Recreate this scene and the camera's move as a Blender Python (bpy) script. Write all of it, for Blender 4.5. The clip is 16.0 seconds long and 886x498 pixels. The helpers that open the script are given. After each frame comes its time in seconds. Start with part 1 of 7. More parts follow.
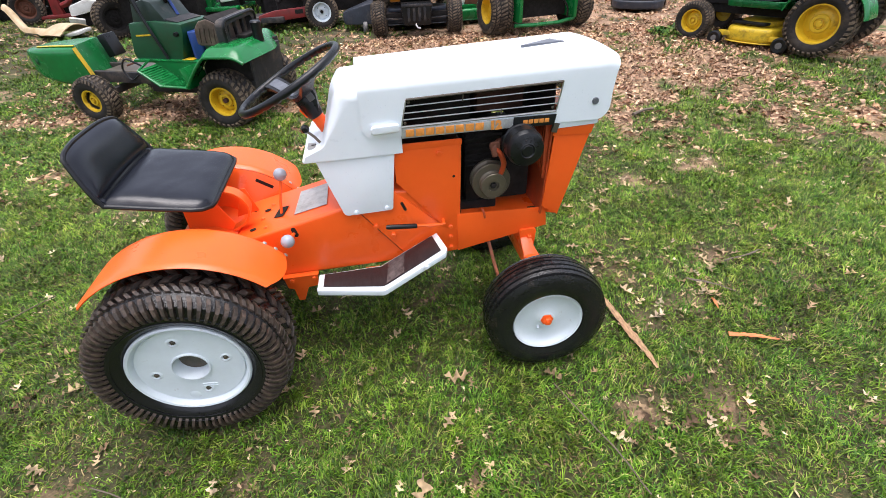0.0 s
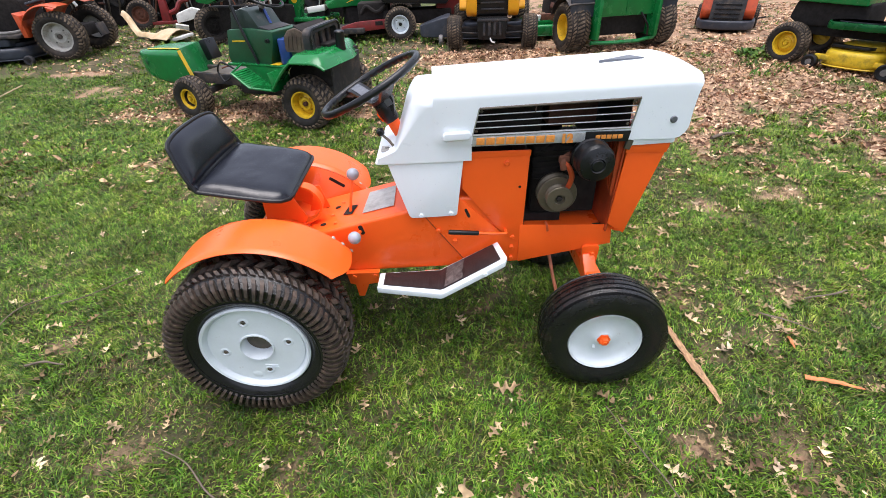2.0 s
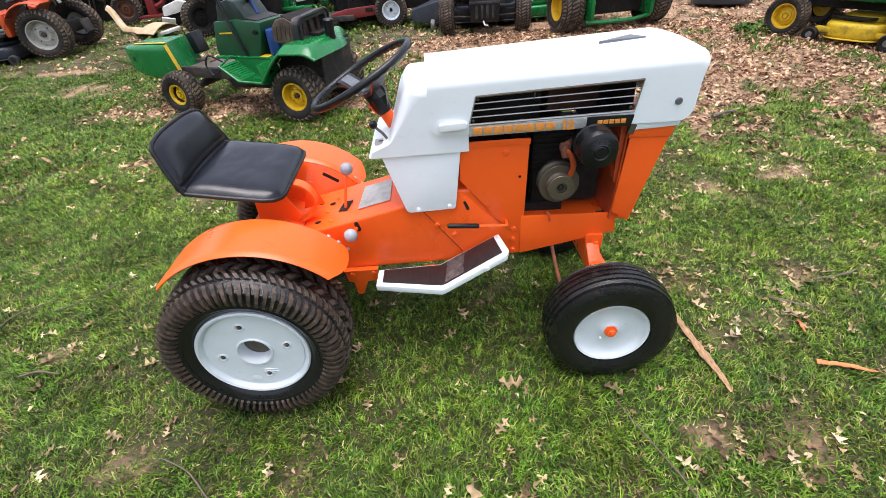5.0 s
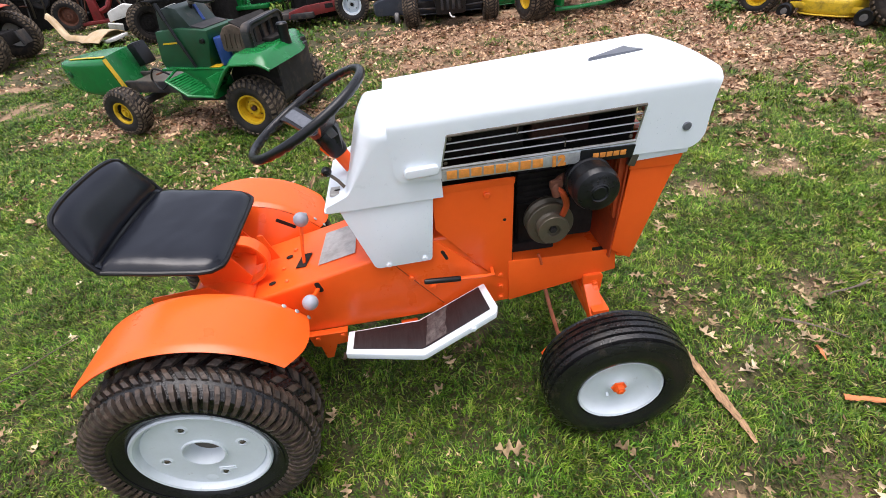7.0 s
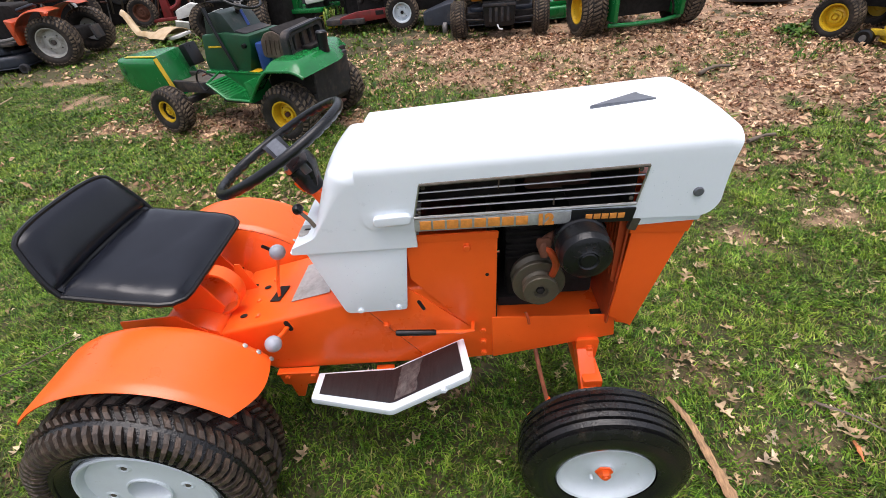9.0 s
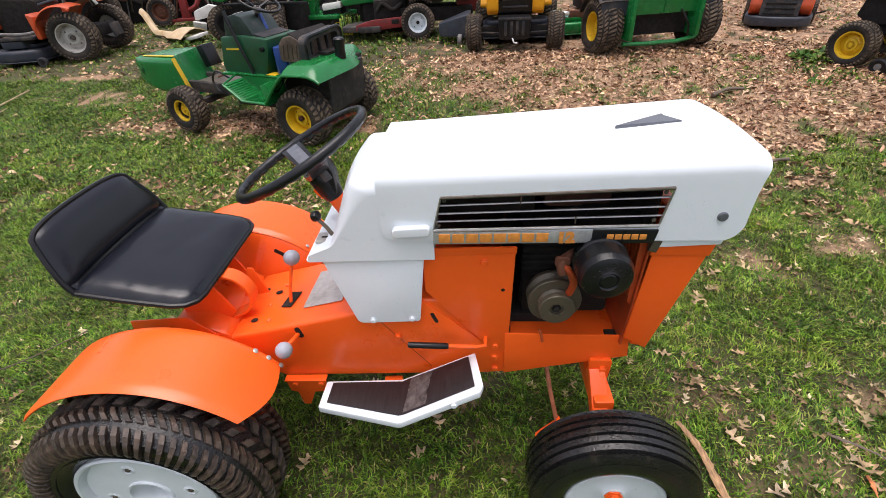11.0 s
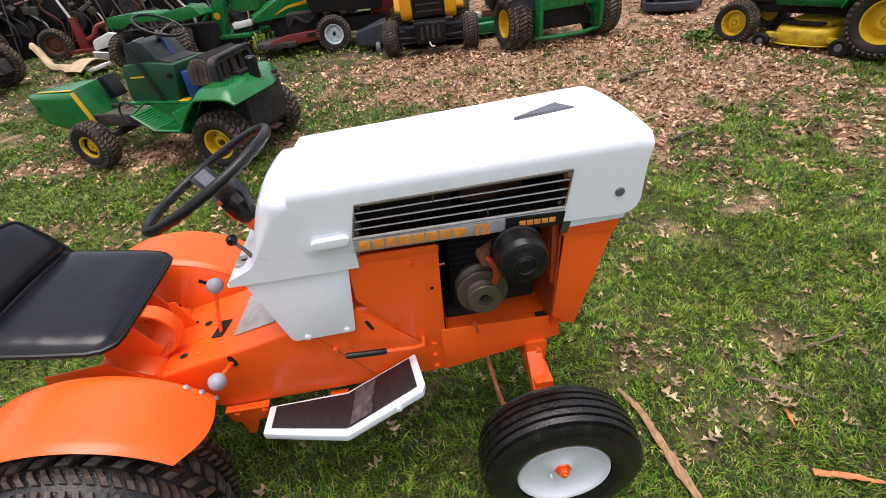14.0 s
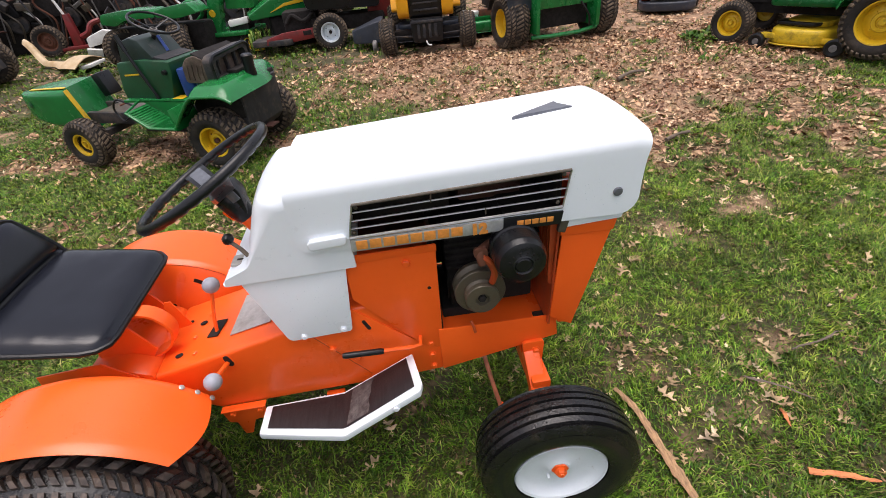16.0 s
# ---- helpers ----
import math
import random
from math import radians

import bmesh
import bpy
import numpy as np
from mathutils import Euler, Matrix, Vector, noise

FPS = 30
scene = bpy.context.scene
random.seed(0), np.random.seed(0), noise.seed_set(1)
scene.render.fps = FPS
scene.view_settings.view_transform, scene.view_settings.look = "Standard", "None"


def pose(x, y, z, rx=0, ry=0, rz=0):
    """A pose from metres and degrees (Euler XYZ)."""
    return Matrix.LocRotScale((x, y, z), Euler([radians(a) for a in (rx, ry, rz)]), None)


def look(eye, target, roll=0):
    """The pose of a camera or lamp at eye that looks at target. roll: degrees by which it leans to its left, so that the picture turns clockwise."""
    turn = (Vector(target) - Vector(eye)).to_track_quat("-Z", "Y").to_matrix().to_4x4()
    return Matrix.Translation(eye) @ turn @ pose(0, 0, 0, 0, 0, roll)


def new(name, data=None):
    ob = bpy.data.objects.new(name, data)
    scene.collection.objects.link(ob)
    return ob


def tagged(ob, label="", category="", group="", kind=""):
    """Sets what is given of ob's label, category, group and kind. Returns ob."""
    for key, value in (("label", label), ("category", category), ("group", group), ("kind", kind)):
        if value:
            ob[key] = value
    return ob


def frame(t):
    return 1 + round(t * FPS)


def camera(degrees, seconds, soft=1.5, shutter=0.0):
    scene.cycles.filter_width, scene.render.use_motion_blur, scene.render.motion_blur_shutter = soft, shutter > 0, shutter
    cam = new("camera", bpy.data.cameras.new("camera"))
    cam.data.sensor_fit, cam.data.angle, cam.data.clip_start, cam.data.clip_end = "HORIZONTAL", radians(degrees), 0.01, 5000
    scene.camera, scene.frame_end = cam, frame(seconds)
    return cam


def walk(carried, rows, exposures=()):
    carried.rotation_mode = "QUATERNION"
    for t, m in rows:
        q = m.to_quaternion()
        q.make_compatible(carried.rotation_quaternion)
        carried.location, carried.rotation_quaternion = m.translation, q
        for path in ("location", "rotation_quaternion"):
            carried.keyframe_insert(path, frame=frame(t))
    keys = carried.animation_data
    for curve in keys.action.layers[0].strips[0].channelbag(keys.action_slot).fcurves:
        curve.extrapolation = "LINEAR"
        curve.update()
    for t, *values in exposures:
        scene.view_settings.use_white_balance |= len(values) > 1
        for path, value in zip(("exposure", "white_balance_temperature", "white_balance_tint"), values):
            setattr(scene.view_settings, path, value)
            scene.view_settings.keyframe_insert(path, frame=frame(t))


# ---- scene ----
cam = camera(88.4, 16.0, soft=0.5)
PATH = [
    (0, (0.661, -1.452, 1.273), (0.781, 0.177, 0.118), -2.7),
    (0.5, (0.66, -1.463, 1.27), (0.68, 0.181, 0.131), -3.1),
    (1, (0.661, -1.47, 1.271), (0.616, 0.182, 0.144), -3.4),
    (1.5, (0.649, -1.471, 1.271), (0.561, 0.189, 0.159), -3.1),
    (2, (0.641, -1.476, 1.27), (0.526, 0.189, 0.167), -2.4),
    (2.5, (0.637, -1.475, 1.271), (0.487, 0.19, 0.174), -2.3),
    (3, (0.635, -1.47, 1.267), (0.449, 0.186, 0.161), -2.5),
    (3.5, (0.638, -1.469, 1.265), (0.444, 0.18, 0.15), -2.9),
    (4, (0.641, -1.466, 1.264), (0.447, 0.182, 0.148), -3.2),
    (4.2, (0.64, -1.463, 1.263), (0.448, 0.184, 0.144), -3.2),
    (6.3, (0.638, -1.259, 1.277), (0.658, 0.345, 0.082), -6.7),
    (6.5, (0.606, -1.222, 1.286), (0.619, 0.385, 0.095), -6.7),
    (7, (0.658, -1.148, 1.294), (0.617, 0.455, 0.099), -6.9),
    (7.5, (0.804, -1.063, 1.297), (0.668, 0.539, 0.107), -7.5),
    (8, (0.859, -1.035, 1.306), (0.662, 0.571, 0.13), -7.6),
    (8.5, (0.855, -1.023, 1.296), (0.662, 0.586, 0.124), -7.2),
    (9, (0.816, -1.0, 1.313), (0.596, 0.612, 0.15), -5.8),
    (9.2, (0.796, -0.992, 1.316), (0.551, 0.617, 0.154), -5.1),
    (11.3, (0.783, -0.991, 1.32), (0.552, 0.643, 0.191), -3.4),
    (11.5, (0.788, -0.994, 1.323), (0.564, 0.641, 0.193), -4.1),
    (12, (0.813, -0.996, 1.316), (0.62, 0.628, 0.165), -6.9),
    (12.5, (0.841, -1.005, 1.318), (0.771, 0.636, 0.178), -7.3),
    (13, (0.859, -1.015, 1.318), (0.879, 0.635, 0.189), -6.9),
    (13.5, (0.85, -1.013, 1.321), (0.85, 0.645, 0.203), -6.6),
    (14, (0.846, -1.006, 1.318), (0.829, 0.645, 0.188), -6.8),
    (14.5, (0.845, -1.0, 1.318), (0.837, 0.646, 0.182), -6.7),
    (15, (0.847, -1.0, 1.317), (0.856, 0.643, 0.177), -6.5),
    (15.5, (0.846, -1.001, 1.318), (0.847, 0.644, 0.18), -6.5),
    (16, (0.843, -1.002, 1.317), (0.842, 0.644, 0.183), -6.4),
]
walk(cam, [(t, look(eye, target, roll)) for t, eye, target, roll in PATH], exposures=[(0, 1.05, 6340, 15), (4.2, 1.05, 6340, 15), (7.0, 0.86, 6450, 15.5), (9.2, 0.72, 6500, 16), (11.3, 0.68, 6680, 17), (16, 0.64, 6740, 17.5)])

# ---- world and light: overcast afternoon, soft high sky ----
world = bpy.data.worlds.new("overcast_sky")
scene.world = world
world.use_nodes = True
wn, wl = world.node_tree.nodes, world.node_tree.links
wn.clear()
w_out = wn.new("ShaderNodeOutputWorld")
w_bg = wn.new("ShaderNodeBackground")
w_sky = wn.new("ShaderNodeTexSky")
w_sky.sky_type = "NISHITA"
w_sky.sun_disc = False
w_sky.sun_elevation, w_sky.sun_rotation = radians(80), radians(180)
w_sky.air_density, w_sky.dust_density, w_sky.ozone_density = 1.0, 3.0, 1.0
w_hsv = wn.new("ShaderNodeHueSaturation")
w_hsv.inputs["Saturation"].default_value = 0.45
wl.new(w_sky.outputs[0], w_hsv.inputs["Color"])
wl.new(w_hsv.outputs[0], w_bg.inputs["Color"])
wl.new(w_bg.outputs[0], w_out.inputs["Surface"])
w_bg.inputs["Strength"].default_value = 0.148
sun_data = bpy.data.lights.new("sun", "SUN")
sun_data.energy, sun_data.angle, sun_data.color = 1.5, radians(44), (1.0, 0.975, 0.94)
sun_ob = new("sun", sun_data)
sun_ob.matrix_world = look((0.6, 0.3, 6.0), (0.6, 0.0, 0.0))
scene.view_settings.exposure = 0.6


# ---- materials ----
def material(name, base, rough=0.5, metal=0.0, var=0.12, scale=9.0, bump=0.08, bump_scale=120.0, dirt=None,
             dirt_scale=4.0, dirt_amount=0.45, stretch=None, spec=0.5):
    m = bpy.data.materials.new(name)
    m.use_nodes = True
    n, l = m.node_tree.nodes, m.node_tree.links
    b = n["Principled BSDF"]
    b.inputs["Metallic"].default_value = metal
    b.inputs["Specular IOR Level"].default_value = spec
    tc = n.new("ShaderNodeTexCoord")
    vec = tc.outputs["Object"]
    if stretch:
        mp = n.new("ShaderNodeMapping")
        mp.inputs["Scale"].default_value = stretch
        l.new(vec, mp.inputs["Vector"])
        vec = mp.outputs["Vector"]
    no = n.new("ShaderNodeTexNoise")
    no.inputs["Scale"].default_value, no.inputs["Detail"].default_value, no.inputs["Roughness"].default_value = scale, 6, 0.65
    l.new(vec, no.inputs["Vector"])
    ramp = n.new("ShaderNodeValToRGB")
    ramp.color_ramp.elements[0].position, ramp.color_ramp.elements[1].position = 0.3, 0.7
    ramp.color_ramp.elements[0].color = (*[c * (1 - var) for c in base], 1)
    ramp.color_ramp.elements[1].color = (*[min(1, c * (1 + var)) for c in base], 1)
    l.new(no.outputs["Fac"], ramp.inputs["Fac"])
    col = ramp.outputs["Color"]
    if dirt:
        dn = n.new("ShaderNodeTexNoise")
        dn.inputs["Scale"].default_value, dn.inputs["Detail"].default_value, dn.inputs["Roughness"].default_value = dirt_scale, 9, 0.7
        l.new(vec, dn.inputs["Vector"])
        dr = n.new("ShaderNodeValToRGB")
        dr.color_ramp.elements[0].position, dr.color_ramp.elements[1].position = 1.0 - dirt_amount - 0.12, 1.0 - dirt_amount + 0.14
        l.new(dn.outputs["Fac"], dr.inputs["Fac"])
        mx = n.new("ShaderNodeMix")
        mx.data_type = "RGBA"
        l.new(dr.outputs["Color"], mx.inputs["Factor"])
        l.new(col, mx.inputs["A"])
        mx.inputs["B"].default_value = (*dirt, 1)
        col = mx.outputs["Result"]
    l.new(col, b.inputs["Base Color"])
    rr = n.new("ShaderNodeMapRange")
    rr.inputs["To Min"].default_value, rr.inputs["To Max"].default_value = max(0.02, rough - 0.1), min(1, rough + 0.1)
    l.new(no.outputs["Fac"], rr.inputs["Value"])
    l.new(rr.outputs["Result"], b.inputs["Roughness"])
    bn = n.new("ShaderNodeTexNoise")
    bn.inputs["Scale"].default_value, bn.inputs["Detail"].default_value = bump_scale, 4
    l.new(vec, bn.inputs["Vector"])
    height = bn.outputs["Fac"]
    bp = n.new("ShaderNodeBump")
    bp.inputs["Strength"].default_value, bp.inputs["Distance"].default_value = bump, 0.004
    l.new(height, bp.inputs["Height"])
    l.new(bp.outputs["Normal"], b.inputs["Normal"])
    return m


ORANGE = material("orange_paint", (0.97, 0.122, 0.014), 0.3, var=0.06, scale=5, bump=0.06, bump_scale=260, dirt=(0.72, 0.08, 0.012), dirt_scale=7, dirt_amount=0.26)
WHITE = material("white_paint", (0.79, 0.85, 0.9), 0.3, var=0.03, scale=4, bump=0.04, bump_scale=220)
WHITE_WHEEL = material("white_wheel_paint", (0.68, 0.74, 0.78), 0.4, var=0.05, scale=14, bump=0.08, bump_scale=150, dirt=(0.25, 0.21, 0.16), dirt_scale=28, dirt_amount=0.27)
RUBBER = material("dark_rubber", (0.0085, 0.0085, 0.009), 0.27, var=0.35, scale=16, bump=0.5, bump_scale=190, dirt=(0.05, 0.037, 0.028), dirt_scale=22, dirt_amount=0.33, spec=0.45)
SIDEWALL = material("dressed_sidewall", (0.012, 0.012, 0.013), 0.24, var=0.2, scale=12, bump=0.05, bump_scale=80, spec=0.4)
TREAD = material("dusty_tread", (0.032, 0.0245, 0.02), 0.45, var=0.5, scale=30, bump=0.6, bump_scale=150, dirt=(0.115, 0.078, 0.057), dirt_scale=34, dirt_amount=0.45, spec=0.42)
OILY = material("oily_iron", (0.115, 0.098, 0.07), 0.42, metal=0.3, var=0.3, scale=30, bump=0.2, bump_scale=150, dirt=(0.09, 0.055, 0.035), dirt_scale=30, dirt_amount=0.4)
DULL_RUST = material("dull_rust", (0.075, 0.028, 0.018), 0.8, var=0.4, scale=22, bump=0.3, bump_scale=140)
OLD_TREAD = material("muddy_tread", (0.032, 0.027, 0.022), 0.8, var=0.4, scale=20, bump=0.4, bump_scale=120, dirt=(0.2, 0.15, 0.105), dirt_scale=9, dirt_amount=0.5, spec=0.2)
OLD_RUBBER = material("old_rubber", (0.022, 0.0195, 0.018), 0.7, var=0.35, scale=18, bump=0.3, bump_scale=120, dirt=(0.085, 0.062, 0.046), dirt_scale=7, dirt_amount=0.4, spec=0.25)
VINYL = material("black_vinyl", (0.0075, 0.0088, 0.0135), 0.2, var=0.15, scale=10, bump=0.06, bump_scale=600, spec=0.42)
BLACK = material("black_plastic", (0.0085, 0.009, 0.0105), 0.3, var=0.25, scale=20, bump=0.12, bump_scale=200, spec=0.35)
GREY_BLACK = material("weathered_black_plastic", (0.03, 0.03, 0.033), 0.62, var=0.3, scale=14, bump=0.15, bump_scale=150, dirt=(0.13, 0.1, 0.075), dirt_scale=6, dirt_amount=0.4, spec=0.28)
BROWN_SEAT = material("dirty_seat_vinyl", (0.062, 0.04, 0.029), 0.6, var=0.4, scale=12, bump=0.2, bump_scale=150, dirt=(0.17, 0.12, 0.09), dirt_scale=8, dirt_amount=0.45)
# near-black for black parts, and for shade painted in holes and hollows
INSIDE = material("black_iron_and_shade", (0.02, 0.0175, 0.0165), 0.85, spec=0.2, var=0.5, scale=22, bump=0.3, bump_scale=90)
STEEL = material("dull_steel", (0.115, 0.1, 0.08), 0.5, metal=0.55, var=0.25, scale=24, bump=0.12, bump_scale=160, dirt=(0.12, 0.08, 0.05), dirt_scale=26, dirt_amount=0.4)
CHROME = material("bright_trim", (0.42, 0.42, 0.41), 0.32, metal=0.85, var=0.2, scale=60, bump=0.12, bump_scale=300)
FOIL = material("worn_silver_badge", (0.4, 0.41, 0.41), 0.45, metal=0.4, var=0.25, scale=60, bump=0.15, bump_scale=250)
BADGE_ORANGE = material("badge_orange", (0.72, 0.27, 0.05), 0.5, var=0.2, scale=90, bump=0.1)
GREY_BALL = material("grey_knob", (0.33, 0.35, 0.4), 0.38, var=0.12, scale=40, bump=0.08, dirt=(0.2, 0.17, 0.15), dirt_scale=60, dirt_amount=0.3)
GREY_EMBLEM = material("grey_emblem", (0.13, 0.14, 0.16), 0.4, metal=0.3, var=0.2, scale=70, bump=0.1)
MAT_BROWN = material("worn_footrest_rubber", (0.021, 0.018, 0.019), 0.36, var=0.4, scale=18, bump=0.2, bump_scale=160, dirt=(0.22, 0.205, 0.2), dirt_scale=7, dirt_amount=0.2, stretch=(7, 0.8, 1), spec=0.35)
WORN_MAT = material("scuffed_footrest_rubber", (0.13, 0.12, 0.115), 0.55, var=0.4, scale=40, bump=0.3, bump_scale=160, dirt=(0.028, 0.022, 0.022), dirt_scale=45, dirt_amount=0.5)
PLATE = material("scuffed_aluminium", (0.5, 0.49, 0.46), 0.42, metal=0.5, var=0.2, scale=30, bump=0.12, bump_scale=120, dirt=(0.3, 0.28, 0.25), dirt_scale=18, dirt_amount=0.4)
RUST = material("rusty_iron", (0.13, 0.045, 0.023), 0.8, var=0.4, scale=22, bump=0.3, bump_scale=140, dirt=(0.07, 0.03, 0.02), dirt_scale=14, dirt_amount=0.4)
GREEN = material("green_paint", (0.005, 0.158, 0.036), 0.26, var=0.12, scale=6, bump=0.06, bump_scale=160, dirt=(0.012, 0.11, 0.03), dirt_scale=5, dirt_amount=0.4)
DARK_GREEN = material("dark_green_plastic", (0.006, 0.062, 0.024), 0.42, var=0.2, scale=8, bump=0.08, bump_scale=140, dirt=(0.02, 0.045, 0.02), dirt_scale=7, dirt_amount=0.4)
YELLOW = material("yellow_paint", (0.68, 0.43, 0.015), 0.42, var=0.12, scale=9, bump=0.08, bump_scale=140, dirt=(0.11, 0.07, 0.03), dirt_scale=11, dirt_amount=0.33)
CHIPPED_YELLOW = material("chipped_yellow_paint", (0.7, 0.47, 0.02), 0.45, var=0.15, scale=9, bump=0.12, bump_scale=140, dirt=(0.05, 0.036, 0.02), dirt_scale=7.5, dirt_amount=0.37)
YELLOW_BODY = material("golden_yellow_plastic", (0.78, 0.36, 0.012), 0.36, var=0.08, scale=7, bump=0.05)
RED = material("red_paint", (0.2, 0.016, 0.016), 0.45, var=0.2, scale=8, bump=0.1, dirt=(0.07, 0.02, 0.015), dirt_scale=7, dirt_amount=0.42)
MOWER_ORANGE = material("mower_orange", (0.5, 0.072, 0.018), 0.42, var=0.14, scale=7, bump=0.08, dirt=(0.26, 0.05, 0.02), dirt_scale=6, dirt_amount=0.42)
WORN_GREY = material("worn_grey_plastic", (0.15, 0.145, 0.14), 0.65, var=0.3, scale=20, bump=0.15, dirt=(0.08, 0.06, 0.045), dirt_scale=14, dirt_amount=0.4)
NAVY = material("dark_blue_grey_plastic", (0.025, 0.031, 0.045), 0.5, var=0.25, scale=10, bump=0.1, dirt=(0.1, 0.09, 0.08), dirt_scale=7, dirt_amount=0.35)
BLUE = material("blue_plastic", (0.015, 0.05, 0.22), 0.4, var=0.15, scale=12, bump=0.05)
CREAM = material("yellowed_cream_plastic", (0.55, 0.42, 0.26), 0.55, var=0.18, scale=6, bump=0.1, dirt=(0.42, 0.26, 0.1), dirt_scale=5, dirt_amount=0.42)
PALE = material("white_plastic", (0.66, 0.66, 0.63), 0.5, var=0.1, scale=9, bump=0.08, dirt=(0.3, 0.27, 0.22), dirt_scale=8, dirt_amount=0.32)
RIM_GREY = material("grey_wheel_paint", (0.42, 0.41, 0.38), 0.5, var=0.15, scale=14, bump=0.1, dirt=(0.15, 0.12, 0.09), dirt_scale=12, dirt_amount=0.4)
BARK_WOOD = material("split_wood", (0.36, 0.215, 0.11), 0.8, var=0.55, scale=26, bump=0.6, bump_scale=60, stretch=(6, 1, 6))
BEAD = material("wet_white_paint", (0.7, 0.775, 0.83), 0.2, var=0.02, scale=4, bump=0.0)
WET_ORANGE = material("wet_orange_paint", (0.95, 0.14, 0.025), 0.16, var=0.02, scale=4, bump=0.0)
WORN_ROD = material("worn_painted_rod", (0.4, 0.13, 0.07), 0.6, var=0.3, scale=40, bump=0.2, dirt=(0.2, 0.09, 0.05), dirt_scale=30, dirt_amount=0.4)
SMOKE = material("smoky_green_plastic", (0.016, 0.03, 0.026), 0.4, var=0.25, scale=14, bump=0.1, dirt=(0.07, 0.065, 0.055), dirt_scale=9, dirt_amount=0.36)
RED_WOOD = material("fresh_split_wood", (0.56, 0.19, 0.07), 0.8, var=0.3, scale=24, bump=0.5, bump_scale=70)
TWIG = material("grey_twig", (0.13, 0.1, 0.075), 0.85, var=0.3, scale=30, bump=0.4, bump_scale=150)
PALE_STICK = material("pale_stick", (0.38, 0.29, 0.17), 0.8, var=0.25, scale=22, bump=0.4, bump_scale=120)


def blade_material(name, stops, rough=0.5, trans=0.14, patchy=0.014, spec=0.16):
    m = bpy.data.materials.new(name)
    m.use_nodes = True
    n, l = m.node_tree.nodes, m.node_tree.links
    b = n["Principled BSDF"]
    b.inputs["Roughness"].default_value = rough
    b.inputs["Specular IOR Level"].default_value = spec
    g = n.new("ShaderNodeNewGeometry")
    ramp = n.new("ShaderNodeValToRGB")
    e = ramp.color_ramp.elements
    e[0].position, e[0].color = stops[0][0], (*stops[0][1], 1)
    e[1].position, e[1].color = stops[-1][0], (*stops[-1][1], 1)
    for p, c in stops[1:-1]:
        k = e.new(p)
        k.color = (*c, 1)
    l.new(g.outputs["Random Per Island"], ramp.inputs["Fac"])
    tc = n.new("ShaderNodeTexCoord")
    no = n.new("ShaderNodeTexNoise")
    no.inputs["Scale"].default_value, no.inputs["Detail"].default_value = 2.2, 3
    l.new(tc.outputs["Object"], no.inputs["Vector"])
    mr = n.new("ShaderNodeMapRange")
    mr.inputs["From Min"].default_value, mr.inputs["From Max"].default_value = 0.3, 0.7
    mr.inputs["To Min"].default_value, mr.inputs["To Max"].default_value = 0.72, 1.25
    l.new(no.outputs["Fac"], mr.inputs["Value"])
    fine = n.new("ShaderNodeTexNoise")
    fine.inputs["Scale"].default_value, fine.inputs["Detail"].default_value = 26.0, 2
    l.new(tc.outputs["Object"], fine.inputs["Vector"])
    fr = n.new("ShaderNodeMapRange")
    fr.inputs["From Min"].default_value, fr.inputs["From Max"].default_value = 0.34, 0.66
    fr.inputs["To Min"].default_value, fr.inputs["To Max"].default_value = 0.45, 1.45
    l.new(fine.outputs["Fac"], fr.inputs["Value"])
    mul = n.new("ShaderNodeMath")
    mul.operation = "MULTIPLY"
    l.new(mr.outputs["Result"], mul.inputs[0])
    l.new(fr.outputs["Result"], mul.inputs[1])
    hs = n.new("ShaderNodeHueSaturation")
    patch = n.new("ShaderNodeTexNoise")
    patch.inputs["Scale"].default_value, patch.inputs["Detail"].default_value = 5.5, 3
    l.new(tc.outputs["Object"], patch.inputs["Vector"])
    hr = n.new("ShaderNodeMapRange")
    hr.inputs["From Min"].default_value, hr.inputs["From Max"].default_value = 0.32, 0.68
    hr.inputs["To Min"].default_value, hr.inputs["To Max"].default_value = 0.515, 0.5 - patchy
    l.new(patch.outputs["Fac"], hr.inputs["Value"])
    l.new(hr.outputs["Result"], hs.inputs["Hue"])
    l.new(mul.outputs[0], hs.inputs["Value"])
    l.new(ramp.outputs["Color"], hs.inputs["Color"])
    l.new(hs.outputs["Color"], b.inputs["Base Color"])
    tl = n.new("ShaderNodeBsdfTranslucent")
    l.new(hs.outputs["Color"], tl.inputs["Color"])
    ms = n.new("ShaderNodeMixShader")
    ms.inputs["Fac"].default_value = trans
    l.new(b.outputs[0], ms.inputs[1])
    l.new(tl.outputs[0], ms.inputs[2])
    l.new(ms.outputs[0], n["Material Output"].inputs["Surface"])
    return m


GRASS = blade_material("grass_blades", [(0.0, (0.02, 0.052, 0.004)), (0.3, (0.062, 0.135, 0.008)), (0.6, (0.112, 0.214, 0.013)), (0.84, (0.175, 0.285, 0.028)), (0.94, (0.24, 0.29, 0.06)), (1.0, (0.34, 0.29, 0.11))], 0.46, 0.1, 0.016, 0.24)
LIME = blade_material("fresh_grass_blades", [(0.0, (0.07, 0.13, 0.012)), (0.4, (0.16, 0.265, 0.022)), (0.8, (0.25, 0.37, 0.04)), (1.0, (0.36, 0.37, 0.09))], 0.42, 0.12, 0.016, 0.3)
CLOVER = blade_material("clover_leaves", [(0.0, (0.026, 0.075, 0.01)), (0.6, (0.08, 0.165, 0.019)), (0.88, (0.17, 0.252, 0.036)), (1.0, (0.27, 0.185, 0.09))])
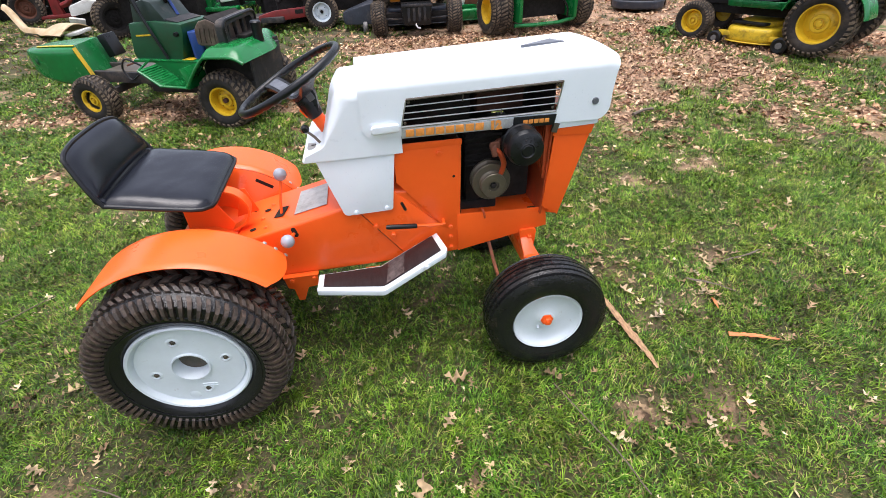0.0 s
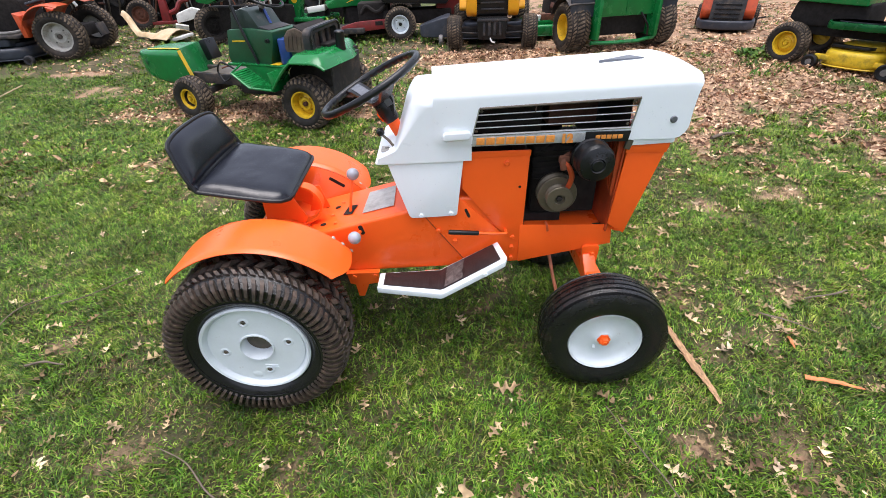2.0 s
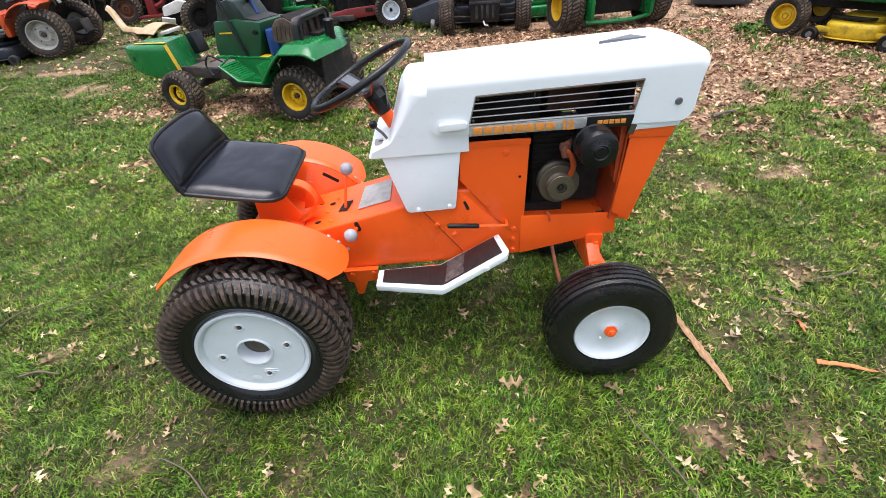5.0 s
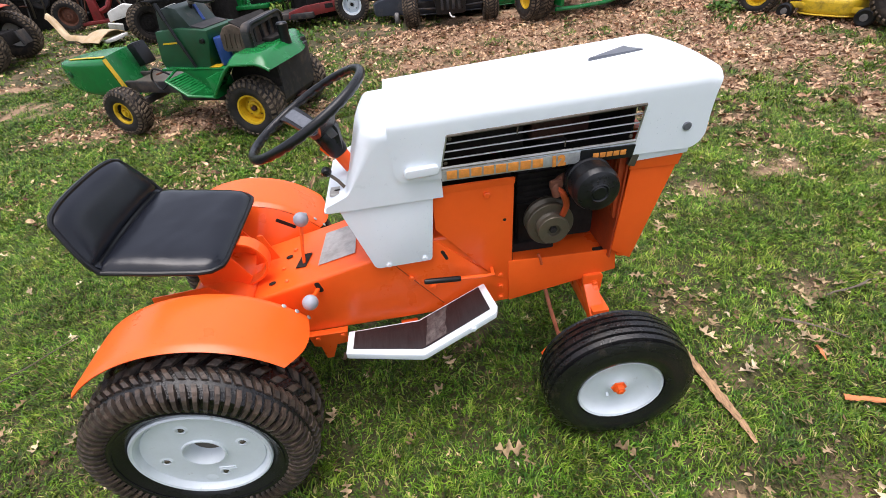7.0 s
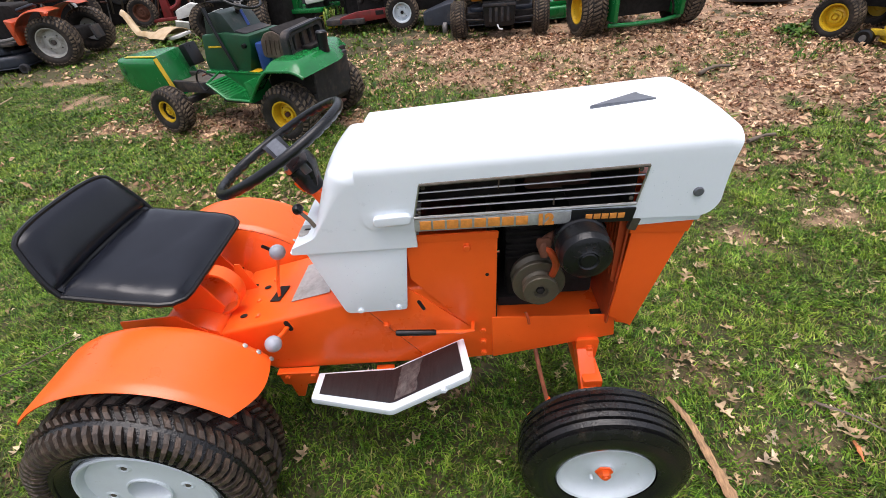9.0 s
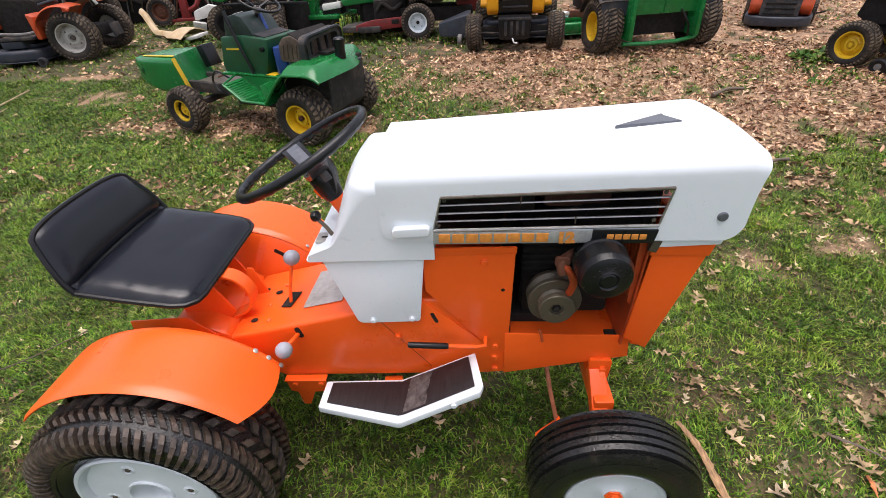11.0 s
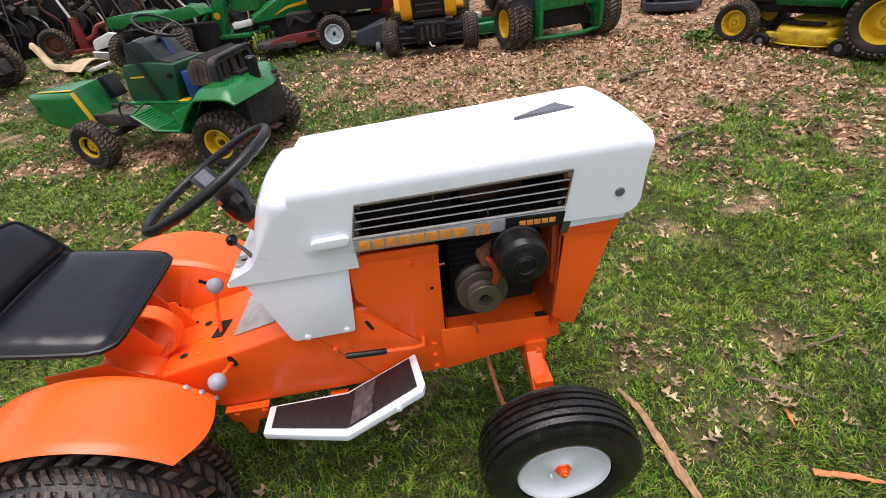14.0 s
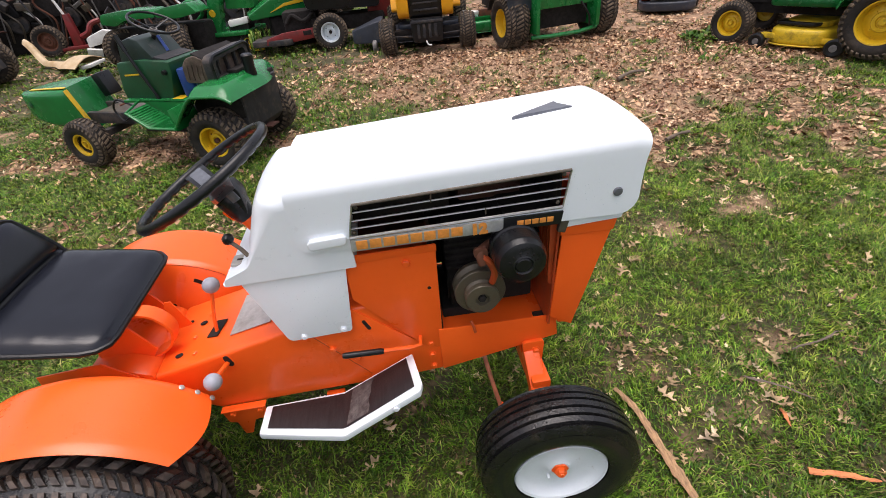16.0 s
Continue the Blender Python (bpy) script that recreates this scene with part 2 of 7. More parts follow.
LITTER = blade_material("dry_oak_leaves", [(0.0, (0.1, 0.06, 0.035)), (0.2, (0.25, 0.16, 0.092)), (0.5, (0.4, 0.27, 0.155)), (0.8, (0.52, 0.38, 0.235)), (1.0, (0.64, 0.51, 0.35))], 0.7, 0.12, 0.008)
LITTER_DARK = blade_material("dark_leaf_litter", [(0.0, (0.09, 0.046, 0.03)), (0.25, (0.26, 0.142, 0.085)), (0.55, (0.46, 0.28, 0.17)), (0.85, (0.59, 0.385, 0.245)), (1.0, (0.66, 0.46, 0.31))], 0.75, 0.06, 0.008)
STRAW = blade_material("dead_straw", [(0.0, (0.14, 0.085, 0.045)), (1.0, (0.38, 0.28, 0.14))], 0.7, 0.1, 0.008)


def ground_material():
    m = bpy.data.materials.new("lawn_soil")
    m.use_nodes = True
    n, l = m.node_tree.nodes, m.node_tree.links
    b = n["Principled BSDF"]
    b.inputs["Roughness"].default_value = 0.92
    tc = n.new("ShaderNodeTexCoord")
    a = n.new("ShaderNodeAttribute")
    a.attribute_name = "turf"
    big = n.new("ShaderNodeTexNoise")
    big.inputs["Scale"].default_value, big.inputs["Detail"].default_value = 1.6, 8
    fine = n.new("ShaderNodeTexNoise")
    fine.inputs["Scale"].default_value, fine.inputs["Detail"].default_value, fine.inputs["Roughness"].default_value = 42, 8, 0.75
    l.new(tc.outputs["Object"], big.inputs["Vector"])
    l.new(tc.outputs["Object"], fine.inputs["Vector"])
    soil = n.new("ShaderNodeValToRGB")
    e = soil.color_ramp.elements
    e[0].position, e[0].color = 0.3, (0.15, 0.088, 0.05, 1)
    e[1].position, e[1].color = 0.72, (0.5, 0.33, 0.21, 1)
    k = e.new(0.5)
    k.color = (0.32, 0.2, 0.122, 1)
    l.new(fine.outputs["Fac"], soil.inputs["Fac"])
    # near-black low stop paints the shade between grass blades
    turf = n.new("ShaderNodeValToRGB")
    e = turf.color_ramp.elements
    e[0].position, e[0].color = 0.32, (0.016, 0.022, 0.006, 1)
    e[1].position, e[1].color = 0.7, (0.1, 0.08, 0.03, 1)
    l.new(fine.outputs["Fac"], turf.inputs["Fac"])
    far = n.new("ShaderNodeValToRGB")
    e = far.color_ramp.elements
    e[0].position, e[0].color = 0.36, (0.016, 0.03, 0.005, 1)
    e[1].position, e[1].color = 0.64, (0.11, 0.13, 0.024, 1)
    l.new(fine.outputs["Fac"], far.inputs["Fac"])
    fa = n.new("ShaderNodeAttribute")
    fa.attribute_name = "open_lawn"
    lawn = n.new("ShaderNodeMix")
    lawn.data_type = "RGBA"
    l.new(fa.outputs["Fac"], lawn.inputs["Factor"])
    l.new(turf.outputs["Color"], lawn.inputs["A"])
    l.new(far.outputs["Color"], lawn.inputs["B"])
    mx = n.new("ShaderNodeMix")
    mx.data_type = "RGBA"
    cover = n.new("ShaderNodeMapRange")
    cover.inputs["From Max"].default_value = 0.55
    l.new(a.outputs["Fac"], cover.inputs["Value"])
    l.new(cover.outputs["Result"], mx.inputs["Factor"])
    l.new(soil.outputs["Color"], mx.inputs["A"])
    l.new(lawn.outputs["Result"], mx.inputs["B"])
    hs = n.new("ShaderNodeHueSaturation")
    mr = n.new("ShaderNodeMapRange")
    mr.inputs["To Min"].default_value, mr.inputs["To Max"].default_value = 0.7, 1.3
    l.new(big.outputs["Fac"], mr.inputs["Value"])
    l.new(mr.outputs["Result"], hs.inputs["Value"])
    l.new(mx.outputs["Result"], hs.inputs["Color"])
    l.new(hs.outputs["Color"], b.inputs["Base Color"])
    bp = n.new("ShaderNodeBump")
    bp.inputs["Strength"].default_value, bp.inputs["Distance"].default_value = 0.7, 0.015
    l.new(fine.outputs["Fac"], bp.inputs["Height"])
    l.new(bp.outputs["Normal"], b.inputs["Normal"])
    return m


SOIL = ground_material()


# ---- the lie of the land ----
def step(a, b, x):
    t = min(1.0, max(0.0, (x - a) / (b - a)))
    return t * t * (3 - 2 * t)


def lift(x, y):
    """The yard climbs gently towards the row of machines."""
    hump = 0.022 * math.exp(-((x + 1.8) ** 2 + (y - 3.1) ** 2) / 0.5)
    return hump + 0.12 * (0.6 + 0.4 * step(-4, 0, x)) * step(2.4, 5.5, y + 0.35 * max(0.0, x - 1))


def lift_of(xs, ys):
    def ramp(a, b, v):
        t = np.clip((v - a) / (b - a), 0, 1)
        return t * t * (3 - 2 * t)
    hump = 0.022 * np.exp(-((xs + 1.8) ** 2 + (ys - 3.1) ** 2) / 0.5)
    return hump + 0.12 * (0.6 + 0.4 * ramp(-4, 0, xs)) * ramp(2.4, 5.5, ys + 0.35 * np.maximum(0, xs - 1))


# ---- mesh helpers ----
def finish(name, bm, mat, angle=38):
    bmesh.ops.recalc_face_normals(bm, faces=bm.faces)
    me = bpy.data.meshes.new(name)
    bm.to_mesh(me)
    bm.free()
    me.materials.append(mat)
    me.polygons.foreach_set("use_smooth", [True] * len(me.polygons))
    me.set_sharp_from_angle(angle=radians(angle))
    return me


def part(name, bm, mat, parent, label="", angle=38):
    ob = new(name, finish(name, bm, mat, angle))
    ob.parent = parent
    if label:
        ob["label"] = label
    return ob


def thing(name, x, y, z, yaw, label, category, group="", kind="", size=1.0):
    ob = new(name)
    ob.empty_display_size = 0.05
    ob.matrix_world = pose(x, y, z + lift(x, y), 0, 0, yaw) @ Matrix.Diagonal((size, size, size, 1))
    return tagged(ob, label, category, group, kind)


def bevelled(bm, width, segments=2, angle=25):
    if width > 0:
        edges = [e for e in bm.edges if len(e.link_faces) == 2 and e.calc_face_angle(0) > radians(angle)]
        bmesh.ops.bevel(bm, geom=edges, offset=width, segments=segments, profile=0.6, affect="EDGES", clamp_overlap=True)
    return bm


def box(c, s, bevel=0.004, rot=(0, 0, 0)):
    bm = bmesh.new()
    bmesh.ops.create_cube(bm, size=1)
    bmesh.ops.scale(bm, vec=s, verts=bm.verts)
    bevelled(bm, bevel)
    bmesh.ops.transform(bm, matrix=pose(*c, *rot), verts=bm.verts)
    return bm


def prism(poly, a0, a1, plane="xz", bevel=0.003, segments=2):
    """A polygon (u, v) given thickness from a0 to a1 along the axis across its plane."""
    bm = bmesh.new()
    put = {"xz": lambda u, v, a: (u, a, v), "yz": lambda u, v, a: (a, u, v), "xy": lambda u, v, a: (u, v, a)}[plane]
    lo = [bm.verts.new(put(u, v, a0)) for u, v in poly]
    hi = [bm.verts.new(put(u, v, a1)) for u, v in poly]
    bm.faces.new(lo)
    bm.faces.new(hi[::-1])
    for i in range(len(poly)):
        j = (i + 1) % len(poly)
        bm.faces.new((lo[i], hi[i], hi[j], lo[j]))
    bmesh.ops.recalc_face_normals(bm, faces=bm.faces)
    return bevelled(bm, bevel, segments)


def holed(outer, holes, a0, a1, plane="xz"):
    """A plate with holes through it."""
    bm = bmesh.new()
    put = {"xz": lambda u, v: (u, a0, v), "yz": lambda u, v: (a0, u, v), "xy": lambda u, v: (u, v, a0)}[plane]
    edges = []
    for loop in (outer, *holes):
        vs = [bm.verts.new(put(u, v)) for u, v in loop]
        edges += [bm.edges.new((vs[i], vs[(i + 1) % len(vs)])) for i in range(len(vs))]
    bmesh.ops.triangle_fill(bm, edges=edges, use_beauty=True)
    ext = bmesh.ops.extrude_face_region(bm, geom=bm.faces[:])
    axis = {"xz": (0, a1 - a0, 0), "yz": (a1 - a0, 0, 0), "xy": (0, 0, a1 - a0)}[plane]
    bmesh.ops.translate(bm, vec=axis, verts=[v for v in ext["geom"] if isinstance(v, bmesh.types.BMVert)])
    return bm


def lathe(profile, seg=40, m=None, phase=0.0):
    """Turns (radius, along y) round the y axis; profile may be closed by repeating its first point."""
    bm = bmesh.new()
    closed = profile[0] == profile[-1]
    pts = profile[:-1] if closed else profile
    rings = []
    for r, a in pts:
        if r < 1e-6:
            rings.append([bm.verts.new((0, a, 0))])
        else:
            rings.append([bm.verts.new((r * math.cos(phase + 2 * math.pi * i / seg), a, r * math.sin(phase + 2 * math.pi * i / seg))) for i in range(seg)])
    pairs = list(zip(rings, rings[1:])) + ([(rings[-1], rings[0])] if closed else [])
    for p, q in pairs:
        for i in range(seg):
            j = (i + 1) % seg
            if len(p) == 1 and len(q) > 1:
                bm.faces.new((p[0], q[i], q[j]))
            elif len(q) == 1 and len(p) > 1:
                bm.faces.new((p[i], q[0], p[j]))
            elif len(p) > 1:
                bm.faces.new((p[i], q[i], q[j], p[j]))
    if m is not None:
        bmesh.ops.transform(bm, matrix=m, verts=bm.verts)
    return bm


def tube(pts, r, seg=10, closed=False, squash=1.0):
    """A round bar along points; r is one radius or one for each point."""
    bm = bmesh.new()
    pts = [Vector(p) for p in pts]
    n = len(pts)
    rs = r if isinstance(r, (list, tuple)) else [r] * n
    rings, up = [], None
    for i, p in enumerate(pts):
        a = pts[i - 1] if (i or closed) else p
        b = pts[(i + 1) % n] if (i < n - 1 or closed) else p
        d = (b - a).normalized()
        if up is None:
            up = Vector((0, 0, 1)) if abs(d.z) < 0.9 else Vector((1, 0, 0))
        side = d.cross(up).normalized()
        up = side.cross(d).normalized()
        rings.append([bm.verts.new(p + rs[i] * (math.cos(2 * math.pi * k / seg) * side + squash * math.sin(2 * math.pi * k / seg) * up)) for k in range(seg)])
    for i in range(n if closed else n - 1):
        p, q = rings[i], rings[(i + 1) % n]
        for k in range(seg):
            j = (k + 1) % seg
            bm.faces.new((p[k], q[k], q[j], p[j]))
    if not closed:
        bm.faces.new(rings[0][::-1])
        bm.faces.new(rings[-1])
    return bm


def smooth_path(pts, steps=6):
    """Catmull-Rom through the points."""
    pts = [Vector(p) for p in pts]
    out = []
    for i in range(len(pts) - 1):
        a, b, c, d = pts[max(i - 1, 0)], pts[i], pts[i + 1], pts[min(i + 2, len(pts) - 1)]
        for k in range(steps):
            t = k / steps
            out.append(0.5 * ((2 * b) + (c - a) * t + (2 * a - 5 * b + 4 * c - d) * t * t + (3 * b - a - 3 * c + d) * t ** 3))
    return out + [pts[-1]]


def grid(fn, nu, nv):
    """A sheet from fn(u, v) with u, v in 0..1."""
    bm = bmesh.new()
    vs = [[bm.verts.new(fn(i / nu, j / nv)) for j in range(nv + 1)] for i in range(nu + 1)]
    for i in range(nu):
        for j in range(nv):
            bm.faces.new((vs[i][j], vs[i + 1][j], vs[i + 1][j + 1], vs[i][j + 1]))
    return bm


def thicken(bm, d):
    bmesh.ops.recalc_face_normals(bm, faces=bm.faces)
    bmesh.ops.solidify(bm, geom=bm.faces[:], thickness=d)
    return bm


def rounded(poly, r, n=4):
    """Rounds the corners of a polygon (u, v)."""
    out, k = [], len(poly)
    for i in range(k):
        p, a, b = Vector(poly[i]), Vector(poly[i - 1]), Vector(poly[(i + 1) % k])
        q = r if not isinstance(r, (list, tuple)) else r[i]
        da, db = (a - p), (b - p)
        q = min(q, da.length * 0.45, db.length * 0.45)
        if q < 1e-4:
            out.append(tuple(p))
            continue
        s, e = p + da.normalized() * q, p + db.normalized() * q
        for t in range(n + 1):
            t /= n
            out.append(tuple((1 - t) ** 2 * s + 2 * t * (1 - t) * p + t * t * e))
    return out


def merged(*bms):
    bm = bms[0]
    for b in bms[1:]:
        me = bpy.data.meshes.new("join")
        b.to_mesh(me)
        b.free()
        bm.from_mesh(me)
        bpy.data.meshes.remove(me)
    return bm


def hex_head(c, r=0.009, h=0.008, axis="y"):
    bm = lathe([(0, -h), (r * 0.7, -h), (r * 0.9, -h * 0.8), (r * 0.9, -h * 0.2), (r * 1.25, -h * 0.18), (r * 1.25, 0), (0, 0)], 6)
    m = {"y": Matrix.Identity(4), "z": pose(0, 0, 0, -90), "x": pose(0, 0, 0, 0, 0, 90)}[axis]
    bmesh.ops.transform(bm, matrix=Matrix.Translation(c) @ m, verts=bm.verts)
    return bm


def bar_of_stations(bm, stations):
    """A lug: each station has four corners (low a, low b, high b, high a)."""
    rings = [[bm.verts.new(p) for p in s] for s in stations]
    for p, q in zip(rings, rings[1:]):
        for k in range(1, 4):
            bm.faces.new((p[k], q[k], q[(k + 1) % 4], p[(k + 1) % 4]))
    bm.faces.new(rings[0][::-1])
    bm.faces.new(rings[-1])


def lugs(path, n, width, height, slant, phase=0.0, mirror=1, top=0.82):
    """Tread lugs round a tyre. path: (radius, y) from the sidewall over the shoulder to the middle."""
    bm = bmesh.new()
    k = len(path)
    for i in range(n):
        st = []
        for s, (r, y) in enumerate(path):
            a = path[max(s - 1, 0)]
            b = path[min(s + 1, k - 1)]
            dr, dy = b[0] - a[0], b[1] - a[1]
            ln = math.hypot(dr, dy)
            nr, ny = abs(dy) / ln, (dr / ln if y < 0 else -dr / ln) * -1
            ny = -abs(dr) / ln if y < 0 else abs(dr) / ln
            h = height * (0.55 if s in (0, k - 1) else 1.0)
            phi = phase + 2 * math.pi * i / n + slant[s] * mirror
            hw = width[s] / 2 / r
            c = []
            for rr, yy, ph in ((r - 0.004, y, phi - hw), (r - 0.004, y, phi + hw), (r + nr * h, y + ny * h, phi + hw * top), (r + nr * h, y + ny * h, phi - hw * top)):
                c.append((rr * math.cos(ph), yy, rr * math.sin(ph)))
            st.append(c)
        bar_of_stations(bm, st)
    return bm


def at(bm, m):
    bmesh.ops.transform(bm, matrix=m, verts=bm.verts)
    return bm


# ---- ground: one sheet of lawn and bare soil to the horizon ----
BARE = [(1.72, -0.17, 0.2, 0.10), (1.5, 0.0, 0.12, 0.08), (1.03, -0.58, 0.10, 0.07), (0.75, -0.75, 0.1, 0.09), (1.3, -0.66, 0.1, 0.09), (1.55, -0.72, 0.12, 0.09),
        (0.55, 0.05, 0.4, 0.15), (-1.1, 1.05, 0.45, 0.13), (-1.6, 1.5, 0.5, 0.2), (-1.2, 2.65, 0.9, 0.3), (-3.3, 3.5, 0.6, 0.2),
        (1.95, 0.1, 0.16, 0.07), (2.9, 0.9, 0.4, 0.15), (-0.95, -0.25, 0.16, 0.08), (-0.75, -0.42, 0.12, 0.07), (0.15, -0.72, 0.1, 0.06), (-4.4, 4.5, 0.8, 0.2), (-4.4, 4.5, 0.7, 0.15), (-2.45, 2.73, 0.5, 0.18), (-2.45, 2.73, 0.4, 0.12), (-3.5, 3.76, 0.5, 0.2), (-1.25, 2.95, 0.9, 0.4), (-1.25, 2.8, 0.7, 0.3), (0.2, 3.6, 0.5, 0.3), (0.5, 4.6, 0.7, 0.4)]


def turf(x, y):
    """How thickly grass grows: 0 bare or under leaves, 1 full lawn."""
    n1 = noise.noise((x * 0.8, y * 0.8, 3.1))
    n2 = noise.noise((x * 2.6, y * 2.6, 7.7))
    n3 = noise.noise((x * 7.0, y * 7.0, 1.7))
    edge = 1.75 + 0.22 * step(0.9, 1.7, x) + 0.28 * step(0.9, 1.4, x) * step(2.7, 2.0, x) + 0.85 * step(0.4, -1.4, x) + 0.9 * step(3.9, 4.6, x) * step(6.4, 5.4, x) + 0.45 * n1 + 0.35 * n2
    litter = step(edge - 0.75, edge + 0.95, y) * (0.14 + 0.08 * step(-3.4, -1.7, x) + 0.56 * step(-0.1, 1.5, x))
    right = step(1.1, 2.0, x) * step(0.2, 0.9, y)
    g = 0.98 - 0.1 * right + 0.28 * n1 + (0.42 + 0.15 * right) * n2 + (0.75 + 0.4 * right) * n3 - 1.2 * litter
    for px, py, rx, ry in BARE:
        d = ((x - px) / rx) ** 2 + ((y - py) / ry) ** 2
        if d < 4:
            g -= 0.5 * math.exp(-d * 1.2)
    return min(1.0, max(0.0, g))


def rise(x, y):
    return lift(x, y) + 0.008 * noise.noise((x * 1.3, y * 1.3, 5.5)) + 0.005 * noise.noise((x * 6, y * 6, 9.5))


GX0, GX1, GY0, GY1, GS = -9.0, 8.0, -3.0, 12.0, 0.06
gxs = [-400, -150, -60, -30, -18, -12] + list(np.arange(GX0, GX1 + 0.01, GS)) + [11, 16, 30, 60, 150, 400]
gys = [-400, -150, -60, -25, -12, -6, -4] + list(np.arange(GY0, GY1 + 0.01, GS)) + [14, 18, 30, 60, 150, 400]
TURF = np.array([[turf(x, y) for y in gys] for x in gxs])
g_verts = [(x, y, rise(x, y) if abs(x) < 12 and -6 < y < 14 else lift(x, y)) for x in gxs for y in gys]
ny_ = len(gys)
g_faces = [(i * ny_ + j, (i + 1) * ny_ + j, (i + 1) * ny_ + j + 1, i * ny_ + j + 1) for i in range(len(gxs) - 1) for j in range(ny_ - 1)]
g_mesh = bpy.data.meshes.new("ground")
g_mesh.from_pydata(g_verts, [], g_faces)
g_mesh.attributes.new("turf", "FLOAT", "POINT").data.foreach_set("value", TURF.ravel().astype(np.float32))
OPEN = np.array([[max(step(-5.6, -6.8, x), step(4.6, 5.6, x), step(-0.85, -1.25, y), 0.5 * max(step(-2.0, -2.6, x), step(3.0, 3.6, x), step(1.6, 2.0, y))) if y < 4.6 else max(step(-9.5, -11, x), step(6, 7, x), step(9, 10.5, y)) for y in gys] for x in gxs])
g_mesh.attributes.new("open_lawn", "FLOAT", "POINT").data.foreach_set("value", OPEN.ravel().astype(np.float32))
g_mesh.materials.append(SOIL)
g_mesh.polygons.foreach_set("use_smooth", [True] * len(g_mesh.polygons))
tagged(new("ground", g_mesh), "patchy lawn and bare brown soil under the machines", "ground", kind="structure")
TG = TURF[6:6 + int(round((GX1 - GX0) / GS)) + 1, 7:7 + int(round((GY1 - GY0) / GS)) + 1]


def turf_of(xs, ys):
    i = np.clip(((xs - GX0) / GS).astype(int), 0, TG.shape[0] - 1)
    j = np.clip(((ys - GY0) / GS).astype(int), 0, TG.shape[1] - 1)
    return TG[i, j]


# ---- wheels ----
def tyre_profile(R, w, rim):
    """Half width w, outer radius R, bead radius rim; from the outer bead over the tread to the inner bead."""
    h = R - rim
    return [(rim, -w * 0.74), (rim + 0.1 * h, -w * 0.86), (rim + 0.32 * h, -w * 0.99), (rim + 0.52 * h, -w), (rim + 0.74 * h, -w * 0.95), (rim + 0.9 * h, -w * 0.84),
            (R - 0.004, -w * 0.66), (R, -w * 0.35), (R + 0.001, 0), (R, w * 0.35), (R - 0.004, w * 0.66), (rim + 0.9 * h, w * 0.84), (rim + 0.74 * h, w * 0.95),
            (rim + 0.52 * h, w), (rim + 0.32 * h, w * 0.99), (rim + 0.1 * h, w * 0.86), (rim, w * 0.74), (rim - 0.012, w * 0.6), (rim - 0.012, -w * 0.6), (rim, -w * 0.74)]


def turf_tyre(parent, R, w, rim, tread_mat, n=26, seg=48):
    """A small tyre with blocks all round; the outer side looks along -y."""
    n = int(n * 1.35)
    t = part("tyre", lathe(tyre_profile(R * 0.985, w, rim), seg), OLD_RUBBER if tread_mat is OLD_TREAD else tread_mat, parent)
    h = R - rim
    blocks = []
    pitch = 2 * math.pi * R / n
    for s in (-1, 1):
        blocks.append(lugs([(rim + 0.66 * h, s * w * 0.99), (R - 0.011, s * w * 0.8)], n, [pitch * 0.46, pitch * 0.58], R * 0.06, [0, 0.03], phase=0.05 * s))
        blocks.append(lugs([(R - 0.006, s * w * 0.68), (R - 0.001, s * w * 0.42)], n, [pitch * 0.6, pitch * 0.5], R * 0.058, [-0.03, 0.07], phase=0.5 * pitch / R + 0.05 * s))
    blocks.append(lugs([(R, -w * 0.3), (R, w * 0.3)], n, [pitch * 0.52, pitch * 0.52], R * 0.055, [-0.05, 0.05], phase=0.1))
    part("tread", merged(*blocks), tread_mat, t)
    return t


def plain_rim(parent, rim, w, mat, hub_mat, dish=0.03):
    """A pressed steel wheel: flange, well, disc with holes' bosses and a hub."""
    f = -w * 0.26
    r = part("rim", lathe([(rim + 0.008, -w * 0.74), (rim + 0.007, -w * 0.84), (rim - 0.005, -w * 0.82), (rim - 0.012, -w * 0.6), (rim * 0.86, f + dish * 0.5), (rim * 0.78, f + dish * 0.45),
                           (rim * 0.7, f), (rim * 0.5, f - dish * 0.25), (rim * 0.46, f - dish * 0.7), (rim * 0.3, f - dish * 0.75), (rim * 0.28, f - dish * 0.2), (0, f - dish * 0.2)], 40), mat, parent)
    part("hub", lathe([(0, f - dish * 1.1), (rim * 0.15, f - dish * 1.1), (rim * 0.18, f - dish * 0.9), (rim * 0.18, f), (0, f)], 20), hub_mat, r)
    for k in range(4):
        a = radians(45 + 90 * k)
        part("wheel_nut", hex_head((rim * 0.58 * math.cos(a), f - dish * 0.12, rim * 0.58 * math.sin(a)), rim * 0.05, rim * 0.06), hub_mat, r)
    return r


def small_wheel(parent, x, y, z, R, w, rim, rim_mat, out=-1, steer=0.0, tread_mat=None, n=26, hub_mat=None):
    """A wheel as a part of its machine. out: -1 shows its outer side to -y, 1 to +y."""
    e = new("wheel")
    e.empty_display_size = 0.05
    e.parent = parent
    e.matrix_local = pose(x, y, z, 0, 0, steer + (180 if out > 0 else 0))
    turf_tyre(e, R, w, rim, tread_mat or OLD_TREAD, n)
    plain_rim(e, rim, w, rim_mat, hub_mat or rim_mat)
    return e


# ---- the orange and white garden tractor ----
tractor = thing("garden_tractor", 0, -0.085, 0, 4.2, "restored orange and white vintage garden tractor standing on the lawn", "tractor")


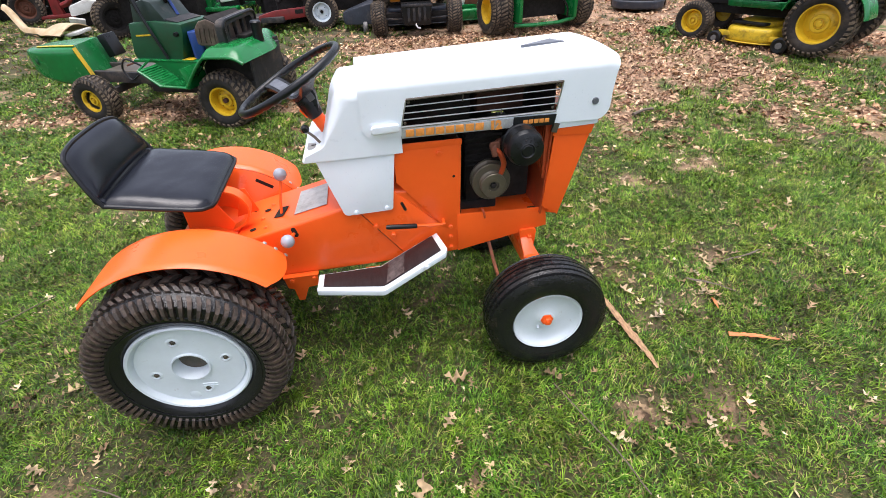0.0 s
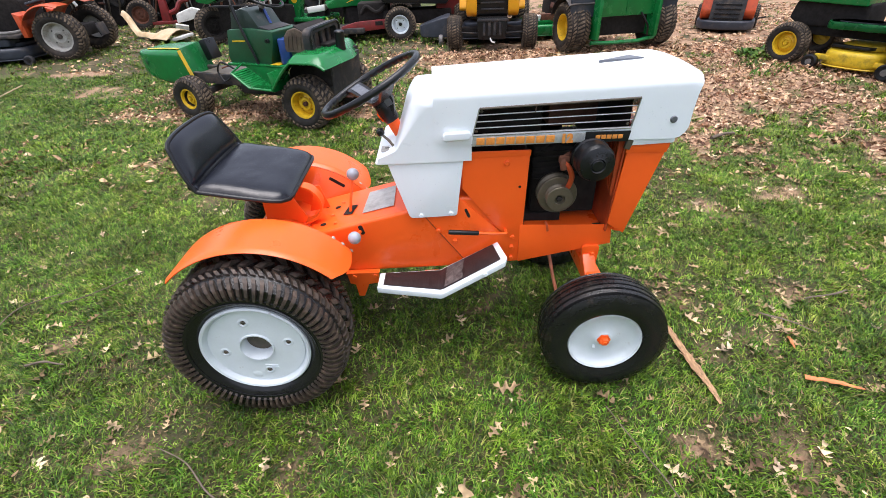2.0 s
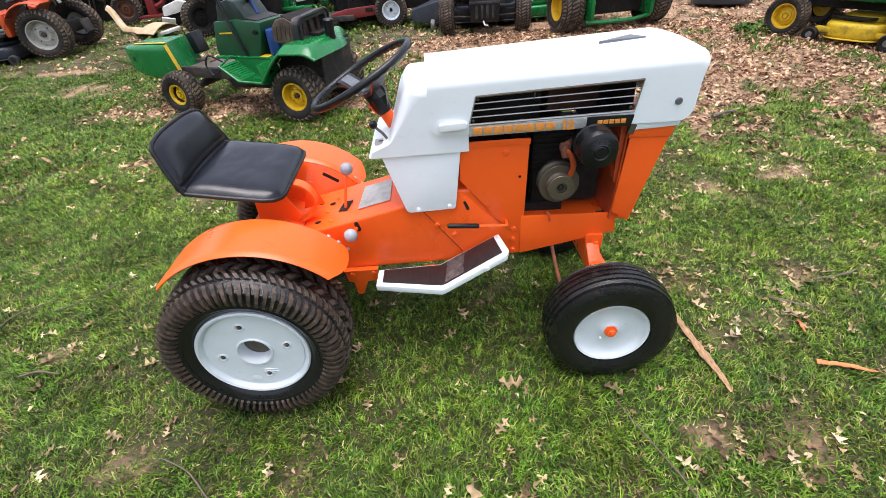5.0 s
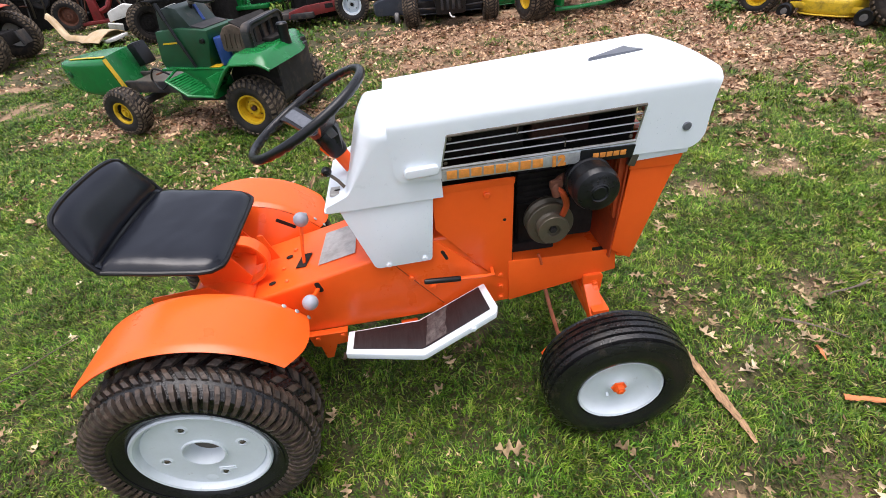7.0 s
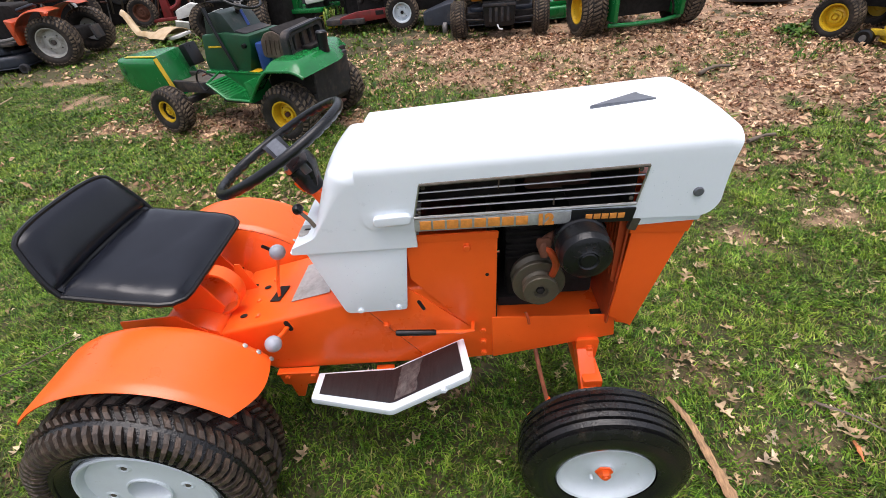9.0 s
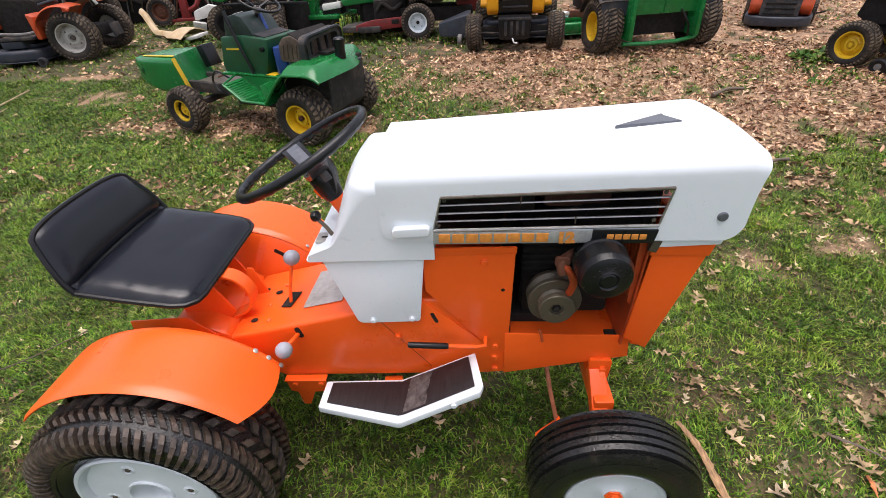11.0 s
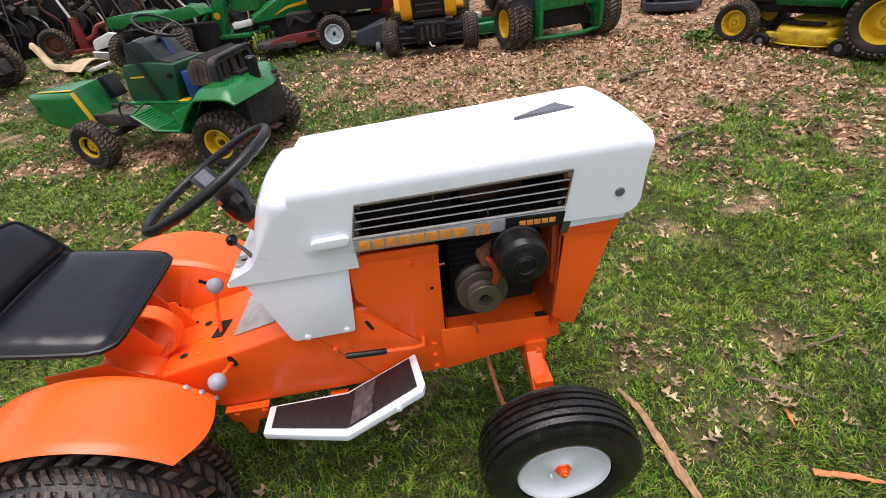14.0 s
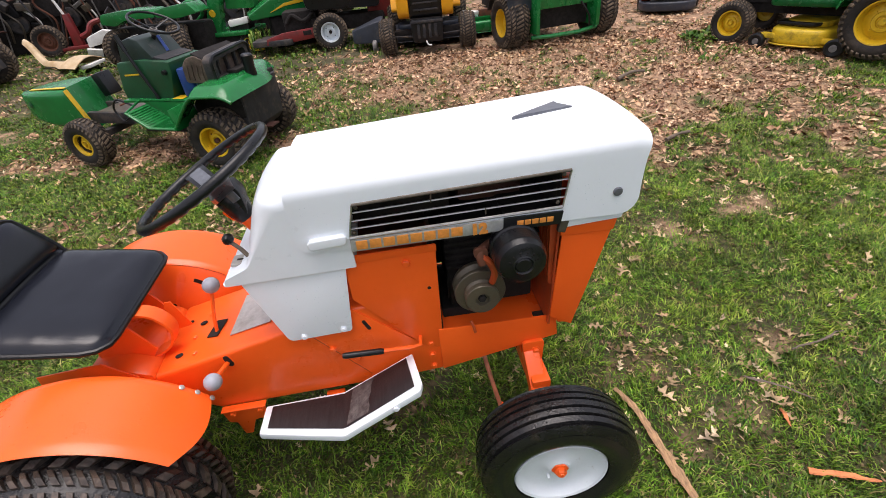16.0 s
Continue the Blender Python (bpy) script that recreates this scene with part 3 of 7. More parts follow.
def rear_wheel(sy):
    e = new("rear_wheel")
    e.empty_display_size = 0.05
    e.parent = tractor
    e.matrix_local = pose(-0.032, sy * 0.356, 0.284, 0, 0, 0 if sy < 0 else 180) @ Matrix.Diagonal((0.957, 1, 0.957, 1))
    R, w, rim = 0.276, 0.104, 0.166
    t = part("tyre", lathe(tyre_profile(R, w, rim), 84), SIDEWALL, e, "glossy black tyre with dusty brown lugs")
    bl = []
    n = 72
    for s in (-1, 1):
        ph = 0.04 * (s > 0)
        path = [(0.2145, s * 0.1035), (0.234, s * 0.1045), (0.252, s * 0.1005), (0.2645, s * 0.091), (0.271, s * 0.0775)]
        bl.append(lugs(path, n, [0.0095, 0.0105, 0.0125, 0.014, 0.0135], 0.0105, [0, 0.0, 0.006, 0.02, 0.045], phase=ph, top=0.8))
        path = [(0.2735, s * 0.0675), (0.2755, s * 0.056), (0.277, s * 0.04)]
        bl.append(lugs(path, n, [0.0165, 0.0145, 0.012], 0.0135, [0.012, 0.05, 0.1], phase=ph + 0.045, top=0.8))
        path = [(0.277, s * 0.033), (0.278, s * 0.019), (0.278, s * 0.003)]
        bl.append(lugs(path, n // 2, [0.026, 0.024, 0.02], 0.0115, [0.1, 0.06, 0.0], phase=0.03 + ph, top=0.86))
    part("tread", merged(*bl), TREAD, t, "dusty brown rubber lugs", 22)
    for r_, y_ in ((0.219, 0.1045), (0.2, 0.1035)):
        part("sidewall_ridge", tube([(r_ * math.cos(a), -y_, r_ * math.sin(a)) for a in np.linspace(0, 2 * math.pi, 72, endpoint=False)], 0.0016, 6, True), SIDEWALL, t)
    part("tread_base", lathe([(0.226, -0.1045), (0.254, -0.101), (0.272, -0.078), (0.2775, -0.036), (0.2785, 0), (0.2775, 0.036), (0.272, 0.078), (0.254, 0.101), (0.226, 0.1045)], 84), RUBBER, t)
    # pressed disc wheel with an open hub
    y0 = -0.084
    rim_part = part("rim", lathe([(0.170, y0 + 0.006), (0.1705, y0 - 0.006), (0.166, y0 - 0.010), (0.160, y0 - 0.008), (0.156, y0 + 0.004), (0.150, y0 + 0.0105), (0.1475, y0 + 0.0105)], 72), WHITE_WHEEL, e)
    holes = [[(0.104 * math.cos(radians(a)) + 0.0085 * math.cos(q), 0.104 * math.sin(radians(a)) + 0.0085 * math.sin(q)) for q in np.linspace(0, 2 * math.pi, 12, endpoint=False)] for a in (99, 9, 189, 279)]
    hub = [(0.05 * math.cos(q), 0.05 * math.sin(q)) for q in np.linspace(0, 2 * math.pi, 40, endpoint=False)]
    rimc = [(0.149 * math.cos(q), 0.149 * math.sin(q)) for q in np.linspace(0, 2 * math.pi, 72, endpoint=False)]
    disc = holed(rimc, [hub, *holes], y0 + 0.006, y0 + 0.011)
    part("wheel_disc", disc, WHITE_WHEEL, e)
    part("hub_sleeve", lathe([(0.0555, y0 + 0.006), (0.0545, y0 + 0.001), (0.0505, y0 + 0.001), (0.049, y0 + 0.006), (0.047, y0 + 0.045), (0.043, y0 + 0.05), (0.0, y0 + 0.05)], 40), WHITE_WHEEL, e)
    # axle end widened to darken the hub hole, shade in its colour
    part("axle_end", lathe([(0, y0 + 0.036), (0.02, y0 + 0.036), (0.022, y0 + 0.04), (0.044, y0 + 0.041), (0.046, y0 + 0.046)], 24), STEEL, e, "bare steel axle end")
    for a in (99, 9, 189, 279):
        c = (0.104 * math.cos(radians(a)), y0 + 0.0105, 0.104 * math.sin(radians(a)))
        part("wheel_bolt", hex_head(c, 0.0075, 0.007), STEEL, e)
        part("bolt_boss", lathe([(0.0095, y0 + 0.0055), (0.0115, y0 + 0.0035), (0.015, y0 + 0.0045), (0.018, y0 + 0.0062)], 24, pose(c[0], 0, c[2])), WHITE_WHEEL, e)
    part("valve_notch", lathe([(0, y0 + 0.004), (0.012, y0 + 0.0045), (0.016, y0 + 0.006)], 20, pose(-0.028, 0, -0.122)), WHITE_WHEEL, e)
    for k in range(2):
        part("stamped_mark", box((0.028, y0 + 0.005, -0.082 - 0.009 * k), (0.042, 0.003, 0.004), 0.001, (0, 8, 0)), WHITE_WHEEL, e)
    # near-black backing, the hollow behind the disc painted as shade
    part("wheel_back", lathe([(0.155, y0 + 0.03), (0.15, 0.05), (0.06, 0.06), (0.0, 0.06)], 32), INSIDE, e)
    return e


rear_wheel(-1)
rear_wheel(1)


def front_wheel(sy):
    e = new("front_wheel")
    e.empty_display_size = 0.05
    e.parent = tractor
    e.matrix_local = pose(1.046, sy * 0.348, 0.206, 0, 0, (0 if sy < 0 else 180) - 3)
    R, w, rim = 0.203, 0.066, 0.113
    prof = tyre_profile(R, w, rim)
    # ribbed tread: grooves cut into the crown
    crown = []
    for y in np.linspace(-w * 0.72, w * 0.72, 41):
        g = 0.0085 if abs(((y / w * 3.35) % 1.0) - 0.5) < 0.13 else 0.0
        crown.append((R - 0.0035 * (abs(y) / w) ** 2 * 4 - g, float(y)))
    prof = [p for p in prof if p[1] <= -w * 0.8 and p[0] >= rim] + crown + [p for p in prof[9:] if p[1] >= w * 0.8] + [(rim - 0.012, w * 0.6), (rim - 0.012, -w * 0.6), prof[0]]
    t = part("tyre", lathe(prof, 84), RUBBER, e, "black ribbed front tyre, still wet", 30)
    part("sidewall", lathe([(0.118, -w * 0.885), (0.135, -w * 1.0), (0.152, -w * 1.025), (0.170, -w * 0.985)], 72), SIDEWALL, t, "dressed glossy sidewall")
    y0 = -0.049
    part("rim", lathe([(0.112, y0 + 0.008), (0.1165, y0 - 0.004), (0.114, y0 - 0.009), (0.108, y0 - 0.006), (0.103, y0 + 0.006), (0.09, y0 + 0.014), (0.06, y0 + 0.017), (0.03, y0 + 0.012), (0.024, y0 + 0.006), (0, y0 + 0.006)], 64), WHITE_WHEEL, e, "white steel rim with scuffed edge")
    part("hub_cap", lathe([(0, y0 - 0.014), (0.006, y0 - 0.014), (0.007, y0 - 0.01), (0.012, y0 - 0.01), (0.0145, y0 - 0.007), (0.0145, y0 + 0.002), (0.021, y0 + 0.003), (0.0235, y0 + 0.01)], 6), ORANGE, e, "orange hub nut", 20)
    part("valve_stem", tube([(-0.026, y0 + 0.016, -0.032), (-0.027, y0 + 0.004, -0.036)], 0.0042, 8), WHITE_WHEEL, e)
    # near-black backing paints the wheel's inner hollow as shade
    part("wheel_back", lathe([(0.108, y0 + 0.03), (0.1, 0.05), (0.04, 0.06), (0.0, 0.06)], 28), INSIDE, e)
    return e


front_wheel(-1)
front_wheel(1)


def hood_half(x):
    return 0.156 + 0.038 * (x - 0.55)


def hood_top(x):
    return 0.9505 + 0.029 * (x - 0.53)


LOUVRE = [(0.661, 0.8915), (1.105, 0.908), (1.0915, 0.8255), (0.642, 0.8155)]


def hood_low(x):
    """Lower edge of the lid's sides: straight, with a small rounded corner behind and a larger one in front."""
    if x < 0.562:
        return 0.789 + 0.03 - math.sqrt(max(0.0, 0.03 ** 2 - (0.562 - x) ** 2))
    if x > 1.226:
        return 0.789 + 0.044 * (1 - math.sqrt(max(0.0, 1 - ((x - 1.226) / 0.0452) ** 2)))
    return 0.789


def nose_lean(x, z):
    return 0.012 * (1 - math.exp(-max(0.0, hood_top(x) - 0.03 - z) / 0.035)) * max(0.0, (x - 1.16) / 0.11) ** 1.5


def hood_section(x):
    h, zt, r = hood_half(x), hood_top(x), 0.036
    zt -= 0.007 * max(0.0, (x - 1.23) / 0.04) ** 3
    half = [(h - 0.001 * k, hood_low(x) + (zt - r - hood_low(x)) * k / 10) for k in range(11)]
    half = [(h, z) for _, z in half]
    half += [(h - r + r * math.cos(q), zt - r + r * math.sin(q)) for q in np.linspace(0, math.pi / 2, 10)[1:]]
    half += [((h - r) * (1 - k / 8), zt + 0.007 * (1 - (1 - k / 8) ** 2)) for k in range(1, 9)]
    return [(-y, z) for y, z in half] + [(y, z) for y, z in half[-2::-1]]


bm = bmesh.new()
rows = []
for x in [0.532, 0.533, 0.535, 0.539, 0.545, 0.553, 0.562] + list(np.linspace(0.6, 1.2, 17)) + [1.21, 1.226, 1.236, 1.246, 1.254, 1.261, 1.266, 1.269, 1.2705]:
    rows.append([bm.verts.new((x - 0.004 * step(1.1, 1.22, x) - nose_lean(x, z), y, z)) for y, z in hood_section(x)])
for p, q in zip(rows, rows[1:]):
    for k in range(len(p) - 1):
        bm.faces.new((p[k], q[k], q[k + 1], p[k + 1]))
for k in range(4):
    (ax, az), (bx, bz) = LOUVRE[k], LOUVRE[(k + 1) % 4]
    bmesh.ops.bisect_plane(bm, geom=bm.verts[:] + bm.edges[:] + bm.faces[:], plane_co=(ax, 0, az), plane_no=(bz - az, 0, ax - bx))


def in_louvre(p):
    side = []
    for k in range(4):
        (ax, az), (bx, bz) = LOUVRE[k], LOUVRE[(k + 1) % 4]
        side.append((bx - ax) * (p.z - az) - (bz - az) * (p.x - ax))
    return all(q < 0 for q in side)


bmesh.ops.delete(bm, geom=[f for f in bm.faces if abs(f.calc_center_median().y) > 0.1 and in_louvre(f.calc_center_median())], context="FACES")
hood = part("hood", thicken(bm, 0.0035), WHITE, tractor, "glossy white hood lid beaded with rain", 50)
for sy in (-1, 1):
    # louvre: bars, trim frame and badges, set into the opening
    lou = new("side_louvre")
    lou.empty_display_size = 0.02
    lou.parent = tractor

    def on_side(u, v, out=0.0):
        a, b, c, d = [Vector(p) for p in LOUVRE]
        p = (a * (1 - u) + b * u) * (1 - v) + (d * (1 - u) + c * u) * v
        return (p.x, sy * (hood_half(p.x) + out), p.y)

    for k, (v, r) in enumerate(((0.26, 0.0026), (0.51, 0.0026), (0.75, 0.0026))):
        part("louvre_bar", tube([on_side(u, v, -0.004) for u in (0, 0.5, 1)], r, 8, squash=0.75), CHROME, lou)
    part("trim_top", tube([on_side(0, 0, 0.001), on_side(1, 0, 0.001)], 0.0034, 8), STEEL, lou)
    part("trim_bottom", tube([on_side(0, 1, 0.001), on_side(1, 1, 0.001)], 0.0036, 8), CHROME, lou)
    for name, p in (("trim_rear", ((0, 0), (0, 1))), ("trim_front", ((1, 0), (1, 1)))):
        part(name, tube([on_side(*p[0], 0.001), on_side(*p[1], 0.001)], 0.002, 8), CHROME, lou)
    for u, v0, v1 in ((0.36, 0.0, 0.3), (0.63, 0.72, 0.9)):
        part("louvre_clip", tube([on_side(u, v0, -0.003), on_side(u + 0.006, v1, -0.003)], 0.0028, 6, squash=0.6), STEEL, lou)
    for u, v in ((0.02, 0.12), (0.02, 0.88), (0.975, 0.12), (0.975, 0.88)):
        p = on_side(u, v, -0.004)
        part("louvre_screw", at(hex_head((0, 0, 0), 0.004, 0.003), Matrix.Translation(p) @ pose(0, 0, 0, 0, 0, 0 if sy < 0 else 180)), STEEL, lou)
    part("badge_strip", at(prism([(0.642, 0.8125), (0.964, 0.8145), (0.963, 0.787), (0.64, 0.783)], -0.002, 0.002, bevel=0.0008), Matrix.Identity(4)), FOIL, lou, "worn silver badge strip")
    part("badge_plate", prism([(0.966, 0.8165), (1.093, 0.8165), (1.088, 0.786), (0.965, 0.786)], -0.003, 0.003, bevel=0.001), BLACK, lou, "small black badge plate")
    for child in lou.children:
        if child.name.startswith("badge"):
            for v in child.data.vertices:
                v.co.y = sy * (hood_half(v.co.x) + 0.002 + abs(v.co.y) * (1 if v.co.y < 0 else -1))
    # lettering shown as plain bars of its size
    if sy < 0:
        x = 0.652
        for k in range(8):
            wd = 0.0252
            z = 0.798 + 0.01 * (x - 0.64)
            bm = prism([(x + 0.001, z + 0.0105), (x + wd, z + 0.0105), (x + wd - 0.001, z - 0.0105), (x, z - 0.0105)], -0.0008, 0.0008, bevel=0.0006)
            for v in bm.verts:
                v.co.y = -(hood_half(v.co.x) + 0.0048) + v.co.y
            part("badge_bar", bm, BADGE_ORANGE, lou, "faded orange mark")
            x += wd + 0.0035
        x += 0.014
        for ch, dx in (("1", 0.0), ("2", 0.018)):
            cu = bpy.data.curves.new("number", "FONT")
            cu.body, cu.size, cu.extrude, cu.offset = ch, 0.033, 0.0006, 0.0026
            cu.space_character = 1.0
            tmp = bpy.data.objects.new("number", cu)
            me = bpy.data.meshes.new_from_object(tmp)
            bpy.data.objects.remove(tmp)
            me.transform(pose(x + dx, -(hood_half(x) + 0.0052), 0.7885, 90, -1, 0))
            me.materials.append(BADGE_ORANGE)
            ob = new("badge_number", me)
            ob.parent = lou
            ob["label"] = "orange numeral on the badge strip"
        for k in range(5):
            x = 0.994 + 0.016 * k
            z = 0.8015
            part("badge_bar", prism([(x, z + 0.006), (x + 0.0135, z + 0.006), (x + 0.0133, z - 0.006), (x - 0.0002, z - 0.006)], -hood_half(x) - 0.0062, -hood_half(x) - 0.0048, bevel=0.0005), BADGE_ORANGE, lou, "orange mark")
    # handle pad and front rubber stop
    pad = prism(rounded([(0.556, 0.826), (0.636, 0.829), (0.636, 0.806), (0.556, 0.803)], 0.011), -hood_half(0.6) - 0.013, -hood_half(0.6) + 0.002, bevel=0.005, segments=3)
    if sy > 0:
        bmesh.ops.scale(pad, vec=(1, -1, 1), verts=pad.verts)
    part("hood_handle", pad, WHITE, hood, "raised white finger grip")
    part("rubber_stop", lathe([(0, -0.004), (0.008, -0.004), (0.0098, -0.0025), (0.0102, 0.002)], 24, pose(1.207, sy * (hood_half(1.2) + 0.001), 0.845, 0, 0, 0 if sy < 0 else 180)), GREY_EMBLEM, hood, "dark grey round stop")
# nose: front face behind the lid's edge, with its return flange
bm = prism(rounded([(-0.174, 0.796), (0.174, 0.796), (0.174, 0.93), (-0.174, 0.93)], 0.03), 1.232, 1.267, "yz", 0.012, 3)
for v in bm.verts:
    v.co.x -= 0.004 + nose_lean(1.262, v.co.z)
part("nose", bm, WHITE, hood)
part("nose_flange", prism([(1.1, 0.79), (1.222, 0.79), (1.232, 0.782), (1.229, 0.772), (1.1, 0.768)], -0.172, -0.150, bevel=0.003), WHITE, hood)
part("emblem", prism([(1.022, -0.03), (1.138, 0.036), (1.14, 0.022), (1.164, -0.013)], hood_top(1.1) + 0.004, hood_top(1.1) + 0.0125, "xy", 0.002), GREY_EMBLEM, hood, "dark grey dart-shaped emblem")

# rain drops standing on the paint
drop_rng = random.Random(11)
bm = bmesh.new()
for k in range(240):
    if k < 150:
        x, z = drop_rng.uniform(0.54, 1.25), drop_rng.uniform(0.795, 0.90)
        if in_louvre(Vector((x, 0, z))) or (x > 0.63 and x < 1.1 and z < 0.84):
            continue
        m = pose(x, -hood_half(x), z, 90)
    elif k < 195:
        x = drop_rng.uniform(0.55, 1.2)
        q = drop_rng.uniform(0.5, 1.3)
        m = pose(x, -hood_half(x) + 0.036 - 0.036 * math.cos(q), hood_top(x) - 0.036 + 0.036 * math.sin(q), 90 - math.degrees(q))
    else:
        x, z = drop_rng.uniform(0.45, 0.6), drop_rng.uniform(0.57, 0.72)
        m = pose(x, -0.1467, z, 90)
    r = drop_rng.uniform(0.0006, 0.0014)
    bmesh.ops.create_uvsphere(bm, u_segments=7, v_segments=5, radius=r, matrix=m @ Matrix.Diagonal((1, 1, 0.32, 1)))
drops = part("rain_beading", bm, BEAD, tractor, "rain beading on the white paint", 80)
drops["kind"] = "stuff"
bm = bmesh.new()
for k in range(230):
    if k < 120:
        x, z, y = drop_rng.uniform(0.2, 0.62), drop_rng.uniform(0.345, 0.5), -0.1332
    elif k < 185:
        x, z, y = drop_rng.uniform(0.63, 0.8), drop_rng.uniform(0.62, 0.74), -0.1405
    else:
        x, z, y = drop_rng.uniform(0.83, 1.08), drop_rng.uniform(0.405, 0.475), -0.1427
    bmesh.ops.create_uvsphere(bm, u_segments=7, v_segments=5, radius=drop_rng.uniform(0.0005, 0.0012), matrix=pose(x, y, z, 90) @ Matrix.Diagonal((1, 1, 0.35, 1)))
for k in range(36):
    th = radians(drop_rng.uniform(-30, 40))
    y = drop_rng.uniform(-0.38, -0.22)
    bmesh.ops.create_uvsphere(bm, u_segments=7, v_segments=5, radius=drop_rng.uniform(0.0008, 0.0015), matrix=pose(-0.014 + 0.338 * math.sin(th), y, 0.27 + 0.338 * math.cos(th)) @ Matrix.Diagonal((1, 1, 0.4, 1)))
drops = part("rain_beading", bm, WET_ORANGE, tractor, "rain beading on the orange paint", 80)
drops["kind"] = "stuff"

# cowl and dash
cowl_poly = rounded([(0.356, 0.735), (0.36, 0.751), (0.414, 0.774), (0.468, 0.905), (0.482, 0.924), (0.64, 0.931), (0.64, 0.735)], [0.004, 0.004, 0.012, 0.03, 0.03, 0, 0])
bm = bmesh.new()
rows = []
for k in range(33):
    q = math.cos(math.pi * (1 - k / 32))
    y = 0.152 * math.copysign(abs(q) ** 0.6, q) if abs(q) > 1e-9 else 0.0
    over = max(0.0, abs(y) - 0.124)
    inset = 0.028 - math.sqrt(max(0.0, 0.028 ** 2 - over ** 2))
    bow = 0.013 * (1 - (y / 0.152) ** 2)
    row = []
    for x, z in cowl_poly:
        up = min(1.0, max(0.0, (z - 0.765) / 0.08))
        rear = min(1.0, max(0.0, (0.56 - x) / 0.08))
        row.append(bm.verts.new((x + rear * up * (inset - bow), y, z - inset * min(1.0, max(0.0, (z - 0.87) / 0.04)))))
    rows.append(row)
for p_, q_ in zip(rows, rows[1:]):
    for k in range(len(cowl_poly)):
        m_ = (k + 1) % len(cowl_poly)
        bm.faces.new((p_[k], p_[m_], q_[m_], q_[k]))
caps = [bm.faces.new(rows[0]), bm.faces.new(rows[-1][::-1])]
bmesh.ops.inset_individual(bm, faces=caps, thickness=0.005)
cowl = part("cowl", bm, WHITE, tractor, "white dash cowl", 40)
for sy in (-1, 1):
    sk = rounded([(0.384, 0.742), (0.616, 0.739), (0.593, 0.546), (0.442, 0.543)], [0, 0.004, 0.01, 0.014])
    part("skirt", prism(sk, sy * 0.1465, sy * 0.142, bevel=0.0015), WHITE, cowl)
    for x, z in ((0.478, 0.552), (0.574, 0.556)):
        part("bolt", hex_head((x, sy * 0.1465, z), 0.0075, 0.006) if sy < 0 else at(hex_head((x, -sy * 0.1465, z), 0.0075, 0.006), Matrix.Diagonal((1, -1, 1, 1))), WHITE, cowl)
part("ledge", prism(rounded([(0.35, -0.151), (0.62, -0.151), (0.62, 0.151), (0.35, 0.151)], 0.012), 0.733, 0.7375, "xy", 0.0015), WHITE, cowl)
part("shift_gate", prism(rounded([(0.368, -0.115), (0.405, -0.115), (0.405, -0.075), (0.368, -0.075)], 0.004), 0.759, 0.7645, "xy", 0.001), PLATE, cowl, "bare slotted lever plate")
part("lever_slot", box((0.392, -0.095, 0.7648), (0.026, 0.006, 0.001), 0), INSIDE, cowl)
# throttle lever on the dash
lev = part("dash_lever", tube([(0.41, -0.098, 0.765), (0.392, -0.086, 0.785), (0.372, -0.075, 0.8)], 0.0055, 8, squash=0.5), STEEL, tractor)
part("knob", at(lathe([(0, -0.014), (0.008, -0.012), (0.0125, -0.004), (0.0125, 0.004), (0.008, 0.012), (0, 0.014)], 20), pose(0.367, -0.071, 0.806)), BLACK, lev, "black plastic knob")

# steering column and wheel
WC, WT = Vector((0.344, -0.006, 0.934)), 27.0
steer = new("steering_wheel")
steer.empty_display_size = 0.05
steer.parent = tractor
steer.matrix_local = Matrix.Translation(WC) @ pose(0, 0, 0, 0, -WT, 0)


def wheel_rim(u, v):
    """The rim: smooth above, notched for the fingers below and inside."""
    a, q = 2 * math.pi * u, 2 * math.pi * v
    c, d = math.cos(q), math.sin(q)
    notch = 0.0034 * max(0.0, math.sin(34 * a)) * max(0.0, -0.75 * d - 0.5 * c)
    rr, zz = (0.0105 - notch) * c, (0.0112 - notch) * d
    return ((0.164 + rr) * math.cos(a), (0.164 + rr) * math.sin(a), zz)


bm = grid(wheel_rim, 204, 14)
bmesh.ops.remove_doubles(bm, verts=bm.verts, dist=0.00005)
part("rim", bm, BLACK, steer, "black rim with finger notches", 70)


def dished(bm):
    """Bends a crossbar down to the sunk hub and turns it to its place in the rim."""
    for y in np.linspace(-0.15, 0.15, 13):
        bmesh.ops.bisect_plane(bm, geom=bm.verts[:] + bm.edges[:] + bm.faces[:], plane_co=(0, float(y), 0), plane_no=(0, 1, 0))
    for v in bm.verts:
        v.co.z -= 0.05 * (1 - step(0.02, 0.155, abs(v.co.y)))
    return at(bm, pose(0, 0, 0, 0, 0, 33))


bar = prism(rounded([(-0.027, -0.16), (0.027, -0.16), (0.022, -0.05), (0.03, 0.0), (0.022, 0.05), (0.027, 0.16), (-0.027, 0.16), (-0.022, 0.05), (-0.03, 0.0), (-0.022, -0.05)], 0.006), -0.008, 0.003, "xy", 0)
spoke = part("spoke", dished(bar), BLACK, steer, "broad flat black crossbar")
# recessed grey face, its blue-grey colour carries the sheen
part("inlay", dished(prism(rounded([(-0.015, -0.14), (0.015, -0.14), (0.015, 0.14), (-0.015, 0.14)], 0.006), 0.0028, 0.0046, "xy", 0)), GREY_EMBLEM, spoke, "recessed grey inlay, bluish sheen put in its colour")
part("hub", at(lathe([(0, -0.042), (0.02, -0.042), (0.026, -0.047), (0.028, -0.06), (0.025, -0.075)], 28), pose(0, 0, 0, 90)), BLACK, steer)
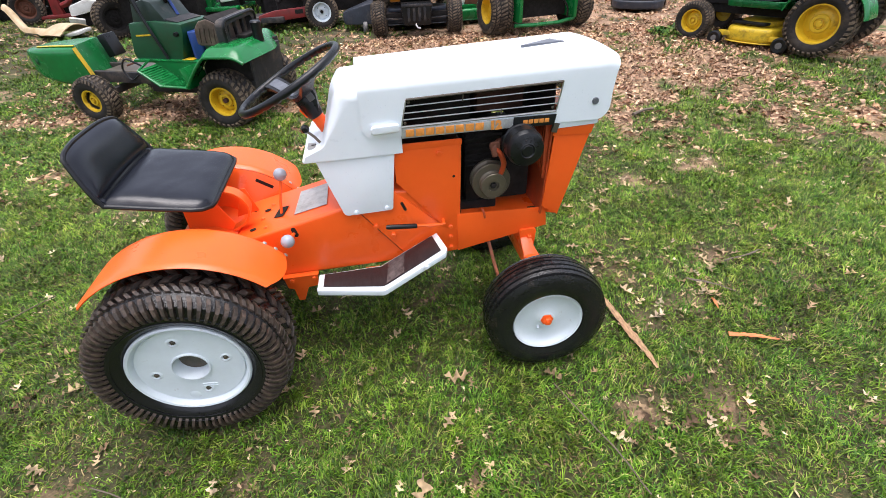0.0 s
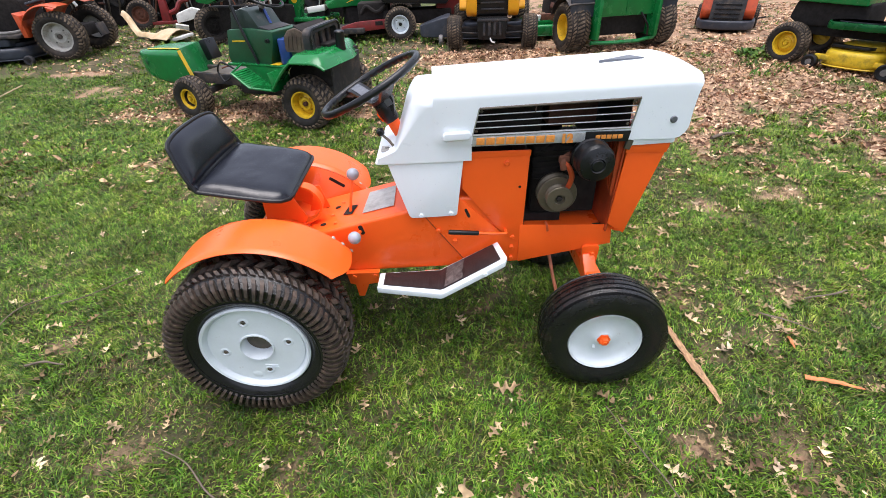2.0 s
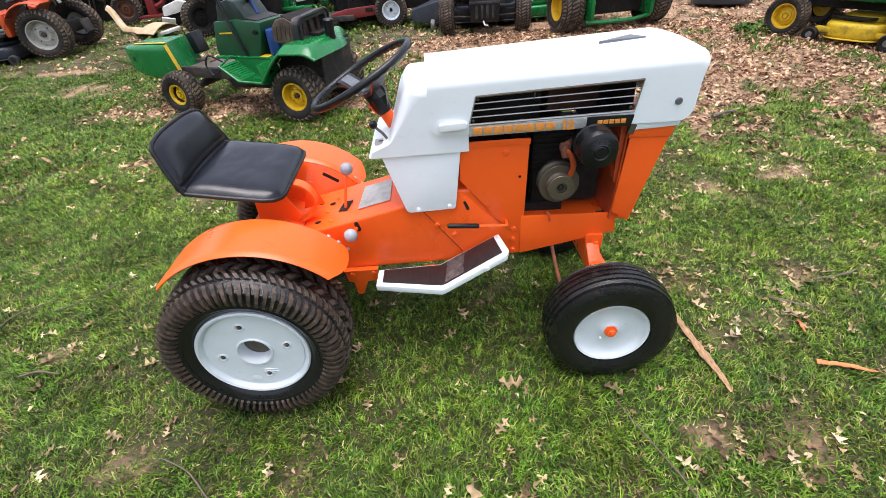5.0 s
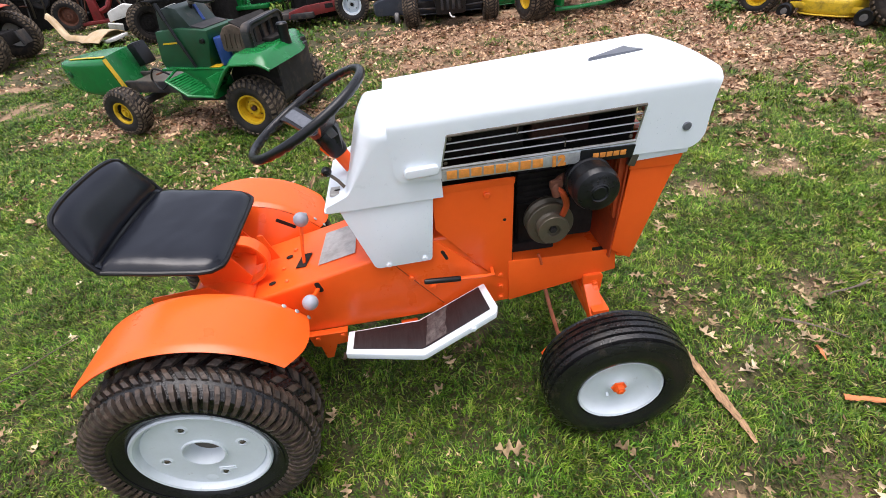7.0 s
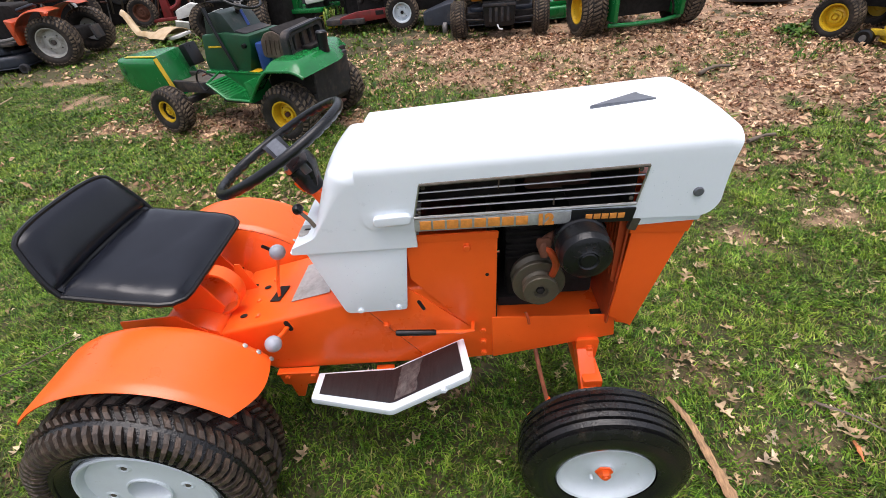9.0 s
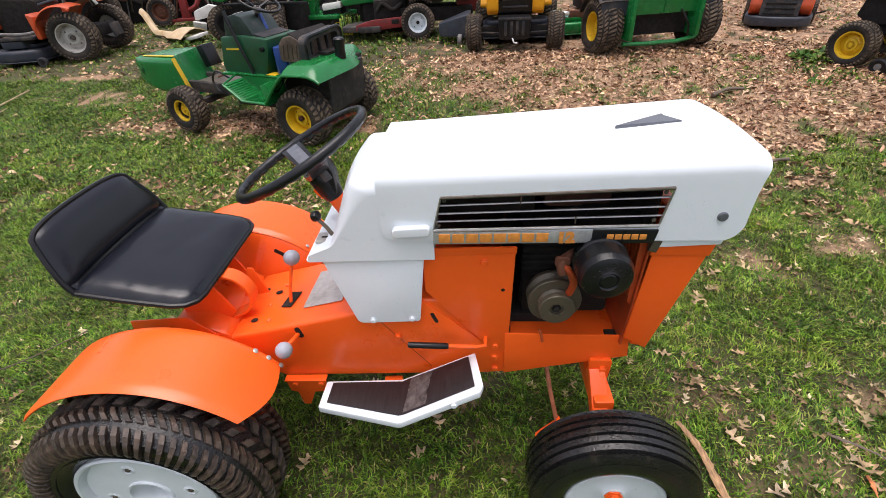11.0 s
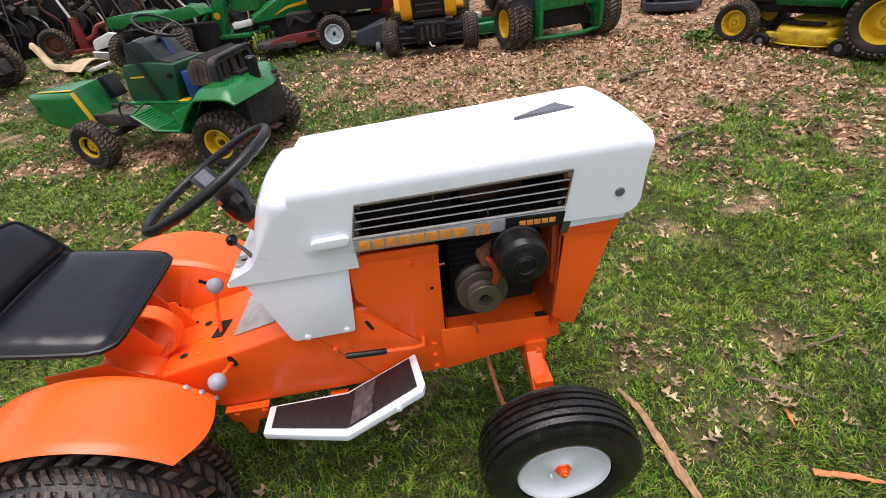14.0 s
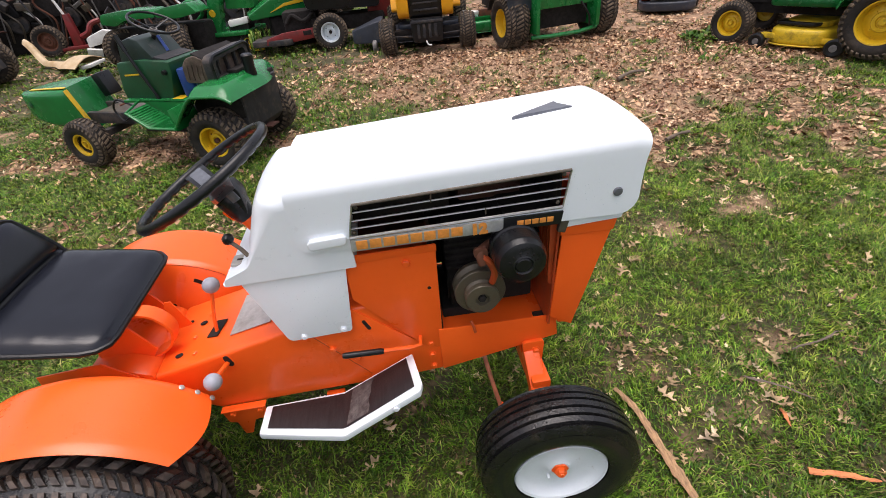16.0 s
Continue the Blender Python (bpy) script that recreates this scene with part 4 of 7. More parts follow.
col_dir = Matrix.Translation(WC) @ pose(0, 0, 0, 0, -WT, 0)
shroud = part("column_shroud", at(merged(lathe([(0.022, 0.05), (0.028, 0.058), (0.0285, 0.085), (0.025, 0.118), (0.0215, 0.126)], 28, pose(0, 0, 0, -90)), prism(rounded([(-0.022, -0.05), (0.038, -0.036), (0.042, -0.066), (0.018, -0.118), (-0.02, -0.11)], 0.01), -0.021, 0.021, bevel=0.006)), col_dir), BLACK, tractor, "glossy black column shroud")
part("shroud_cap", at(box((0.022, -0.0225, -0.064), (0.024, 0.004, 0.03), 0.003), col_dir), GREY_EMBLEM, shroud)
part("column_bracket", at(prism(rounded([(-0.032, -0.085), (-0.018, -0.08), (-0.016, -0.112), (-0.026, -0.115)], 0.004), -0.012, 0.012, bevel=0.002), col_dir), ORANGE, tractor)
part("steering_column", at(lathe([(0.0195, 0.11), (0.0195, 0.2), (0, 0.2)], 24, pose(0, 0, 0, -90)), col_dir), ORANGE, tractor)

# frame, body panels and deck
body_poly = [(0.085, 0.484), (0.40, 0.556), (0.60, 0.604), (0.81, 0.604), (0.81, 0.354), (0.60, 0.336), (0.20, 0.332), (0.10, 0.40)]
body = part("body", prism(body_poly, -0.133, 0.133, bevel=0.012, segments=3), ORANGE, tractor, "orange sheet-metal body")
for sy in (-1, 1):
    y0, y1 = sy * 0.1365, sy * 0.1325
    part("side_plate", prism([(0.49, 0.54), (0.545, 0.592), (0.60, 0.604), (0.745, 0.464), (0.806, 0.449), (0.806, 0.352), (0.60, 0.338), (0.612, 0.372)], y0, y1, bevel=0.001), ORANGE, body)
    part("side_panel", prism([(0.612, 0.758), (0.818, 0.757), (0.808, 0.43), (0.757, 0.452), (0.612, 0.636)], sy * 0.1405, sy * 0.1375, bevel=0.0012), ORANGE, body, "upright orange side panel")
    part("panel_lip", prism([(0.612, 0.757), (0.82, 0.756), (0.819, 0.739), (0.612, 0.738)], sy * 0.1425, sy * 0.1405, bevel=0.0006), ORANGE, body)
    part("rail", prism([(0.80, 0.352), (1.113, 0.412), (1.106, 0.484), (0.80, 0.497)], sy * 0.1425, sy * 0.138, bevel=0.0015), ORANGE, body, "orange front frame rail")
    part("outrigger", prism([(0.205, 0.338), (0.318, 0.338), (0.312, 0.292), (0.278, 0.288), (0.256, 0.236), (0.236, 0.236), (0.23, 0.288), (0.212, 0.294)], sy * 0.152, sy * 0.147, bevel=0.0015), ORANGE, body)
    part("outrigger_flange", box((0.262, sy * 0.146, 0.339), (0.115, 0.022, 0.004), 0.001), ORANGE, body)
part("engine_bed", box((0.955, 0, 0.458), (0.302, 0.274, 0.022), 0.002, (0, 2.2, 0)), ORANGE, body)
# near-black sheet over the orange body end, bay shade in its colour
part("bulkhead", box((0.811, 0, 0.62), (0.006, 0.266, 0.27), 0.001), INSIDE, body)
part("seam_gap", prism([(0.4875, 0.539), (0.49, 0.54), (0.612, 0.372), (0.6095, 0.3715)], -0.1345, -0.1325, bevel=0), INSIDE, body)
BOLTS = [(0.777, 0.452), (0.776, 0.41), (0.776, 0.368), (0.531, 0.488), (0.585, 0.446), (0.231, 0.326), (0.303, 0.327), (0.744, 0.7), (0.565, 0.40)]
for x, z in BOLTS[:7]:
    part("bolt", hex_head((x, -0.1375 if z > 0.33 else -0.152, z), 0.0085, 0.008), ORANGE, body)
part("bolt", hex_head((0.748, -0.1405, 0.718), 0.0095, 0.007), ORANGE, body)
part("bolt_hole", lathe([(0, -0.0005), (0.0045, -0.0005), (0.0045, 0.001)], 14, pose(0.792, -0.1405, 0.636)), INSIDE, body)


def slot(x, z, ln, wd, tilt, y):
    p = [(ln / 2 * s1 + wd / 2 * math.cos(a), wd / 2 * math.sin(a)) for s1, a0 in ((1, -90), (-1, 90)) for a in [radians(a0 + k * 30) for k in range(7)]]
    bm = prism(p, y - 0.0008, y + 0.001, bevel=0)
    return at(bm, Matrix.Translation((x, 0, z)) @ pose(0, 0, 0, 0, tilt, 0))


# slots are thin black plates, the shade inside is their colour
part("slot", slot(0.627, 0.548, 0.026, 0.009, 68, -0.1367), INSIDE, body)
part("slot", slot(0.529, 0.512, 0.03, 0.010, 80, -0.1337), INSIDE, body)
part("slot", slot(0.276, 0.5, 0.022, 0.014, 75, -0.1335), INSIDE, body)


def deck_z(x):
    return 0.4855 + 0.2286 * (x - 0.085)


def on_deck(poly, lift, thick=0.002):
    bm = prism(poly, 0, thick, "xy", bevel=0)
    for v in bm.verts:
        v.co.z += deck_z(v.co.x) + lift
    return bm


part("shift_slot", on_deck([(0.205, -0.05), (0.236, -0.058), (0.25, 0.0), (0.219, 0.008)], 0.0005), INSIDE, body, "black opening round the shift lever")
for x, y, r in ((0.14, -0.085, 0.007), (0.175, 0.02, 0.007), (0.13, 0.045, 0.005)):
    part("deck_hole", on_deck([(x + r * 1.5 * math.cos(a), y + r * math.sin(a)) for a in np.linspace(0, 2 * math.pi, 12, endpoint=False)], 0.0006), INSIDE, body)
for x, y in ((0.19, 0.05), (0.165, -0.03), (0.185, -0.095)):
    part("bolt", hex_head((x, y, deck_z(x)), 0.007, 0.004, "z"), ORANGE, body)
part("data_plate", on_deck([(0.276, -0.075), (0.286, 0.078), (0.385, 0.078), (0.385, -0.075)], 0.0008), PLATE, body, "scuffed bare aluminium tunnel plate")
# levers
gl = part("shift_lever", tube([(0.228, -0.04, 0.505), (0.234, -0.028, 0.56), (0.247, -0.004, 0.63)], 0.0048, 8), ORANGE, tractor)
part("knob", at(lathe([(0.021 * math.sin(a), -0.021 * math.cos(a)) for a in np.linspace(0, math.pi, 16)], 24), pose(0.249, -0.001, 0.642, 90)), GREY_BALL, gl, "grey ball knob")
gl = part("clutch_lever", tube([(0.272, -0.125, 0.492), (0.27, -0.16, 0.502), (0.267, -0.2, 0.515)], 0.006, 8), ORANGE, tractor)
part("knob", at(lathe([(0.0205 * math.sin(a), -0.0205 * math.cos(a)) for a in np.linspace(0, math.pi, 16)], 24), pose(0.266, -0.211, 0.518, 90)), GREY_BALL, gl, "grey ball knob")
br = part("brake_lever", tube([(0.752, -0.14, 0.482), (0.75, -0.172, 0.486), (0.73, -0.178, 0.489), (0.655, -0.185, 0.50)], 0.0052, 8), ORANGE, tractor)
part("grip", tube([(0.66, -0.1845, 0.499), (0.655, -0.185, 0.5), (0.57, -0.192, 0.512), (0.563, -0.1925, 0.513)], [0.0065, 0.0078, 0.0078, 0.006], 12), BLACK, br, "black rubber grip")

# footrests
for sy in (-1, 1):
    top = [(0.322, -0.155), (0.318, -0.238), (0.54, -0.288), (0.735, -0.284), (0.742, -0.266), (0.725, -0.158), (0.54, -0.150)]

    def foot_z(x):
        return 0.337 if x < 0.53 else 0.337 + (x - 0.53) * 0.57

    def tray(poly, lo, hi, bevel):
        bm = prism(poly, lo, hi, "xy", 0)
        bmesh.ops.bisect_plane(bm, geom=bm.verts[:] + bm.edges[:] + bm.faces[:], plane_co=(0.53, 0, 0), plane_no=(1, 0, 0))
        for v in bm.verts:
            v.co.z += foot_z(v.co.x)
            v.co.y *= -sy
        bmesh.ops.recalc_face_normals(bm, faces=bm.faces)
        return bevelled(bm, bevel, 2, 40)

    foot = part("footrest", tray(top, -0.022, 0.0, 0.005), WHITE, tractor, "white footrest edged with worn paint")
    mat_poly = [(0.342, -0.163), (0.339, -0.226), (0.545, -0.268), (0.722, -0.264), (0.708, -0.166), (0.54, -0.16)]
    part("foot_mat", tray(mat_poly, 0.001, 0.004, 0.001), MAT_BROWN, foot, "dark worn rubber mat")
    part("worn_band", tray([(0.556, -0.163), (0.551, -0.185), (0.549, -0.21), (0.545, -0.235), (0.541, -0.263), (0.60, -0.262), (0.604, -0.245), (0.601, -0.225), (0.608, -0.205), (0.609, -0.185), (0.617, -0.165)], 0.0042, 0.0046, 0), WORN_MAT, foot, "grey scuffed patch of rubber")
    part("bolt", hex_head((0.672, sy * 0.287 if sy < 0 else -0.287, 0.41), 0.0085, 0.006), WHITE, foot) if sy < 0 else None
    part("foot_bracket", box((0.5, sy * 0.17, 0.31), (0.05, 0.1, 0.015), 0.003), ORANGE, foot)

# fenders
for sy in (-1, 1):
    CX, CZ, FR = -0.014, 0.27, 0.338

    def fender_fn(u, v):
        y = 0.21 + 0.19 * v
        front = 51 - 5 * v + 5 * math.sin(math.pi * v)
        th = radians(-43.5 + (front + 43.5) * u)
        r = FR
        if v > 0.9:
            r -= 0.006 * ((v - 0.9) / 0.1) ** 2
        if v < 0.08:
            r -= 0.01 * ((0.08 - v) / 0.08) ** 2
        return (CX + r * math.sin(th), sy * y, CZ + r * math.cos(th))

    f = part("fender", thicken(grid(fender_fn, 36, 16), 0.003), ORANGE, tractor, "orange rear fender", 60)

    def web_fn(u, v):
        th = radians(-8 + 60 * u)
        r = FR - 0.012 if v == 1 else FR - 0.01 - (1 - v) * (0.10 if th < 0.3 else 0.12)
        return (CX + r * math.sin(th), sy * (0.21 - 0.06 * (1 - v)), CZ + r * math.cos(th))

    part("fender_web", thicken(grid(web_fn, 30, 6), 0.003), ORANGE, f)
    for a in (40, 46, 52):
        th = radians(a)
        c = (CX + (FR + 0.001) * math.sin(th), sy * 0.222, CZ + (FR + 0.001) * math.cos(th))
        part("rivet", at(lathe([(0, -0.0018), (0.0045, -0.0014), (0.0065, 0.0)], 14), Matrix.Translation(c) @ pose(0, 0, 0, 0, a, 0) @ pose(0, 0, 0, -90)), PLATE, f, "bare metal rivet")
    if sy > 0:
        part("slot", at(prism(rounded([(-0.032, -0.006), (0.032, -0.006), (0.032, 0.006), (-0.032, 0.006)], 0.003), -0.001, 0.001, bevel=0), Matrix.Translation((0.155, 0.152, 0.545)) @ pose(0, 0, 0, 0, 35, 0)), INSIDE, f)

# seat, its bracket and the rear housing


def seat_z(x):
    return 0.665 - 0.19 * (x - 0.0)


def cushion(u, v):
    s = abs(2 * v - 1)
    x = -0.19 + (0.272 - 0.016 * max(0.0, (s - 0.82) / 0.18) ** 2.2) * u
    half = 0.199 - 0.006 * abs(u - 0.5) - 0.012 * max(0.0, (u - 0.88) / 0.12) ** 2
    y = -half + 2 * half * v
    puff = (1 - abs(2 * u - 1) ** 8) * (1 - s ** 9)
    crease = 0.0018 * noise.noise((x * 11, y * 8, 0.3)) + 0.0009 * noise.noise((x * 40, y * 22, 4.3))
    return (x, y, seat_z(x) - 0.008 + (0.027 + crease * 1.6) * puff ** 0.62)


def backrest(u, v):
    half = (0.197 - 0.034 * u ** 1.5)
    y = -half + 2 * half * v
    puff = (1 - abs(2 * u - 1) ** 5) * (1 - abs(2 * v - 1) ** 5)
    wrap = 0.03 * (abs(2 * v - 1)) ** 2
    return (-0.19 - 0.05 * u + 0.026 * puff ** 0.6 * 0.95 + wrap * 0.4 - 0.01, y, 0.706 + 0.128 * u - 0.012 * (abs(2 * v - 1) ** 4) * u)


seat = new("seat")
seat.empty_display_size = 0.05
seat.parent = tractor
part("seat_cushion", thicken(grid(cushion, 28, 32), 0.012), VINYL, seat, "black vinyl seat cushion", 70)
part("backrest", thicken(grid(backrest, 20, 32), 0.012), VINYL, seat, "low black vinyl backrest", 70)
edge = [cushion(u, 0) for u in np.linspace(0.04, 0.97, 10)] + [cushion(1, v) for v in np.linspace(0.04, 0.96, 14)] + [cushion(u, 1) for u in np.linspace(0.97, 0.04, 10)] + [backrest(u, 1) for u in np.linspace(0.08, 0.95, 8)] + [backrest(1, v) for v in np.linspace(0.95, 0.05, 14)] + [backrest(u, 0) for u in np.linspace(0.95, 0.08, 8)]
part("piping", tube(edge, 0.0062, 8, True), BLACK, seat, "black piped edge")
part("fold_strip", prism([(-0.17, 0.684), (-0.178, 0.7), (-0.19, 0.71), (-0.206, 0.712), (-0.206, 0.7), (-0.19, 0.682)], -0.188, 0.188, bevel=0.002), VINYL, seat)
part("seam", tube([(-0.186, y, seat_z(-0.186) + 0.008 - 0.01 * (abs(y) / 0.19) ** 4) for y in np.linspace(-0.185, 0.185, 15)], 0.005, 8), BLACK, seat)
part("seat_pan", prism(rounded([(-0.175, -0.165), (0.05, -0.165), (0.05, 0.165), (-0.175, 0.165)], 0.03), -0.03, -0.016, "xy", 0.003), BLACK, seat)
for o in seat.children:
    if o.name.startswith("seat_pan"):
        for v in o.data.vertices:
            v.co.z += seat_z(v.co.x)
strap = smooth_path([(0.0, -0.05, 0.635), (0.06, -0.05, 0.637), (0.115, -0.05, 0.62), (0.142, -0.05, 0.57), (0.122, -0.05, 0.52), (0.07, -0.05, 0.492)], 6)
bm = bmesh.new()
rows = []
for i, p in enumerate(strap):
    a, b = strap[max(i - 1, 0)], strap[min(i + 1, len(strap) - 1)]
    d = (b - a).normalized()
    nrm = Vector((d.z, 0, -d.x))
    rows.append([bm.verts.new(p + Vector((0, dy, 0)) + nrm * s) for dy, s in ((-0.02, 0.003), (0.02, 0.003), (0.02, -0.003), (-0.02, -0.003))])
for p, q in zip(rows, rows[1:]):
    for k in range(4):
        bm.faces.new((p[k], q[k], q[(k + 1) % 4], p[(k + 1) % 4]))
bm.faces.new(rows[0])
bm.faces.new(rows[-1][::-1])
part("seat_spring", bm, ORANGE, tractor, "curved orange spring-steel seat bracket")
part("seat_base_side", prism([(-0.17, 0.36), (-0.15, 0.55), (0.0, 0.56), (0.062, 0.50), (0.06, 0.40)], -0.138, -0.134, bevel=0.001), ORANGE, tractor)
part("seat_gusset", prism([(0.075, 0.50), (0.15, 0.515), (0.125, 0.60), (0.11, 0.60)], 0.012, 0.016, bevel=0.001), ORANGE, tractor)
part("rear_housing", prism([(-0.10, 0.30), (-0.10, 0.48), (-0.06, 0.52), (0.03, 0.52), (0.085, 0.49), (0.11, 0.40), (0.05, 0.30)], -0.13, 0.13, bevel=0.012), ORANGE, tractor)
for sy in (-1, 1):
    part("seat_bracket", prism([(-0.05, 0.505), (0.075, 0.50), (0.09, 0.52), (0.03, 0.645), (-0.05, 0.655)], sy * 0.07, sy * 0.064, bevel=0.001), ORANGE, tractor)
    part("axle_tube", lathe([(0.04, -0.08), (0.04, 0.08)], 24, pose(-0.032, sy * 0.2, 0.288)), INSIDE, tractor)

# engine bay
part("engine_block", box((0.955, 0.03, 0.615), (0.22, 0.19, 0.24), 0.012), INSIDE, tractor, "near-black engine block")
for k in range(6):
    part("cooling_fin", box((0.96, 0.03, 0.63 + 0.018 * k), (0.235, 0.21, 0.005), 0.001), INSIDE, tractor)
# battery and tank boxes oversized and dark, so the louvre looks shaded
part("battery", box((0.75, 0.05, 0.85), (0.24, 0.16, 0.15), 0.006), INSIDE, tractor, "black battery, enlarged to block the view through the louvre")
# near-black sheets added to paint the bay's shade
part("bay_shade_sheet", box((0.79, 0.128, 0.72), (0.38, 0.004, 0.42), 0), INSIDE, tractor)
part("bay_shade_sheet", box((1.095, 0, 0.86), (0.004, 0.30, 0.15), 0), INSIDE, tractor)
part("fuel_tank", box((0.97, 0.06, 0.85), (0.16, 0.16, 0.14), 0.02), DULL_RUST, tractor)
# added dark box covers the left of the orange bay floor
part("bay_floor_box", box((0.885, 0.025, 0.486), (0.13, 0.2, 0.034), 0.006), INSIDE, tractor)
# added dark shelf hides orange below the louvre, standing for shade
part("bay_shade_shelf", box((1.04, 0, 0.787), (0.12, 0.29, 0.004), 0), INSIDE, tractor)
pul = part("pulley", at(lathe([(0.02, 0.03), (0.0575, 0.03), (0.0585, 0.027), (0.0585, 0.018), (0.05, 0.009), (0.05, 0.005), (0.0585, -0.003), (0.0585, -0.012), (0.057, -0.014), (0.038, -0.0145), (0.038, -0.017), (0.033, -0.022), (0.033, -0.027), (0.0385, -0.033), (0.0385, -0.041), (0.037, -0.043), (0.0165, -0.0435), (0.016, -0.036), (0.0, -0.036)], 48), pose(0.912, -0.134, 0.604) @ Matrix.Diagonal((1.06, 1, 1.06, 1))), OILY, tractor, "worn oily drive pulley", 25)
part("crank_bolt", hex_head((0.912, -0.170, 0.604), 0.009, 0.008), INSIDE, pul)
muf = part("muffler", at(lathe([(0, -0.052), (0.014, -0.052), (0.017, -0.0495), (0.02, -0.0525), (0.023, -0.0495), (0.036, -0.048), (0.047, -0.042), (0.0515, -0.03), (0.0525, -0.026), (0.052, -0.022), (0.0522, 0.008), (0.05, 0.010), (0.05, 0.014), (0.0535, 0.017), (0.0535, 0.03), (0.05, 0.045), (0.044, 0.05), (0, 0.05)], 44), pose(0.989, -0.198, 0.742) @ Matrix.Diagonal((1.06, 1, 1.06, 1))), BLACK, tractor, "black round air cleaner can")
for r in (0.025, 0.031):
    for a in np.linspace(200, 340, 6):
        part("perforation", at(lathe([(0, -0.001), (0.0022, -0.0005), (0.0026, 0.001)], 8), pose(0.989 - r * math.cos(radians(a)), -0.247, 0.742 - r * math.sin(radians(a)) * 1)), INSIDE, muf)
part("exhaust_elbow", tube(smooth_path([(0.99, -0.13, 0.747), (0.95, -0.14, 0.74), (0.915, -0.16, 0.73), (0.918, -0.165, 0.70)], 5), 0.0105, 10), RUST, tractor, "rusty elbow")
part("elbow_flange", prism(rounded([(0.899, 0.744), (0.931, 0.744), (0.931, 0.718), (0.899, 0.718)], 0.01), -0.168, -0.158, bevel=0.002), RUST, tractor)
part("breather_pipe", tube(smooth_path([(0.917, -0.163, 0.722), (0.934, -0.167, 0.702), (0.945, -0.164, 0.67), (0.94, -0.155, 0.635)], 5), 0.0085, 8), MOWER_ORANGE, tractor, "bent orange-brown pipe")
part("governor_rod", tube([(0.845, -0.05, 0.52), (0.85, -0.06, 0.70), (0.90, -0.07, 0.76)], 0.005, 6), INSIDE, tractor)
part("cotter", tube([(0.885, -0.136, 0.503), (0.89, -0.144, 0.49), (0.893, -0.146, 0.472)], 0.004, 6), MOWER_ORANGE, tractor)

# slanted front housing with its ribbed inner screen
for sy in (-1, 1):
    part("front_panel", prism([(1.103, 0.772), (1.222, 0.767), (1.140, 0.462), (1.083, 0.5)], sy * 0.162, sy * 0.156, bevel=0.0015), ORANGE, tractor, "slanted orange front side panel")
    part("front_panel_lip", prism([(1.1, 0.774), (1.224, 0.769), (1.217, 0.74), (1.094, 0.744)], sy * 0.1655, sy * 0.162, bevel=0.001), ORANGE, tractor)
part("front_screen", prism([(1.185, 0.765), (1.222, 0.765), (1.140, 0.462), (1.105, 0.47)], -0.155, 0.155, bevel=0.002), ORANGE, tractor)
# darker orange on ribs and screen: grime plus painted bay shade
for k in range(9):
    y = -0.146 + 0.017 * k
    part("screen_rib", prism([(1.078, 0.775), (1.094, 0.775), (1.087, 0.59 + 0.008 * k), (1.078, 0.60 + 0.008 * k)], y, y + 0.009, bevel=0.0015), MOWER_ORANGE, tractor)
part("screen_back", prism([(1.094, 0.775), (1.099, 0.775), (1.0855, 0.468), (1.0805, 0.468)], -0.1555, 0.15, bevel=0), MOWER_ORANGE, tractor, "grimy orange ribbed screen, bay shade painted in")
# black box painted as the shade in the bed's end gap
part("bed_notch", box((1.072, -0.118, 0.4615), (0.036, 0.026, 0.02), 0.001), INSIDE, tractor, "black box in place of a dark gap at the bed end")
part("catch", box((1.098, -0.167, 0.772), (0.018, 0.012, 0.03), 0.002, (0, 15, 0)), STEEL, tractor, "steel hood catch")
# front axle
part("axle_beam", box((1.046, 0, 0.315), (0.05, 0.46, 0.05), 0.006), ORANGE, tractor, "orange front axle beam")
for sy in (-1, 1):
    part("pivot_plate", prism(rounded([(1.015, 0.41), (1.075, 0.41), (1.07, 0.335), (1.02, 0.335)], 0.012), sy * 0.155, sy * 0.143, bevel=0.002), ORANGE, tractor)
    part("axle_arm", at(box((0, 0, 0), (0.042, 0.038, 0.16), 0.005), Matrix.Translation((1.038, sy * 0.205, 0.315)) @ pose(0, 0, 0, sy * 48, 0, 0)), ORANGE, tractor)
    part("kingpin", lathe([(0, -0.14), (0.018, -0.14), (0.018, 0.0), (0, 0.0)], 16, pose(1.04, sy * 0.262, 0.29, 90)), ORANGE, tractor)
    part("spindle", lathe([(0.014, -0.06), (0.014, 0.06)], 14, pose(1.046, sy * 0.29, 0.206)), STEEL, tractor)
part("pivot_bolt", hex_head((1.05, -0.155, 0.378), 0.011, 0.009), ORANGE, tractor)
part("drag_link", tube([(0.915, -0.11, 0.36), (0.928, -0.15, 0.285), (0.944, -0.19, 0.212)], 0.0062, 8), WORN_ROD, tractor, "thin rusty steering rod")
part("steering_arm", merged(tube([(1.02, -0.215, 0.215), (0.96, -0.2, 0.205), (0.945, -0.192, 0.2)], 0.014, 8, squash=0.7), tube([(0.948, -0.19, 0.222), (0.944, -0.191, 0.2), (0.92, -0.197, 0.17), (0.897, -0.2, 0.145)], [0.009, 0.012, 0.019, 0.019], 8, squash=0.6)), ORANGE, tractor)


